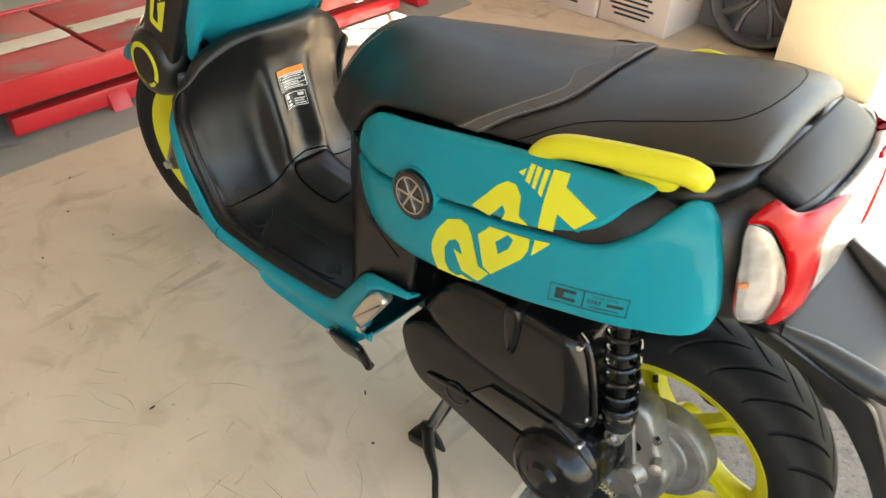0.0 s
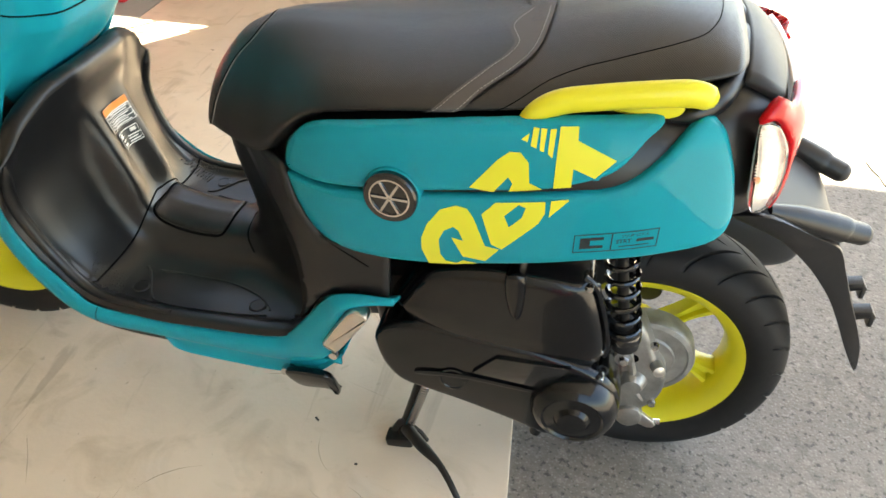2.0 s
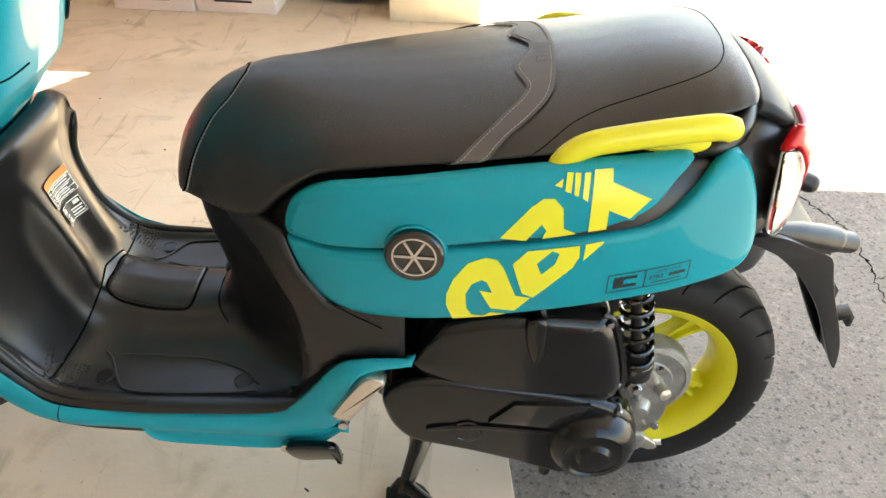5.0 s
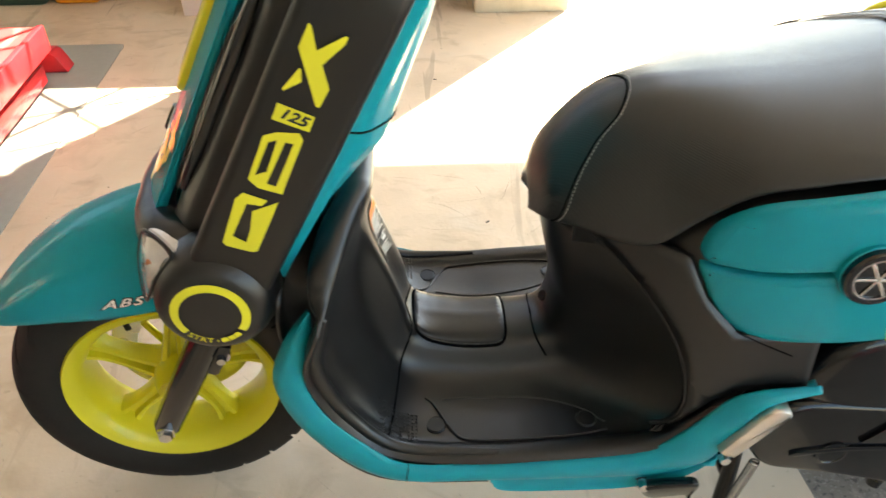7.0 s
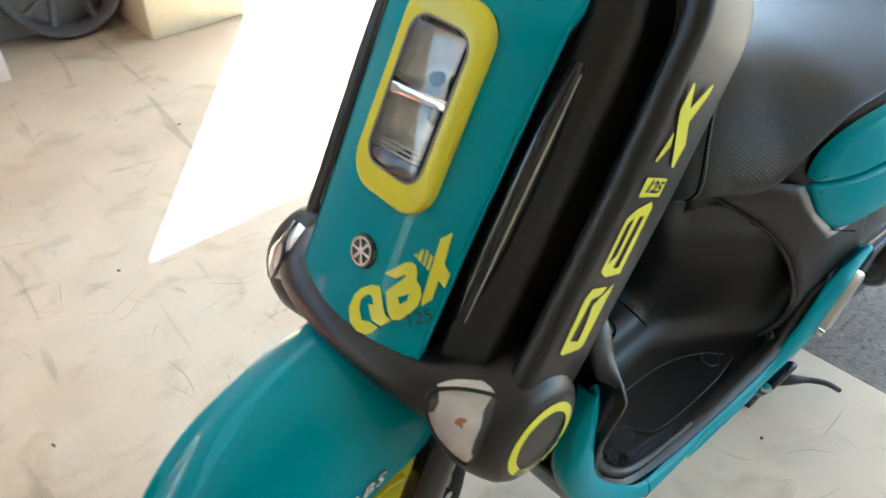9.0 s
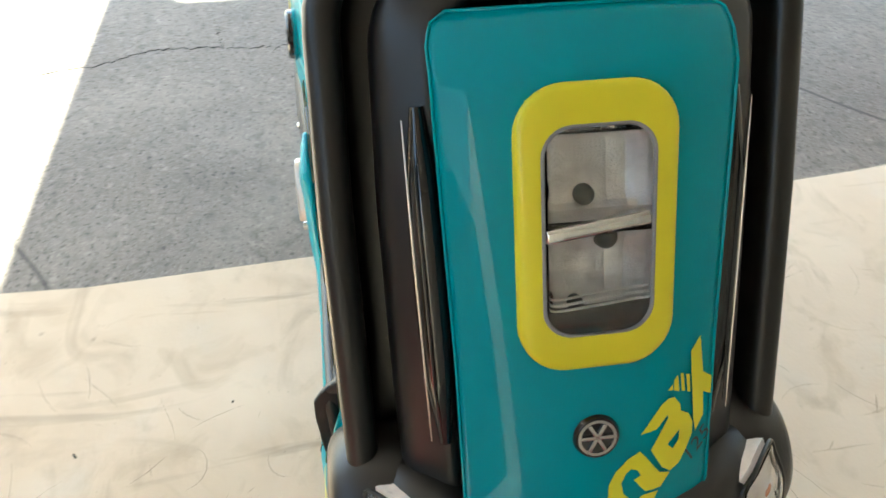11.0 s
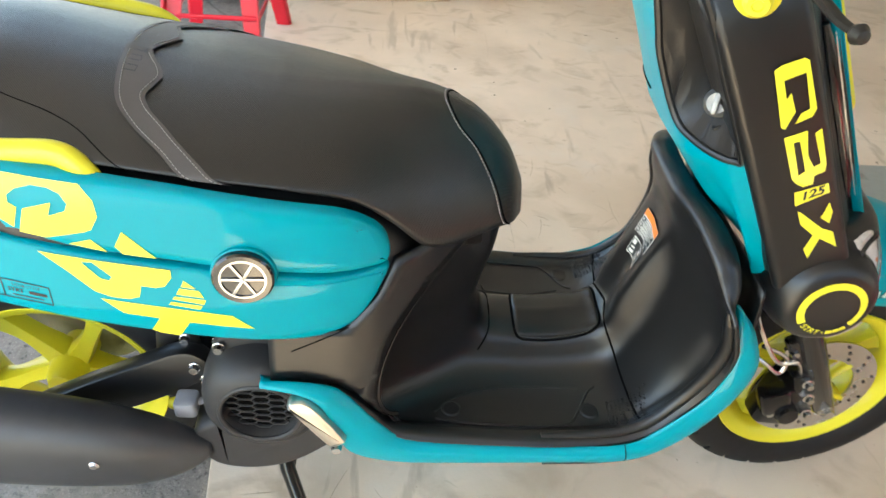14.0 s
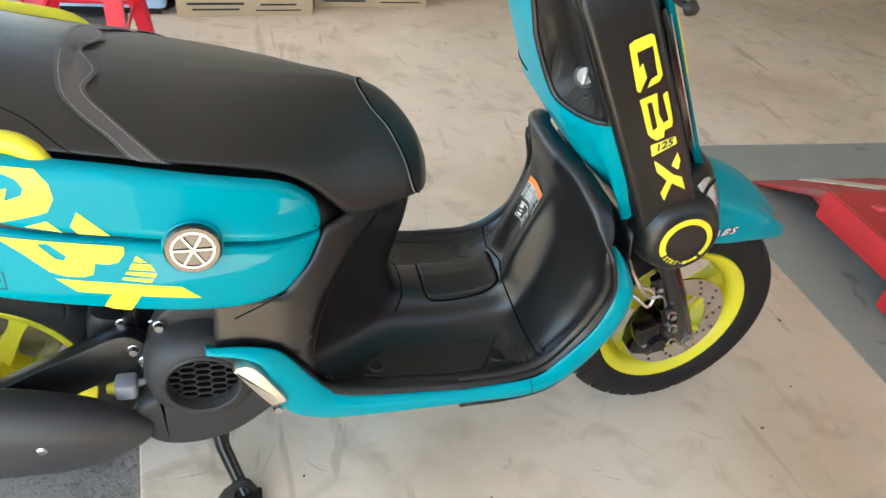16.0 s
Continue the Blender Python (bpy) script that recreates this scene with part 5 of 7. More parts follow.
# ---- lower bumper with turn signals and round ends ----
bar = cr([(1.128, 0.125, 0.572), (1.156, 0.128, 0.592), (1.186, 0.112, 0.606), (1.206, 0.085, 0.614), (1.216, 0.04, 0.617), (1.219, 0.0, 0.618), (1.216, -0.04, 0.617), (1.206, -0.085, 0.614), (1.186, -0.112, 0.606), (1.156, -0.128, 0.592), (1.128, -0.125, 0.572)], 6)
part("bumper_bar", tube(bar, (0.055, 0.048, 0.036, 0.026, 0.0225, 0.022, 0.0225, 0.026, 0.036, 0.048, 0.055), 20), PLASTIC, scooter, "black bumper bar across the front", sharp=60)
for s in (1, -1):
    c = A((1.130 if s > 0 else 1.137, 0.0 if s > 0 else -0.004, 0.563 if s > 0 else 0.560))
    cap = part("bumper_end", lathe([(0.06, 0.10), (0.073, 0.128), (0.0762, 0.150), (0.0735, 0.168), (0.0690, 0.182), (0.0640, 0.193), (0.057, 0.200), (0.050, 0.203), (0.034, 0.2045), (0.001, 0.205)], c, (0, s, 0.0), 48), PLASTIC, scooter, "round black bumper end with a yellow ring", sharp=50)
    ring = [[c + A((r * math.cos(a), s * (0.2065 - (r - 0.034) * 0.16), r * math.sin(a))) for r in (0.0355, 0.0385, 0.042, 0.0455)] for a in np.linspace(radians(-38), radians(218), 50)]
    part("yellow_ring", sheet(ring), DECAL, cap, "yellow ring print")

    def on_ring(mid_a, tall=1.0):
        """Lettering set round the lower edge of the ring, read from outside."""
        return lambda a, b: c + A(((0.041 - b * tall) * math.cos(radians(mid_a) - s * a / 0.041), s * (0.2072 - (0.007 - b) * 0.16), (0.041 - b * tall) * math.sin(radians(mid_a) - s * a / 0.041)))

    words("STRT", 0.0125, on_ring(-116 if s < 0 else -64), DECAL, cap, "ring_print", 1.1, bold=0.0003)
    for k, w_ in enumerate((0.003, 0.009, 0.008, 0.008)):
        mid_a = (-90 + (2, 14, 27, 39)[k]) if s < 0 else (-90 - (2, 14, 27, 39)[k])
        part("ring_print", fill([rrect(w_, 0.0075 if k else 0.003, 0.001, 2)], on_ring(mid_a), 0.1), DECAL, cap)
    lens_out = A([(1.166, 0.173, 0.629), (1.180, 0.158, 0.635), (1.198, 0.141, 0.637), (1.210, 0.128, 0.628), (1.218, 0.134, 0.606), (1.218, 0.150, 0.585), (1.211, 0.172, 0.569), (1.204, 0.182, 0.570), (1.188, 0.183, 0.602), (1.171, 0.177, 0.620)])
    lens_out = cr(lens_out, 3, True)
    mid, push = lens_out.mean(0), A((0.70, 0.68, 0.16))
    dome = [[(p - push * 0.03) for p in lens_out], [p for p in lens_out]] + [[mid + (p - mid) * f + push * (0.010 * (1 - f * f)) for p in lens_out] for f in (0.85, 0.6, 0.35, 0.1, 0.005)]
    signal = part("turn_signal", sheet(A([[p - push * 0.006 for p in r] for r in dome]) * (1, s, 1), cv=True), SIGNAL, scooter, "pale turn signal in the bumper", sharp=25)
    lens = part("signal_lens", sheet(A(dome[1:]) * (1, s, 1), cv=True), CLEAR, signal, "clear lens", sharp=50, solid=0.0015, out=push * (1, s, 1))
    lens.visible_shadow = False
    part("signal_bulb", lathe([(0.0075, -0.001), (0.007, 0.0005), (0.005, 0.0016), (0.0005, 0.0022)], (mid + push * 0.0032 + A((0, 0, -0.003))) * (1, s, 1), push * (1, s, 1), 14), AMBER, signal)
    part("signal_rim", tube(lens_out * (1, s, 1), 0.0020, 8, closed=True), PLASTIC, signal)

# ---- fork, front wheel, mudguard: turned a little to the left ----
STEER = Matrix.Translation((1.255, 0, 0)) @ Matrix.Rotation(radians(4.5), 4, "Z") @ Matrix.Translation((-1.255, 0, 0))


def turned(geo):
    return xf(geo, STEER)


def tyre_geo(c, r, w):
    prof = cr([(r - 0.080, 0.72), (r - 0.066, 0.90), (r - 0.045, 1.0), (r - 0.022, 0.93), (r - 0.008, 0.66), (r - 0.001, 0.32), (r, 0.0), (r - 0.001, -0.32), (r - 0.008, -0.66), (r - 0.022, -0.93), (r - 0.045, -1.0), (r - 0.066, -0.90), (r - 0.078, -0.70)], 5)
    seg = 480
    rings = []
    for k in range(seg):
        row = []
        for rad, h in prof:
            t = abs(h)
            a = 2 * math.pi * (k / seg - 1.25 * t ** 0.8 / 20)
            ph = (k + (0 if h > 0 else 10)) % 20
            cutd = 0.006 if (ph < 2 and 0.06 < t < 0.97 and rad > r - 0.036) else 0
            row.append((c[0] + (rad - cutd) * math.cos(a), c[1] + h * w, c[2] + (rad - cutd) * math.sin(a)))
        rings.append(row)
    return sheet(rings, cu=True)


def wheel(name, c, turn, label, r, w, phase, lip, deep):
    fn = turned if turn else (lambda g: g)
    hub = part(name, fn(lathe([(0.001, 0.06), (0.022, 0.06), (0.030, 0.045), (0.034, 0.02), (0.034, -0.02), (0.030, -0.045), (0.022, -0.06), (0.001, -0.06)], c, (0, 1, 0), 32)), YELLOW, scooter, label)
    part("tyre", fn(tyre_geo(c, r, w)), RUBBER, hub, "black grooved tyre", sharp=30)
    k_, d_ = lip / 0.1655, deep / 0.049
    half_rim = [(0.158, 0.046), (0.163, 0.049), (0.1655, 0.046), (0.163, 0.040), (0.150, 0.036), (0.143, 0.022), (0.140, 0.0)]
    inner = [(0.134, 0.0), (0.137, 0.024), (0.146, 0.040)]
    prof = half_rim + [(a, -b) for a, b in half_rim[-2::-1]] + [(a, -b) for a, b in inner[:0:-1]] + inner
    prof = [(a * k_, b * d_) for a, b in prof]
    part("rim", fn(lathe(prof, c, (0, 1, 0), 72, close=True)), YELLOW, hub, "lime-yellow cast rim")
    for k in range(5):
        a0 = radians(phase + 72 * k)
        pts = []
        for t, bend, hw, th in ((0.026, 0, 0.021, 0.022), (0.05, 2, 0.017, 0.019), (0.085, 5, 0.0135, 0.016), (0.115, 7, 0.0155, 0.016), (0.142 * lip / 0.1655, 8, 0.024, 0.021)):
            a = a0 + radians(bend)
            m = A((math.cos(a), 0, math.sin(a)))
            s_ = A((-math.sin(a), 0, math.cos(a)))
            cc = A(c) + m * t
            rim_ = [(1.0, 0.5), (0.82, 1.0), (0.45, 1.0), (0.25, 0.45), (-0.25, 0.45), (-0.45, 1.0), (-0.82, 1.0), (-1.0, 0.5), (-1, -0.5), (-0.82, -1.0), (0.82, -1.0), (1.0, -0.5)]
            pts.append([cc + s_ * hw * p + A((0, th * q_, 0)) for p, q_ in rim_])
        part("spoke", fn(sheet(fine(pts, 3, 1), cv=True, cap=True)), YELLOW, hub)
    part("valve", fn(tube([A(c) + A((0.137 * math.cos(1.1), 0.0, 0.137 * math.sin(1.1))), A(c) + A((0.115 * math.cos(1.15), 0.022, 0.115 * math.sin(1.15)))], 0.0045, 8)), RUBBER, hub)
    return hub


FAX = A((1.281, 0, 0.247))
front = wheel("front_wheel", FAX + A((-0.002, -0.012, 0.008)), True, "front wheel with yellow five-spoke rim", 0.238, 0.066, 20, 0.1635, 0.056)
disc = part("brake_disc", turned(lathe([(0.112, -0.066), (0.112, -0.070), (0.072, -0.070), (0.072, -0.066)], FAX, (0, 1, 0), 64, close=True)), STEEL, front, "drilled steel brake disc")
# small black discs on the steel paint the dark inside the drillings
for k in range(12):
    a = radians(30 * k)
    for j, rr_ in enumerate((0.080, 0.092, 0.104)):
        b = a + radians(7 * j)
        part("drill_hole_shade", turned(lathe([(0.0005, -0.0712), (0.0032, -0.0712), (0.0034, -0.069)], FAX + A((rr_ * math.cos(b), 0, rr_ * math.sin(b))), (0, 1, 0), 8)), GLOSS, disc)
for k in range(5):
    a = radians(72 * k + 30)
    part("disc_arm", turned(tube([FAX + A((0.03 * math.cos(a), -0.06, 0.03 * math.sin(a))), FAX + A((0.076 * math.cos(a + 0.3), -0.067, 0.076 * math.sin(a + 0.3)))], 0.006, 8)), YELLOW, disc)
fork = part("fork", turned(merge(*[tube([FAX + A((0.006, 0.102 * s, -0.012)), FAX + A((0.0, 0.102 * s, 0.0)), FAX + A((-0.06, 0.102 * s, 0.115)), FAX + A((-0.17, 0.098 * s, 0.325))], (0.016, 0.021, 0.0235, 0.023), 18) for s in (1, -1)], block((0.07, 0.22, 0.05), pose(1.115, 0, 0.555, 0, -28, 0)))), GLOSS, scooter, "black telescopic front fork")
part("axle", turned(tube([FAX + A((0, 0.128, 0)), FAX + A((0, -0.128, 0))], 0.009, 12)), STEEL, fork)
for s in (1, -1):
    part("axle_nut", turned(lathe([(0.001, 0.008), (0.010, 0.008), (0.012, 0.0), (0.014, 0.0), (0.014, -0.004)], FAX + A((0, 0.123 * s, 0)), (0, s, 0), 6)), STEEL, fork)
    part("fork_bolt", turned(lathe([(0.001, 0.012), (0.006, 0.012), (0.0075, 0.002), (0.012, 0.001), (0.012, -0.006)], (1.176, 0.096 * s + 0.012 * s, 0.385), (0, s, 0), 14)), STEEL, fork)
    part("fork_lug", turned(block((0.04, 0.02, 0.06), pose(1.19, 0.104 * s, 0.385, 0, -27, 0), 0.007)), GLOSS, fork)
caliper = part("brake_caliper", turned(merge(block((0.062, 0.05, 0.085), pose(1.195, -0.098, 0.262, 0, 12, 0), 0.012), block((0.05, 0.035, 0.05), pose(1.175, -0.118, 0.285, 0, -20, 0), 0.01), block((0.03, 0.03, 0.10), pose(1.222, -0.106, 0.290, 0, -20, 0), 0.007), lathe([(0.001, 0.02), (0.016, 0.02), (0.019, 0.012), (0.019, 0.0)], (1.198, -0.122, 0.262), (0, -1, 0), 24))), CASE, scooter, "black front brake caliper")
for x, z in ((1.216, 0.325), (1.230, 0.290), (1.240, 0.252), (1.170, 0.262)):
    part("caliper_bolt", turned(lathe([(0.001, 0.011), (0.006, 0.011), (0.007, 0.004), (0.010, 0.003), (0.010, -0.004)], (x, -0.124, z), (0, -1, 0), 10)), STEEL, caliper)
for k, pts in enumerate(([(1.09, -0.11, 0.50), (1.10, -0.135, 0.46), (1.13, -0.145, 0.41), (1.155, -0.142, 0.385), (1.19, -0.130, 0.375), (1.215, -0.118, 0.335)], [(1.075, -0.10, 0.44), (1.10, -0.13, 0.405), (1.13, -0.142, 0.385), (1.16, -0.14, 0.362), (1.165, -0.135, 0.39), (1.12, -0.135, 0.415)])):
    part("brake_hose", tube(cr(pts, 6), 0.0035, 8), STEEL, caliper, "silver braided brake hose")

guard_rows = []
for x, top, w, bot in ((1.085, 0.560, 0.082, 0.512), (1.13, 0.585, 0.090, 0.490), (1.19, 0.600, 0.096, 0.474), (1.25, 0.597, 0.099, 0.469), (1.31, 0.581, 0.099, 0.463), (1.37, 0.555, 0.095, 0.461), (1.42, 0.520, 0.086, 0.454), (1.46, 0.484, 0.070, 0.443), (1.483, 0.458, 0.050, 0.434), (1.492, 0.440, 0.030, 0.429)):
    h = cr([(0, top), (0.35 * w, top - 0.006), (0.68 * w, top - 0.028), (0.90 * w, top - 0.42 * (top - bot)), (w, bot + 0.22 * (top - bot)), (0.97 * w, bot)], 4)
    guard_rows.append([(x, y, z) for y, z in [*[(-a, b) for a, b in h[:0:-1]], *h]])
mud = part("front_mudguard", turned(sheet(fine(guard_rows, 4, 1))), TEAL, scooter, "glossy teal front mudguard", sharp=60, solid=0.004, out=(0, 0, 1))
G = fine(guard_rows, 4, 1)


def on_guard(s):
    def fn(a, b):
        x, z = 1.285 - s * a * 1.35, 0.493 + b * 0.9 + 0.10 * a
        k = np.argmin((G[:, -1, 0] - x) ** 2)
        row = G[k][len(G[k]) // 2:]
        y = np.interp(-z, -row[:, 2], row[:, 1]) + 0.0016
        return tuple(A(STEER)[:3, :3] @ A((x, y * s, z)) + A(STEER)[:3, 3])
    return fn


for s in (1, -1):
    words("ABS", 0.0195, on_guard(s), INK, mud, spacing=1.25, shear=0.45, bold=0.0016)
    words("ABS", 0.0195, lambda a, b: A(on_guard(s)(a, b)) + A((0, 0.0008 * s, 0)), WHITE, mud, spacing=1.25, shear=0.45, bold=0.0003)

# ---- handlebar ----
BARS = Matrix.Translation((0.944, 0, 0.009)) @ Matrix.Rotation(radians(5), 4, "Z") @ Matrix.Translation((-0.935, 0, 0))


def barred(geo):
    return xf(geo, BARS)


handle = part("handlebar", barred(tube(cr([(0.805, 0.325, 0.998), (0.86, 0.20, 1.008), (0.925, 0.09, 1.02), (0.945, 0, 1.022), (0.925, -0.09, 1.02), (0.86, -0.20, 1.008), (0.805, -0.325, 0.998)], 5), 0.011, 12)), STEELDARK, scooter, "dark tubular handlebar")
for s in (1, -1):
    a, b = A((0.808, 0.322 * s, 0.9985)), A((0.862, 0.20 * s, 1.008))
    grip = part("grip", barred(tube([a + (b - a) * t for t in np.linspace(0, 1, 24)], [0.0165 + 0.0012 * (k % 2) for k in range(24)], 16)), GRIP, handle, "black rubber grip")
    d = (a - b) / np.linalg.norm(a - b)
    part("bar_end", barred(lathe([(0.001, 0.022), (0.004, 0.022), (0.005, 0.024), (0.0085, 0.024), (0.0105, 0.021), (0.012, 0.011), (0.0175, 0.006), (0.0190, 0.0), (0.0190, -0.008), (0.016, -0.010)], a, d, 28)), YELLOW, grip, "lime-yellow bar end")
    part("switch_housing", barred(block((0.05, 0.06, 0.06), pose(0.885, 0.165 * s, 1.008, 0, 0, -24 * s), 0.012)), PLASTIC, handle)
    m = part("lever_holder", barred(block((0.06, 0.07, 0.035), pose(0.925, 0.15 * s, 1.012, 0, 0, -24 * s), 0.01)), CASE, handle)
    lever = cr([(0.915, 0.150 * s, 0.984), (0.909, 0.210 * s, 0.980), (0.897, 0.242 * s, 0.982), (0.892, 0.282 * s, 0.980), (0.894, 0.312 * s, 0.974), (0.900, 0.333 * s, 0.971)], 5)
    part("brake_lever", barred(merge(tube(lever, (0.008, 0.007, 0.0055, 0.005, 0.0045, 0.004), 10, squash=1.4), lathe([(0.001, 0.0095), (0.006, 0.0075), (0.0095, 0.0), (0.006, -0.0075), (0.001, -0.0095)], lever[-1], (0, 1, 0), 14))), STEELDARK, m, "black brake lever with ball end")
    part("clamp_bolt", barred(lathe([(0.001, 0.008), (0.005, 0.008), (0.006, 0.0)], (0.948, 0.16 * s, 1.012), (1, 0, 0.1), 8)), STEEL, m)
    part("brake_hose", barred(tube(cr([(0.955, 0.12 * s, 1.015), (0.985, 0.09 * s, 1.005), (0.99, 0.05 * s, 0.975), (0.975, 0.03 * s, 0.93)], 6), 0.005, 8)), RUBBER, m)
part("reservoir", barred(lathe([(0.001, 0.022), (0.020, 0.022), (0.022, 0.018), (0.022, -0.02)], (0.935, -0.115, 1.02), (0, 0, 1), 24)), CASE, handle)
part("bar_cover", barred(merge(block((0.09, 0.15, 0.05), pose(0.93, 0, 1.032, 0, -12, 0), 0.02))), PLASTIC, handle)
part("instrument", barred(lathe([(0.001, 0.01), (0.042, 0.01), (0.05, 0.004), (0.052, -0.03)], (0.915, 0, 1.062), (-0.5, 0, 0.85), 36)), GLOSS, scooter, "round black instrument")

# ---- engine, left side ----
ENG = part("transmission_case", merge(
    prism(cr([(0.432, 0.288), (0.418, 0.250), (0.39, 0.220), (0.34, 0.206), (0.291, 0.194), (0.22, 0.172), (0.168, 0.153), (0.148, 0.148), (0.118, 0.160), (0.075, 0.175), (0.048, 0.205), (0.042, 0.245), (0.055, 0.285), (0.09, 0.315), (0.16, 0.338), (0.27, 0.352), (0.36, 0.362), (0.412, 0.346), (0.434, 0.318)], 4, True), side, 0.08, 0.214, 0.014, 4),
    lathe([(0.068, 0.15), (0.070, 0.204), (0.067, 0.222), (0.058, 0.237), (0.048, 0.243), (0.044, 0.240), (0.028, 0.243), (0.022, 0.250), (0.001, 0.252)], (0.112, 0, 0.236), (0, 1, 0), 44)), CASE, scooter, "gloss black transmission case", sharp=35)
part("case_cover_disc", lathe([(0.022, 0.212), (0.024, 0.2165), (0.020, 0.2175), (0.018, 0.216), (0.001, 0.2165)], (0.305, 0, 0.252), (0, 1, 0), 32), CASE, ENG)
part("case_vent", prism([(0.274, 0.280), (0.238, 0.322), (0.125, 0.324), (0.157, 0.270)], side, 0.210, 0.2205, 0.003), GLOSS, ENG)
part("case_rib", prism(cr([(0.36, 0.262), (0.285, 0.270), (0.17, 0.262), (0.150, 0.258), (0.17, 0.254), (0.285, 0.260), (0.36, 0.252)], 3, True), side, 0.206, 0.219, 0.003), CASE, ENG)
part("case_seam", tube([(x, 0.2045, z) for x, z in cr([(0.425, 0.292), (0.40, 0.240), (0.291, 0.203), (0.17, 0.164), (0.14, 0.160)], 8)], 0.003, 6), CASE, ENG)
AIR = cr([(0.402, 0.380), (0.394, 0.402), (0.358, 0.455), (0.32, 0.476), (0.27, 0.486), (0.20, 0.488), (0.128, 0.480), (0.108, 0.462), (0.090, 0.412), (0.078, 0.362), (0.078, 0.334), (0.096, 0.317), (0.20, 0.317), (0.315, 0.326), (0.366, 0.348)], 4, True)
def air_at(u, v, w):
    return (u, w + 0.03 * (0.40 - v), v)


air_mid = A((0.25, 0.40))
air_rings = [[air_at(*(air_mid + (A(p) - air_mid) * k), w) for p in AIR] for k, w in ((1, 0.06), (1, 0.166), (0.99, 0.180), (0.965, 0.192), (0.92, 0.201), (0.86, 0.206), (0.70, 0.209), (0.40, 0.211), (0.05, 0.212))]
air = part("air_filter_box", sheet(air_rings, cv=True, cap=True), CASE, scooter, "gloss black air filter box", sharp=60)
part("box_flange", tube([air_at(u, v, 0.186) for u, v in cr([(0.126, 0.478), (0.107, 0.460), (0.090, 0.411), (0.078, 0.360), (0.080, 0.334)], 6)], 0.0055, 8), CASE, air)
part("box_lip", tube([air_at(u, v, 0.176) for u, v in cr([(0.400, 0.378), (0.366, 0.350), (0.315, 0.329), (0.20, 0.320), (0.110, 0.320), (0.094, 0.336)], 6)], 0.0045, 8), CASE, air)
part("box_ridge", prism(cr([(0.207, 0.486), (0.232, 0.485), (0.234, 0.455), (0.224, 0.412), (0.210, 0.404), (0.204, 0.43)], 3, True), lambda u, v, w: (u, w + 0.03 * (0.40 - v), v), 0.15, 0.2185, 0.010, 4), CASE, air)
for x, y, z, host in ((0.388, 0.184, 0.386, air), (0.116, 0.196, 0.468, air), (0.086, 0.194, 0.345, air), (0.299, 0.211, 0.328, ENG), (0.424, 0.206, 0.283, ENG), (0.080, 0.214, 0.306, ENG), (0.160, 0.210, 0.160, ENG), (0.050, 0.206, 0.215, ENG)):
    part("bolt", lathe([(0.001, 0.004), (0.0045, 0.004), (0.0055, 0.001), (0.0055, -0.012)], (x, y - 0.002, z), (0, 1, 0), 10), STEEL, host)
block_eng = part("crankcase", merge(block((0.30, 0.18, 0.17), pose(0.33, 0.0, 0.27, 0, 8, 0), 0.03), block((0.16, 0.13, 0.12), pose(0.47, 0, 0.27, 0, 5, 0), 0.02)), STEELDARK, scooter, "dark engine block under the seat")
part("oil_drain", lathe([(0.001, 0.014), (0.010, 0.014), (0.012, 0.0)], (0.165, 0.17, 0.115), (0.2, 0.2, -1), 12), CASE, block_eng)

# ---- rear wheel, hub, shock absorber ----
RAX = A((0.010, 0, 0.203))
wheel("rear_wheel", RAX, False, "rear wheel with yellow five-spoke rim", 0.245, 0.066, -20, 0.175, 0.056)
hubc = part("gear_case", prism(cr([(0.105, 0.30), (0.075, 0.335), (0.05, 0.345), (0.022, 0.335), (0.004, 0.30), (-0.012, 0.262), (-0.030, 0.232), (-0.028, 0.185), (-0.008, 0.150), (0.03, 0.132), (0.07, 0.142), (0.105, 0.18)], 4, True), side, 0.07, 0.122, 0.009, 3), ALLOY, scooter, "bare cast aluminium final drive case", sharp=40)
part("brake_drum", lathe([(0.082, 0.045), (0.083, 0.074), (0.080, 0.080), (0.072, 0.082), (0.070, 0.079), (0.050, 0.080), (0.048, 0.084), (0.030, 0.085), (0.001, 0.086)], RAX + A((-0.004, 0, 0.028)), (0, 1, 0), 56), ALLOY, hubc)
part("case_lug", prism(cr([(0.085, 0.322), (0.115, 0.318), (0.122, 0.29), (0.10, 0.27), (0.078, 0.29)], 3, True), side, 0.10, 0.150, 0.006), ALLOY, hubc)
part("case_lug", prism(cr([(0.0, 0.150), (0.03, 0.148), (0.036, 0.118), (0.012, 0.104), (-0.008, 0.122)], 3, True), side, 0.09, 0.130, 0.006), ALLOY, hubc)
part("axle_boss", lathe([(0.001, 0.140), (0.016, 0.139), (0.021, 0.130), (0.027, 0.118), (0.032, 0.10)], RAX + A((0.012, 0, 0.012)), (0, 1, 0), 32), ALLOY, hubc)
for p, q2 in (((0.05, 0.335), (0.02, 0.225)), ((0.085, 0.30), (0.04, 0.22)), ((0.0, 0.17), (0.022, 0.205)), ((0.075, 0.16), (0.04, 0.20))):
    part("case_web", tube([(p[0], 0.118, p[1]), (q2[0], 0.124, q2[1])], 0.006, 8), ALLOY, hubc)
# no opening is cut: a near-black disc paints the dark of the vent
part("vent_hole_shade", lathe([(0.001, 0.0015), (0.009, 0.0015), (0.010, 0.0)], (0.028, 0.121, 0.268), (0, 1, 0), 20), SEAM_SHADE, hubc)
part("filler_cap", lathe([(0.001, 0.022), (0.010, 0.02), (0.011, 0.0)], (-0.010, 0.118, 0.258), (-0.25, 1, 0.2), 16), BRUSHED, hubc)
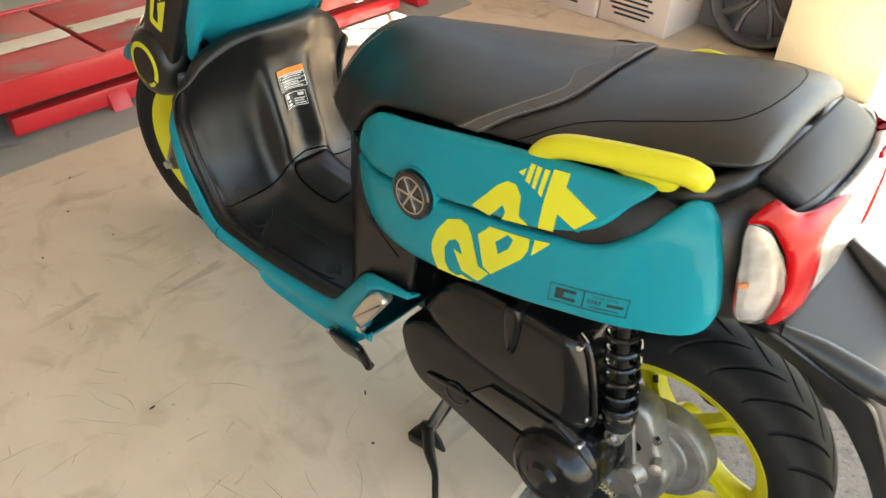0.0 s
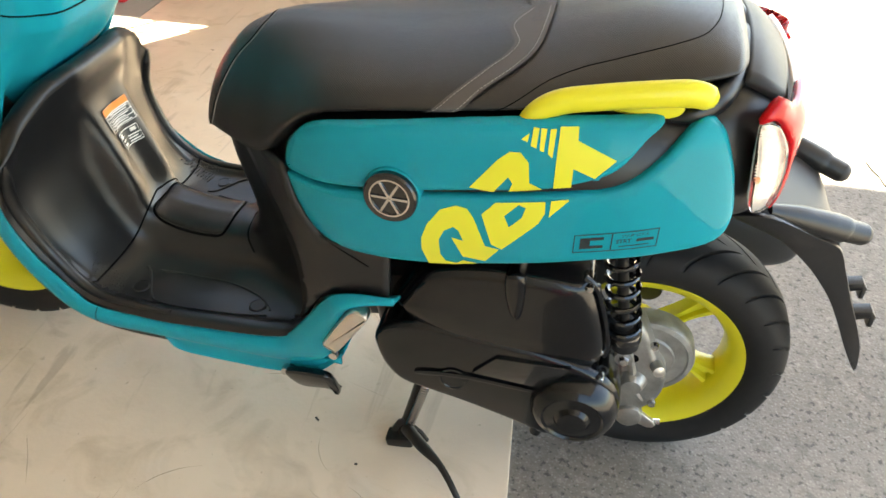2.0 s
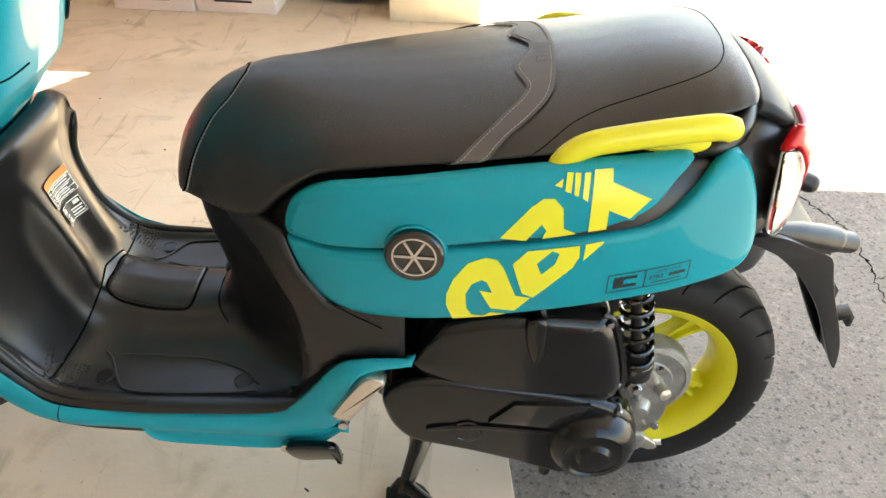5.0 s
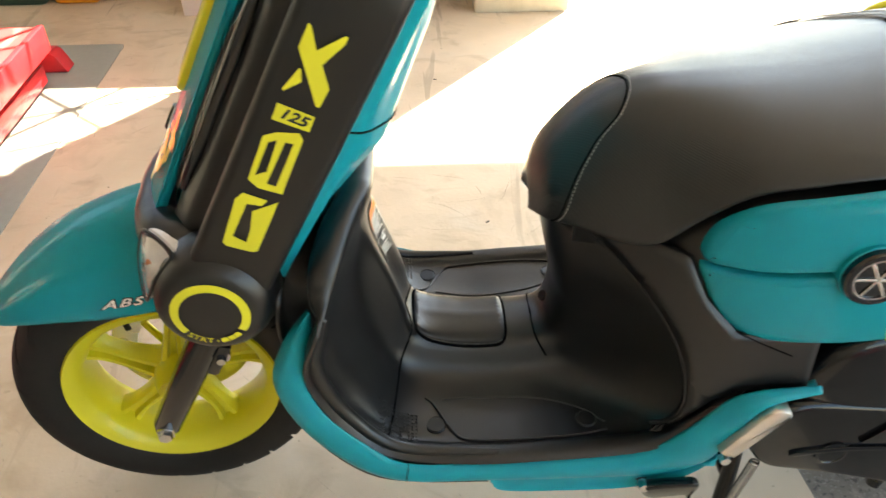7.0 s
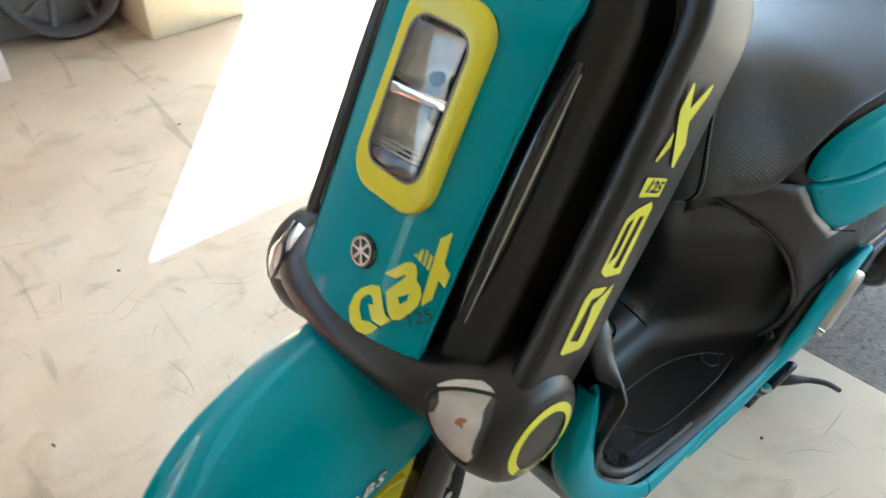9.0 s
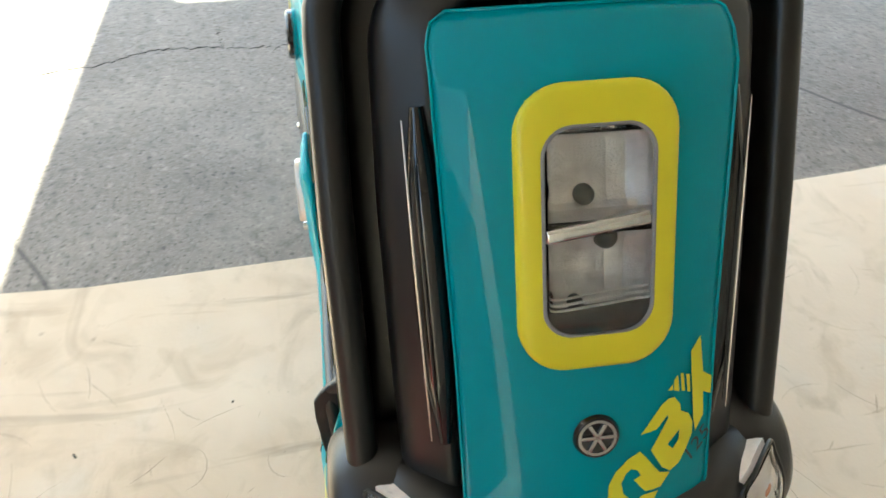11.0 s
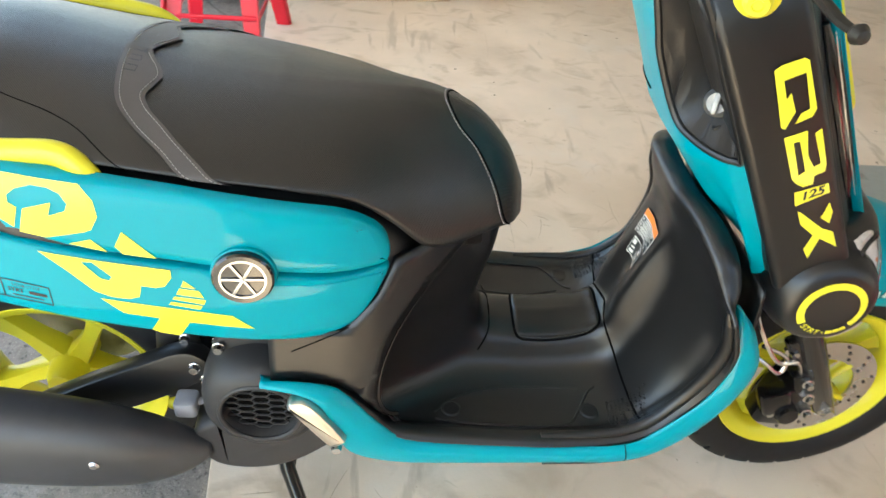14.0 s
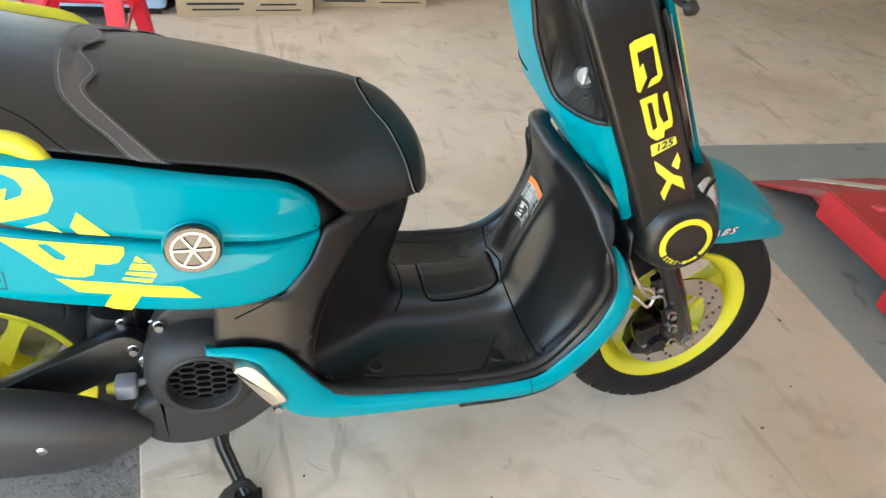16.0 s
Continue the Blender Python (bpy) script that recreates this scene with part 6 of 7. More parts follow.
for x, z in ((0.068, 0.325), (0.09, 0.20), (-0.018, 0.17), (0.0, 0.305), (0.055, 0.155)):
    part("bolt", lathe([(0.001, 0.007), (0.006, 0.007), (0.0075, 0.0)], (x, 0.121, z), (0, 1, 0), 10), STEEL, hubc)
part("brake_arm", prism(cr([(0.02, 0.15), (0.045, 0.152), (-0.005, 0.105), (-0.03, 0.10), (-0.03, 0.116)], 2, True), side, 0.11, 0.119, 0.002), BRUSHED, hubc)
spring_path = lambda n_, r_, p0, p1, seg: [tuple(A(p0) + (A(p1) - A(p0)) * (k / (n_ * seg)) + r_ * (A((1, 0, 0)) * math.cos(2 * math.pi * k / seg) + A((0, 1, 0)) * math.sin(2 * math.pi * k / seg))) for k in range(n_ * seg + 1)]
part("cable_spring", tube([(x, y, z) for x, y, z in [(0.07 - 0.085 * k / 120 + 0.0, 0.112 + 0.006 * math.sin(k * 0.628), 0.125 - 0.018 * k / 120 + 0.006 * math.cos(k * 0.628)) for k in range(121)]], 0.0016, 5), STEEL, hubc)
part("adjuster", tube([(-0.01, 0.112, 0.108), (-0.042, 0.112, 0.112)], 0.005, 8), STEEL, hubc)
sh0, sh1 = A((0.050, 0.158, 0.335)), A((0.085, 0.150, 0.535))
shock = part("shock_absorber", tube([sh0 + (sh1 - sh0) * t for t in (0, 0.25, 0.26, 1)], (0.014, 0.014, 0.008, 0.008), 16), STEELDARK, scooter, "rear shock absorber with black coil spring")
part("coil_spring", tube(spring_path(7, 0.0225, sh0 + (sh1 - sh0) * 0.14, sh1, 24), 0.0043, 8), GLOSS, shock, "glossy black coil spring")
part("spring_cup", lathe([(0.025, 0.0), (0.026, 0.012), (0.024, 0.016), (0.012, 0.018)], sh0 + (sh1 - sh0) * 0.06, sh1 - sh0, 28), GLOSS, shock)
part("spring_cup", lathe([(0.021, -0.03), (0.025, 0.0), (0.025, 0.010), (0.012, 0.012)], sh0 + (sh1 - sh0) * 0.13, sh1 - sh0, 28), RUBBER, shock)
part("shock_eye", merge(tube([sh0 + A((-0.002, -0.022, -0.02)), sh0 + A((-0.002, 0.014, -0.02))], 0.014, 16), tube([sh0, sh0 + A((-0.002, 0, -0.02))], 0.010, 10)), ALLOY, shock)
part("bolt", lathe([(0.001, 0.008), (0.007, 0.008), (0.009, 0.0)], sh0 + A((-0.002, 0.014, -0.02)), (0, 1, 0), 6), STEEL, shock)
part("shock_damper", tube([sh0 + (sh1 - sh0) * 0.35, sh1], 0.0085, 14), STEELDARK, shock)

# ---- right side: fan cover, exhaust, bracket ----
FC = A((0.376, 0, 0.335))
fan = part("fan_cover", lathe([(0.091, -0.10), (0.093, -0.150), (0.089, -0.185), (0.080, -0.207), (0.064, -0.217), (0.058, -0.218), (0.054, -0.212), (0.052, -0.185), (0.001, -0.183)], FC, (0, 1, 0), 56), FANGREY, scooter, "dark grey round fan cover with a mesh grille", sharp=40)
cells = []
for i in range(-4, 5):
    for j in range(-5, 6):
        cx, cz = i * 0.0225, j * 0.0135 + (0.00675 if i % 2 else 0)
        if cx * cx + cz * cz < 0.0475 ** 2:
            cells.append(tube([FC + A((cx + ax_ - 0.12 * az_, -0.202, cz + az_)) for ax_, az_ in ((0.0145, 0), (0.0075, 0.0064), (-0.0075, 0.0064), (-0.0145, 0), (-0.0075, -0.0064), (0.0075, -0.0064))], 0.0014, 5, closed=True))
# near-black disc behind the mesh: the recess's shade put in as colour
part("fan_recess_shade", lathe([(0.001, 0.0), (0.055, 0.0), (0.056, -0.002)], FC + A((0, -0.1935, 0)), (0, -1, 0), 40), SEAM_SHADE, fan)
part("fan_ring", tube([FC + A((0.0575 * math.cos(a), -0.2165, 0.0575 * math.sin(a))) for a in np.arange(48) * 2 * math.pi / 48], 0.0042, 8, closed=True), FANGREY, fan)
part("grille", merge(*cells), FANGREY, fan, "hexagonal grille mesh")
part("cover_skirt", prism(cr([(0.268, 0.268), (0.296, 0.292), (0.310, 0.305), (0.322, 0.290), (0.345, 0.273), (0.376, 0.267), (0.407, 0.273), (0.430, 0.290), (0.445, 0.312), (0.500, 0.318), (0.490, 0.268), (0.43, 0.210), (0.37, 0.184), (0.31, 0.186), (0.278, 0.212)], 4, True), side, -0.08, -0.203, 0.010, 3), FANGREY, fan)
part("cover_top", prism(cr([(0.31, 0.40), (0.34, 0.455), (0.39, 0.475), (0.43, 0.455), (0.46, 0.41), (0.44, 0.36)], 3, True), side, -0.06, -0.165, 0.008, 3), FANGREY, fan)
muff_rows = []
for x, zc, h, w, yc in ((0.292, 0.236, 0.012, 0.012, -0.200), (0.276, 0.239, 0.026, 0.020, -0.206), (0.244, 0.247, 0.045, 0.031, -0.213), (0.19, 0.259, 0.062, 0.043, -0.220), (0.10, 0.272, 0.074, 0.050, -0.222), (-0.05, 0.290, 0.078, 0.054, -0.222), (-0.18, 0.308, 0.074, 0.052, -0.220), (-0.24, 0.316, 0.064, 0.044, -0.218), (-0.262, 0.320, 0.040, 0.028, -0.216)):
    muff_rows.append([(x, yc + w * math.copysign(abs(math.cos(a)) ** 0.8, math.cos(a)), zc + h * math.copysign(abs(math.sin(a)) ** 0.8, math.sin(a))) for a in np.arange(24) * 2 * math.pi / 24])
muffler = part("muffler", sheet(fine(muff_rows, 4, 2, cv=True), cv=True, cap=True), MUFF, scooter, "matt dark grey exhaust muffler", sharp=60)
for x, z in ((0.148, 0.279), (-0.12, 0.318)):
    part("shield_bolt", lathe([(0.001, 0.004), (0.005, 0.004), (0.008, 0.001), (0.008, -0.006)], (x, -0.268, z), (0, -1, 0), 12), STEEL, muffler)
part("exhaust_pipe", tube(cr([(0.27, -0.20, 0.25), (0.31, -0.17, 0.215), (0.38, -0.12, 0.185), (0.47, -0.06, 0.19), (0.53, -0.02, 0.24)], 6), 0.015, 12), STEELDARK, muffler)
arm = part("swing_bracket", prism(cr([(0.285, 0.372), (0.292, 0.345), (0.27, 0.318), (0.17, 0.262), (0.06, 0.216), (0.0, 0.18), (-0.03, 0.205), (0.0, 0.250), (0.08, 0.298), (0.17, 0.345), (0.25, 0.383)], 4, True), side, -0.118, -0.150, 0.006), SATIN, scooter, "black cast swing arm carrying the muffler")
for x, y, z in ((0.272, -0.152, 0.358), (0.255, -0.120, 0.385), (0.285, -0.150, 0.330), (0.30, -0.115, 0.375), (0.318, -0.17, 0.42)):
    part("bolt", lathe([(0.001, 0.008), (0.0065, 0.008), (0.0085, 0.001), (0.010, 0.0)], (x, y, z), (0, -1, 0), 8), STEEL, arm)
part("link", block((0.025, 0.03, 0.10), pose(0.272, -0.11, 0.405, 0, 12, 0), 0.008), CASE, arm)
pedal = part("swing_stop", merge(block((0.034, 0.035, 0.03), pose(0.255, -0.165, 0.293, 0, 0, 0), 0.007), tube([(0.262, -0.165, 0.292), (0.305, -0.15, 0.300)], 0.006, 8)), GREYMET, scooter, "grey cast lever by the exhaust")
part("yellow_tip", lathe([(0.001, 0.008), (0.008, 0.006), (0.011, -0.004), (0.011, -0.02)], (0.228, -0.15, 0.275), (-1, 0, 0), 16), YELLOW, pedal)

# ---- kick pad and centre stand ----
PADDLE = cr([(0.584, 0.230), (0.566, 0.242), (0.530, 0.245), (0.507, 0.241), (0.500, 0.218), (0.499, 0.176), (0.504, 0.172), (0.513, 0.190), (0.535, 0.187), (0.558, 0.183), (0.575, 0.197)], 3, True)
kick = part("stand_lever", prism(PADDLE, lambda u, v, w: (u, w + 0.35 * (v - 0.21), v), 0.222, 0.240, 0.007, 3), CASE, scooter, "black side stand foot folded under the floor")
part("lever_arm", tube(cr([(0.575, 0.225, 0.222), (0.60, 0.20, 0.228), (0.62, 0.17, 0.228)], 4), 0.007, 10), CASE, kick)
part("lever_bolt", lathe([(0.001, 0.010), (0.006, 0.010), (0.008, 0.002), (0.008, -0.004)], (0.582, 0.236, 0.230), (0, 1, 0.3), 12), STEEL, kick)
stand = part("centre_stand", merge(*[tube([(0.372, 0.10 * s, 0.165), (0.388, 0.135 * s, 0.09), (0.408 if s > 0 else 0.424, 0.168 if s > 0 else -0.192, 0.018)], (0.012, 0.013, 0.012), 12) for s in (1, -1)], tube([(0.372, 0.12, 0.165), (0.372, -0.12, 0.165)], 0.014, 12), tube([(0.39, 0.137, 0.085), (0.39, -0.137, 0.085)], 0.010, 10)), CASE, scooter, "black tubular centre stand on the floor")
for s in (1, -1):
    part("stand_foot", block((0.05, 0.030, 0.022), pose(0.412 if s > 0 else 0.428, 0.172 if s > 0 else -0.196, 0.011, 0, 10, 0), 0.004), STEELDARK, stand)
    part("foot_web", prism(cr([(0.418, 0.05), (0.43, 0.004), (0.36, 0.006), (0.395, 0.05)], 2, True), lambda u, v, w: (u + (0.0 if s > 0 else 0.015), w, v), 0.160 if s > 0 else -0.184, 0.168 if s > 0 else -0.192, 0.002), STEELDARK, stand)
part("stand_spring", tube([(0.365 + 0.030 * k / 200 + 0.007 * math.cos(k * 0.6), 0.152 + 0.015 * k / 200 + 0.007 * math.sin(k * 0.6), 0.150 - 0.105 * k / 200) for k in range(201)], 0.0016, 5), STEEL, stand, "bright coil spring")
part("stand_tang", tube(cr([(0.40, 0.17, 0.04), (0.36, 0.21, 0.05), (0.325, 0.235, 0.045), (0.30, 0.262, 0.040), (0.278, 0.285, 0.022)], 5), (0.012, 0.011, 0.0065, 0.006, 0.0055), 10), STEELDARK, stand)
# front wall of the wheel well, behind the fork
part("inner_shield", sheet(fine([[(x, y, z) for y in (-0.18, -0.09, 0, 0.09, 0.18)] for x, z in ((1.06, 0.56), (1.065, 0.50), (1.05, 0.42), (1.02, 0.34), (0.985, 0.27))], 3, 2)), PLASTIC, scooter, "black inner shield behind the front wheel", solid=0.006)

# ================= the place =================
ground = part("ground", ([(-400, -400, -0.035), (400, -400, -0.035), (400, 400, -0.035), (-400, 400, -0.035)], [(0, 1, 2, 3)]), ASPHALT)
tagged(ground, "worn grey asphalt forecourt", "ground", kind="structure")
slab = part("floor", prism([(0.24, -2.62), (6.0, -2.62), (6.0, 3.6), (-0.17, 3.6), (0.01, 1.94), (0.122, 1.09), (0.215, 0.06), (0.252, -0.28), (0.283, -0.76), (0.262, -1.5)], lambda u, v, w: (u, v, w), -0.2, 0.0, 0.006), CONCRETE)
tagged(slab, "beige smooth concrete workshop floor with scuffs", "floor", kind="structure")
grey = part("floor_paint", prism(rrect(3.9, 2.95, 0.02, 2), lambda u, v, w: (u + 3.88, v - 0.385, w), 0.0005, 0.004, 0.001), FLOORGREY)
tagged(grey, "grey painted bay on the workshop floor", "floor", kind="structure")

# open roof on a beam and a corner pillar; high barred opening
roof = part("ceiling", block((8.6, 5.75, 0.12), pose(1.8, 0.295, 2.98)), CEIL)
tagged(roof, "pale ceiling over workshop and forecourt", "ceiling", kind="structure")
beam = part("beam", block((8.6, 0.14, 0.30), pose(1.8, -2.51, 2.84), 0.01), PLASTER)
tagged(beam, "pale concrete beam along the open side", "beam", kind="structure")
pillar = part("pillar", prism(rrect(0.38, 0.42, 0.012, 2), lambda u, v, w: (u + 0.425, v - 2.295, w), 0.0, 2.69, 0.004), CREAM)
tagged(pillar, "cream painted corner pillar with dirty foot", "pillar", kind="structure")
low_wall = part("wall_side", block((5.44, 0.12, 1.70), pose(3.285, -2.56, 0.85), 0.01), PLASTER)
tagged(low_wall, "unseen plain side wall added to hold back light below a barred opening", "wall", kind="structure")
post = part("wall_post", block((0.30, 0.12, 1.0), pose(0.585, -2.56, 2.195), 0.01), PLASTER)
tagged(post, "plastered post beside the barred opening", "wall", kind="structure")
far = part("wall_back", block((0.12, 5.7, 2.9), pose(6.0, 0.24, 1.45), 0.01), PLASTER)
tagged(far, "pale plastered back wall", "wall", kind="structure")
# added wall, never in view: its length and height tune the light from +y
other = part("wall_unseen_side", block((6.2, 0.12, 2.95), pose(2.8, 3.10, 1.44), 0.01), PLASTER)
tagged(other, "unseen plain side wall added to hold back light", "wall", kind="structure")
gate = thing("window_grille", (1.9, -2.5, 1.7), "dark steel scissor grille in a high opening", "grille", kind="structure")
for x in np.arange(0.78, 3.4, 0.26):
    part("bar", tube([(x, -2.5, 1.70), (x, -2.5, 2.69)], 0.011, 6), STEELDARK, gate)
for x in np.arange(0.26, 3.4, 0.52):
    for s in (1, -1):
        for k in range(2):
            z0 = 1.72 + 0.5 * k
            p0, p1 = (max(x, 0.74), -2.5, z0 if s > 0 else z0 + 0.45), (min(x + 0.52, 3.4), -2.5, z0 + 0.45 if s > 0 else z0)
            if x >= 0.74:
                part("bar", tube([p0, p1], 0.010, 6), STEELDARK, gate)

# ---- motorcycle lift ----
lift = thing("motorcycle_lift", (2.35, -0.5, 0.004), "worn red motorcycle lift table with a cream stripe, lowered", "lift table")
for y0, y1 in ((-1.55, -0.172), (-0.158, 0.46)):
    deck = part("deck", block((0.56, y1 - y0, 0.05), pose(2.345, (y0 + y1) / 2, 0.175), 0.006), LIFTRED, lift, "worn red deck plate")
    part("stripe", block((0.085, y1 - y0 - 0.01, 0.004), pose(2.32, (y0 + y1) / 2, 0.2035), 0.0015), LIFTWHITE, deck, "worn cream stripe")
for x in (2.062, 2.628):
    part("side_rail", block((0.022, 2.01, 0.085), pose(x, -0.545, 0.165), 0.006), REDPAINT, lift)
    part("base_rail", block((0.05, 1.7, 0.06), pose(x + (0.05 if x < 2.3 else -0.05), -0.68, 0.05), 0.006), REDPAINT, lift)
for y in (-1.66, -0.17):
    part("foot", prism([(2.06, 0.006), (2.75, 0.006), (2.75, 0.075), (2.10, 0.075), (2.085, 0.062)], lambda u, v, w: (u, w, v), y - 0.035, y + 0.035, 0.004), REDPAINT, lift)
part("ramp", prism([(0.46, 0.196), (0.82, 0.016), (0.82, 0.008), (0.46, 0.17)], lambda u, v, w: (w, u, v), 2.10, 2.60, 0.002), LIFTRED, lift, "red ramp plate")
part("stripe", prism([(0.47, 0.197), (0.81, 0.0255), (0.81, 0.0215), (0.47, 0.193)], lambda u, v, w: (w, u, v), 2.28, 2.365, 0.001), LIFTWHITE, lift)
part("ramp_guard", prism([(0.30, 0.12), (0.36, 0.21), (0.60, 0.13), (0.62, 0.10), (0.40, 0.06)], lambda u, v, w: (w, u, v), 2.15, 2.19, 0.004), REDPAINT, lift)
part("clamp", merge(block((0.16, 0.10, 0.10), pose(2.30, -1.60, 0.23, 0, 0, 20), 0.02), block((0.05, 0.16, 0.16), pose(2.25, -1.5, 0.24, 25, 0, 10), 0.02)), REDPAINT, lift, "red wheel clamp")

# ---- cartons by the side wall ----
def carton(x0, x1, y0, y1, h, material, label, turn=0.0, group="cartons"):
    w, d = x1 - x0, y1 - y0
    at = Matrix.Translation(((x0 + x1) / 2, (y0 + y1) / 2, 0)) @ Matrix.Rotation(radians(turn), 4, "Z")
    c_ = thing("carton", (0, 0, 0), label, "box", group)
    c_.matrix_basis = at
    body_ = part("body", xf(block((w, d, h - 0.012), pose(0, 0, (h - 0.012) / 2), 0.005), at), material, c_)
    for s in (1, -1):
        part("flap", xf(block((w - 0.004, d / 2 - 0.002, 0.006), pose(0, s * d / 4, h - 0.0085), 0.002), at), material, c_)
    part("tape", xf(block((0.05, d + 0.002, 0.002), pose(0, 0, h - 0.0035), 0.0006), at), material, c_)
    return c_, body_, at


def front_print(host, at, w, d, s, rows_, material=INK):
    """Bars of unreadable print on the face at s * d / 2: u from the middle, height, length, thickness."""
    geos = [xf(block((l, 0.0016, t), pose(u, s * (d / 2 + 0.0006), z), 0.0004), at) for u, z, l, t in rows_]
    part("print", merge(*geos), material, host)


def face_words(text, size, u, z, at, d, s, material, host):
    m = A(at)
    words(text, size, lambda a, b: m[:3, :3] @ A((u - a if s > 0 else u + a, s * (d / 2 + 0.0016), z + b)) + m[:3, 3], material, host)


for k, (x0, x1, tn) in enumerate(((1.425, 1.765, -2), (1.078, 1.415, -3))):
    c_, b_, at = carton(x0, x1, -2.45, -2.115, 0.44, CARTONW, "white printed parts carton standing on the floor", tn)
    w, d = x1 - x0, 0.335
    front_print(b_, at, w, d, 1, [(0.01, 0.275, 0.17, 0.045)], REDPAINT)
    front_print(b_, at, w, d, 1, [(0.01, 0.225, 0.16, 0.026)], INK)
    face_words("GENUINE", 0.024, 0.01, 0.225, at, d + 0.002, 1, WHITE, b_)
    face_words("Parts & Accessories", 0.018, 0.01, 0.198, at, d, 1, INK, b_)
    front_print(b_, at, w, d, 1, [(0.01, 0.160 - 0.022 * j, 0.22 - 0.03 * (j % 3), 0.010) for j in range(6)], INK)
    at2 = at @ Matrix.Rotation(radians(-90), 4, "Z")
    front_print(b_, at2, d, w, -1, [(0.0, 0.24, 0.06, 0.02), (0.0, 0.15, 0.05, 0.03)], REDPAINT) if k == 1 else None
    carton(x0 + 0.01, x1 - 0.01, -2.44, -2.13, 0.40, CARTONW, "white parts carton stacked on another")[0].location.z = 0.44

# ---- spare wheel leaning by the pillar ----
spare = thing("spare_wheel", (0.79, -2.35, 0), "dark blue-grey alloy motorcycle wheel leaning on the wall", "wheel")
LEAN = Matrix.Translation((0.79, -2.31, 0.0)) @ Matrix.Rotation(radians(14), 4, "X") @ Matrix.Translation((0, 0, 0.228))
part("rim", xf(lathe([(0.226, 0.045), (0.228, 0.05), (0.218, 0.054), (0.196, 0.036), (0.186, 0.0), (0.196, -0.036), (0.218, -0.054), (0.228, -0.05), (0.226, -0.045), (0.214, -0.03), (0.210, 0.0), (0.214, 0.03)], (0, 0, 0), (0, 1, 0), 64, close=True), LEAN), WHEELGREY, spare)
part("hub", xf(lathe([(0.001, 0.05), (0.018, 0.05), (0.02, 0.04), (0.035, 0.035), (0.038, -0.035), (0.001, -0.04)], (0, 0, 0), (0, 1, 0), 32), LEAN), WHEELGREY, spare)
for k in range(5):
    for s in (1, -1):
        a0, a1 = radians(90 + 72 * k + 8 * s), radians(90 + 72 * k + 15 * s)
        part("spoke", xf(tube([(0.03 * math.cos(a0), 0.02, 0.03 * math.sin(a0)), (0.12 * math.cos(a0), 0.022, 0.12 * math.sin(a0)), (0.207 * math.cos(a1), 0.01, 0.207 * math.sin(a1))], (0.015, 0.012, 0.016), 8), LEAN), WHEELGREY, spare)
panelb = part("board", block((0.62, 0.02, 0.7), pose(0.93, -2.44, 0.35, 4, 0, 0), 0.004), GREYMET)
tagged(panelb, "dark grey board leaning behind the spare wheel", "board")

# ---- bins by the side wall ----
for nm, x, y, m_, r_, h_, lb in (("crate", 2.46, -2.36, GREENBIN, 0.11, 0.30, "dark green plastic crate on the floor"), ("jerrycan", 2.24, -2.36, ORANGEBIN, 0.10, 0.32, "orange plastic jerrycan on the floor"), ("crate", 2.70, -2.36, GREENBIN, 0.10, 0.30, "dark plastic crate on the floor")):
    t_ = thing(nm, (x, y, 0), lb, "container")
    part("body", prism(rrect(2 * r_, 2 * r_ * 0.9, 0.03, 4), lambda u, v, w: (x + u * (0.92 + 0.25 * w), y + v * (0.92 + 0.25 * w), w), 0.0, h_, 0.012), m_, t_)
    part("rim" if nm == "crate" else "cap", tube([(x + u, y + v, h_ - 0.01) for u, v in rrect(2.05 * r_, 1.85 * r_, 0.03, 4)], 0.008, 8, closed=True) if nm == "crate" else lathe([(0.001, 0.03), (0.022, 0.03), (0.024, -0.01)], (x + 0.04, y, h_), (0, 0, 1), 20), m_, t_)

# ---- far side: cartons, red stool, blue bin, bag ----
for x0, x1, y0, y1, h, m_, tn, lb in ((0.150, 0.735, 2.31, 2.70, 0.34, CARTON, 6, "brown cardboard carton with small print on the floor"), (0.755, 1.30, 2.47, 2.85, 0.32, CARTON, 4, "pale cardboard carton with printed lines on the floor"), (0.20, 0.70, 2.34, 2.68, 0.30, CARTON, 4, "brown cardboard carton stacked on another")):
    c_, b_, at = carton(x0, x1, y0, y1, h, m_, lb, tn, "cartons by the far wall")
    if "stacked" in lb:
        c_.location.z = 0.34
    w, d = x1 - x0, y1 - y0
    front_print(b_, at, w, d, -1, [(-0.13, 0.055, 0.24, 0.010), (-0.13, 0.03, 0.20, 0.008), (0.14, 0.05, 0.16, 0.008), (0.14, 0.025, 0.20, 0.006)])
stool = thing("stool", (-0.10, 1.83, 0), "red plastic stool on the floor", "stool")
SZ = 0.44
part("seat", xf(prism(rrect(0.29, 0.29, 0.06, 5), lambda u, v, w: (u, v, w), SZ - 0.03, SZ, 0.012), pose(-0.10, 1.83, 0, 0, 0, 8)), REDPLAST, stool)
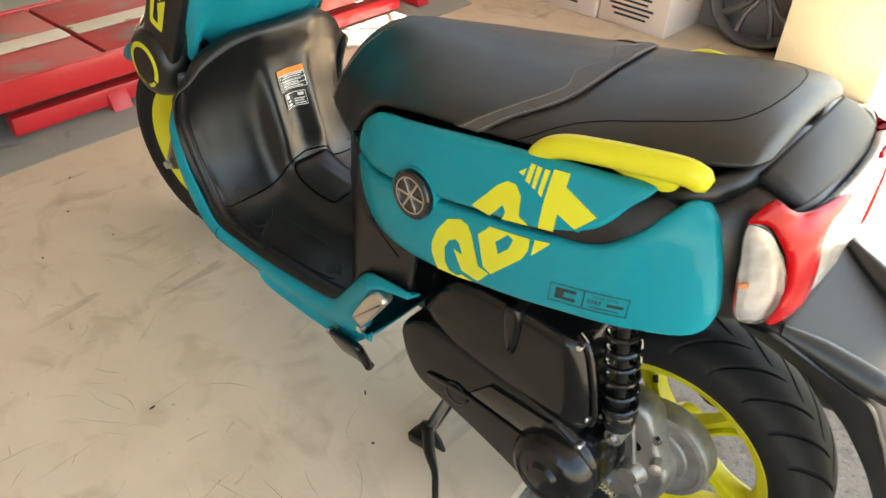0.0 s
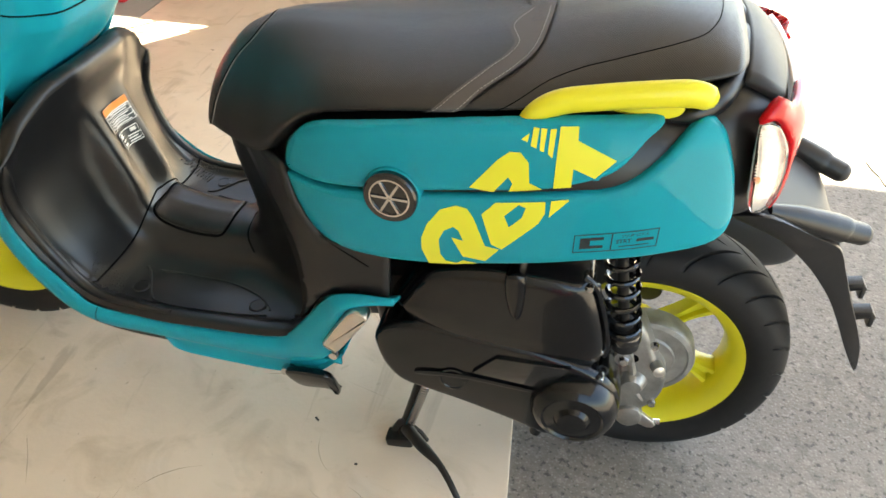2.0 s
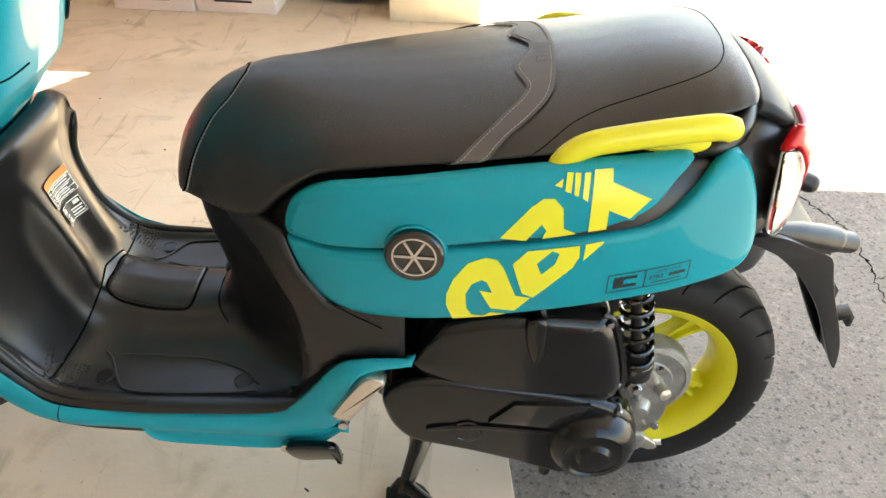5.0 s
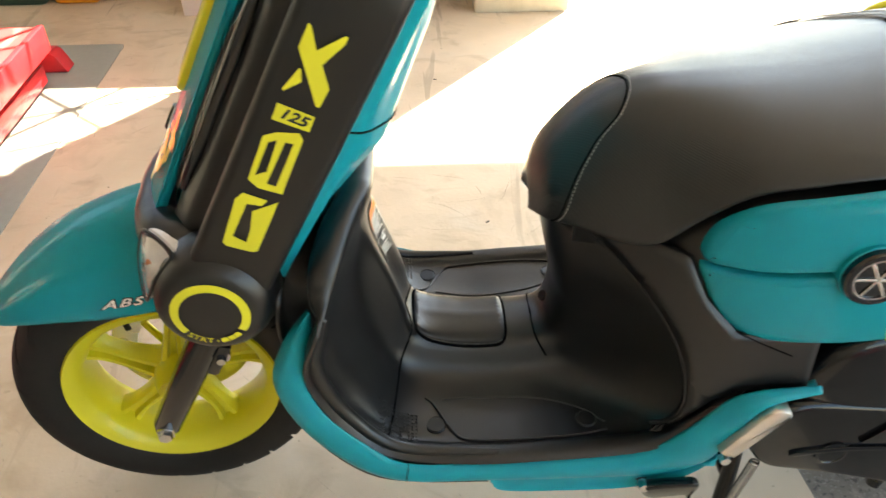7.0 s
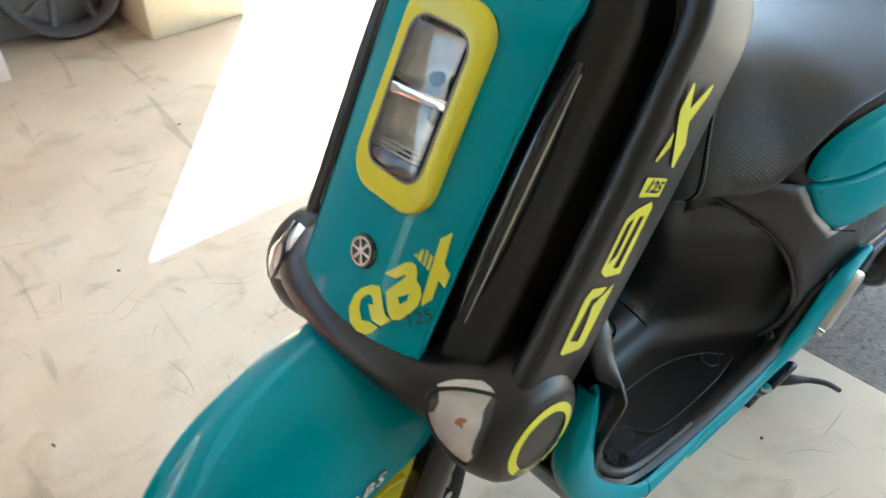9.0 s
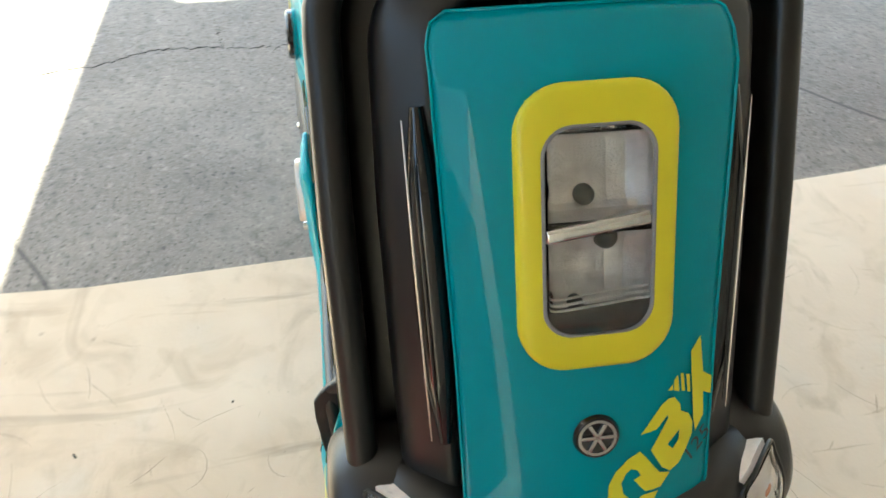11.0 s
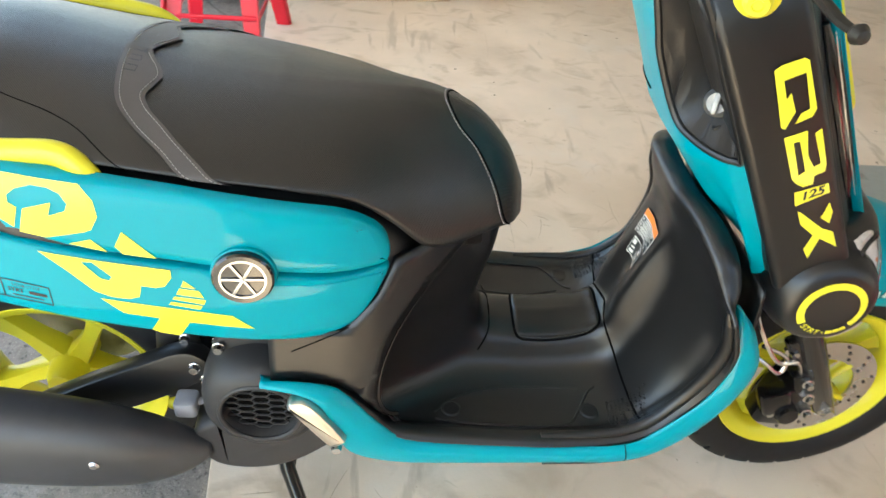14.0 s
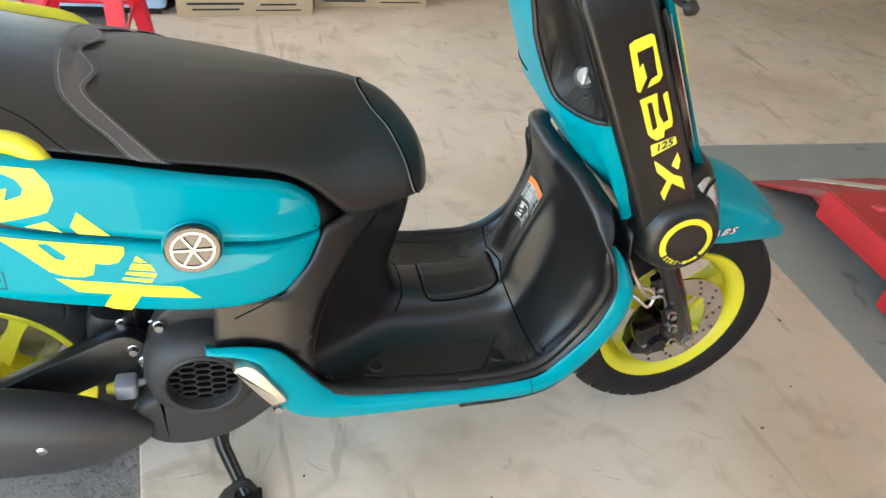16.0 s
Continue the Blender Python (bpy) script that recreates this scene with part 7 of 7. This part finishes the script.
for sx in (1, -1):
    for sy in (1, -1):
        top_, bot_ = A((-0.10 + 0.115 * sx, 1.83 + 0.115 * sy, SZ - 0.02)), A((-0.095 + 0.175 * sx - (0.05 if sx > sy else 0.0), 1.80 + 0.20 * sy + (0.02 if sx > sy else 0.0), 0.003 if sx > 0 and sy > 0 else -0.034))
        legrows = []
        for t in np.linspace(0, 1, 6):
            c_ = top_ + (bot_ - top_) * t
            hw = 0.036 - 0.009 * t
            legrows.append([c_ + A(p) * hw for p in ((-sx, -sy * 0.2, 0), (sx * 0.7, -sy * 0.2, 0), (sx, 0.2 * sy, 0), (sx, sy, 0), (sx * 0.72, sy * 1.0, 0), (sx * 0.66, sy * 0.15, 0), (-sx, sy * 0.1, 0))])
        part("leg", sheet(legrows, cv=True, cap=True), REDPLAST, stool)
part("brace", tube([(-0.10 + a * 0.15, 1.815 + b * 0.165, 0.16) for a, b in ((1, 1), (-1, 1), (-1, -1), (1, -1))], 0.009, 8, closed=True), REDPLAST, stool)
blue = thing("storage_bin", (-0.06, 2.42, 0), "pale blue plastic bin behind the stool", "bin")
part("body", prism(rrect(0.46, 0.34, 0.03, 4), lambda u, v, w: (-0.10 + u, 2.45 + v, w), 0.03, 0.50, 0.01), BLUEBIN, blue)
part("base", block((0.42, 0.30, 0.05), pose(-0.10, 2.45, 0.025), 0.008), GLOSS, blue)
greybox = thing("cabinet", (-0.60, 2.45, -0.035), "grey metal cabinet beside the bin", "cabinet")
part("body", block((0.45, 0.40, 0.60), pose(-0.62, 2.50, 0.265), 0.008), TIN, greybox)
part("handle", tube([(-0.70, 2.293, 0.45), (-0.70, 2.283, 0.46), (-0.56, 2.283, 0.46), (-0.56, 2.293, 0.45)], 0.006, 8), GREYMET, greybox)
bag = part("bag", sheet(fine([[(0.10 + r_ * math.cos(a) * 0.9, 2.42 + r_ * math.sin(a), z) for a in np.arange(14) * 2 * math.pi / 14 for r_ in [rr_ * (1 + 0.16 * math.sin(3 * a + z * 30) + 0.08 * math.sin(7 * a))]] for z, rr_ in ((0.002, 0.07), (0.03, 0.095), (0.08, 0.085), (0.13, 0.05), (0.15, 0.012))], 3, 2, cv=True), cv=True, cap=True), BAG)
tagged(bag, "crumpled black plastic bag on the floor", "bag")

# loose specks of dirt on the floor
rng = np.random.RandomState(5)
geos = []
for _ in range(60):
    x, y = rng.uniform(0.4, 2.6), rng.uniform(-2.0, 2.1)
    if 1.9 < x and -1.9 < y < 1.1:
        continue
    s_ = rng.uniform(0.0015, 0.0045)
    a = rng.uniform(0, 6.3)
    geos.append(block((s_ * rng.uniform(1, 3.2), s_, 0.0015), pose(x, y, 0.0009, 0, 0, math.degrees(a)), 0.0005))
dirt = part("floor_dirt", merge(*geos), STEELDARK)
tagged(dirt, "scattered dark grit on the concrete floor", "dirt", kind="stuff")


# scuffs and scratches on the slab: thin tapered strokes
def stroke(x, y, way, length, width, bend, z):
    n = 7
    pts, a = [], way
    for k in range(n):
        pts.append((x, y, a))
        x, y = x + math.cos(a) * length / (n - 1), y + math.sin(a) * length / (n - 1)
        a += bend / (n - 1) + rng.uniform(-0.12, 0.12)
    V = []
    for k, (px, py, a) in enumerate(pts):
        h = 0.5 * width * math.sin(math.pi * (k + 0.15) / (n - 0.7)) * rng.uniform(0.6, 1.2)
        V += [(px - math.sin(a) * h, py + math.cos(a) * h, z), (px + math.sin(a) * h, py - math.cos(a) * h, z)]
    return A(V), [(2 * k, 2 * k + 1, 2 * k + 3, 2 * k + 2) for k in range(n - 1)]


for nm, mt, count, wd, ln, z in (("floor_scuffs", SCUFF, 80, (0.0008, 0.003), (0.02, 0.14), 0.0006), ("floor_scratches", SCUFFDARK, 150, (0.0005, 0.0015), (0.015, 0.16), 0.0009)):
    geos = []
    while len(geos) < count:
        cx, cy, way = rng.uniform(0.4, 2.4), rng.uniform(-1.6, 1.5), rng.uniform(0, 6.3)
        if mt is SCUFFDARK and rng.uniform() < 0.7:
            cx, cy = rng.uniform(0.4, 1.5), rng.choice((-1, 1)) * rng.uniform(0.3, 1.0)
        for _ in range(rng.randint(1, 6)):
            x, y = cx + rng.normal(0, 0.10), cy + rng.normal(0, 0.10)
            if x < 0.34 or (x > 1.88 and y < 1.15):
                continue
            geos.append(stroke(x, y, way + rng.normal(0, 0.5), rng.uniform(*ln), rng.uniform(*wd), rng.normal(0, 0.7), z))
    ob = part(nm, merge(*geos), mt)
    tagged(ob, "dark scuffs and scratches on the beige concrete floor", "scuffs", kind="stuff")

# cracks in the asphalt
for pts in ([(-0.66, -1.10), (-0.702, -0.898), (-0.742, -0.824), (-0.764, -0.754), (-0.768, -0.611), (-0.744, -0.46), (-0.737, -0.345), (-0.75, -0.22), (-0.80, 0.1)], [(-1.6, -0.9), (-0.954, -0.595), (-0.764, -0.55)]):
    path = cr(pts, 10)
    path = path + rng.normal(0, 0.006, path.shape)
    V = []
    for k, (x, y) in enumerate(path):
        h = rng.uniform(0.0012, 0.0035)
        V += [(x - h, y - h * 0.4, -0.0344), (x + h, y + h * 0.4, -0.0344)]
    ob = part("crack", (A(V), [(2 * k, 2 * k + 1, 2 * k + 3, 2 * k + 2) for k in range(len(path) - 1)]), SEAM_SHADE)
    tagged(ob, "dark crack in the worn asphalt", "crack", kind="structure")
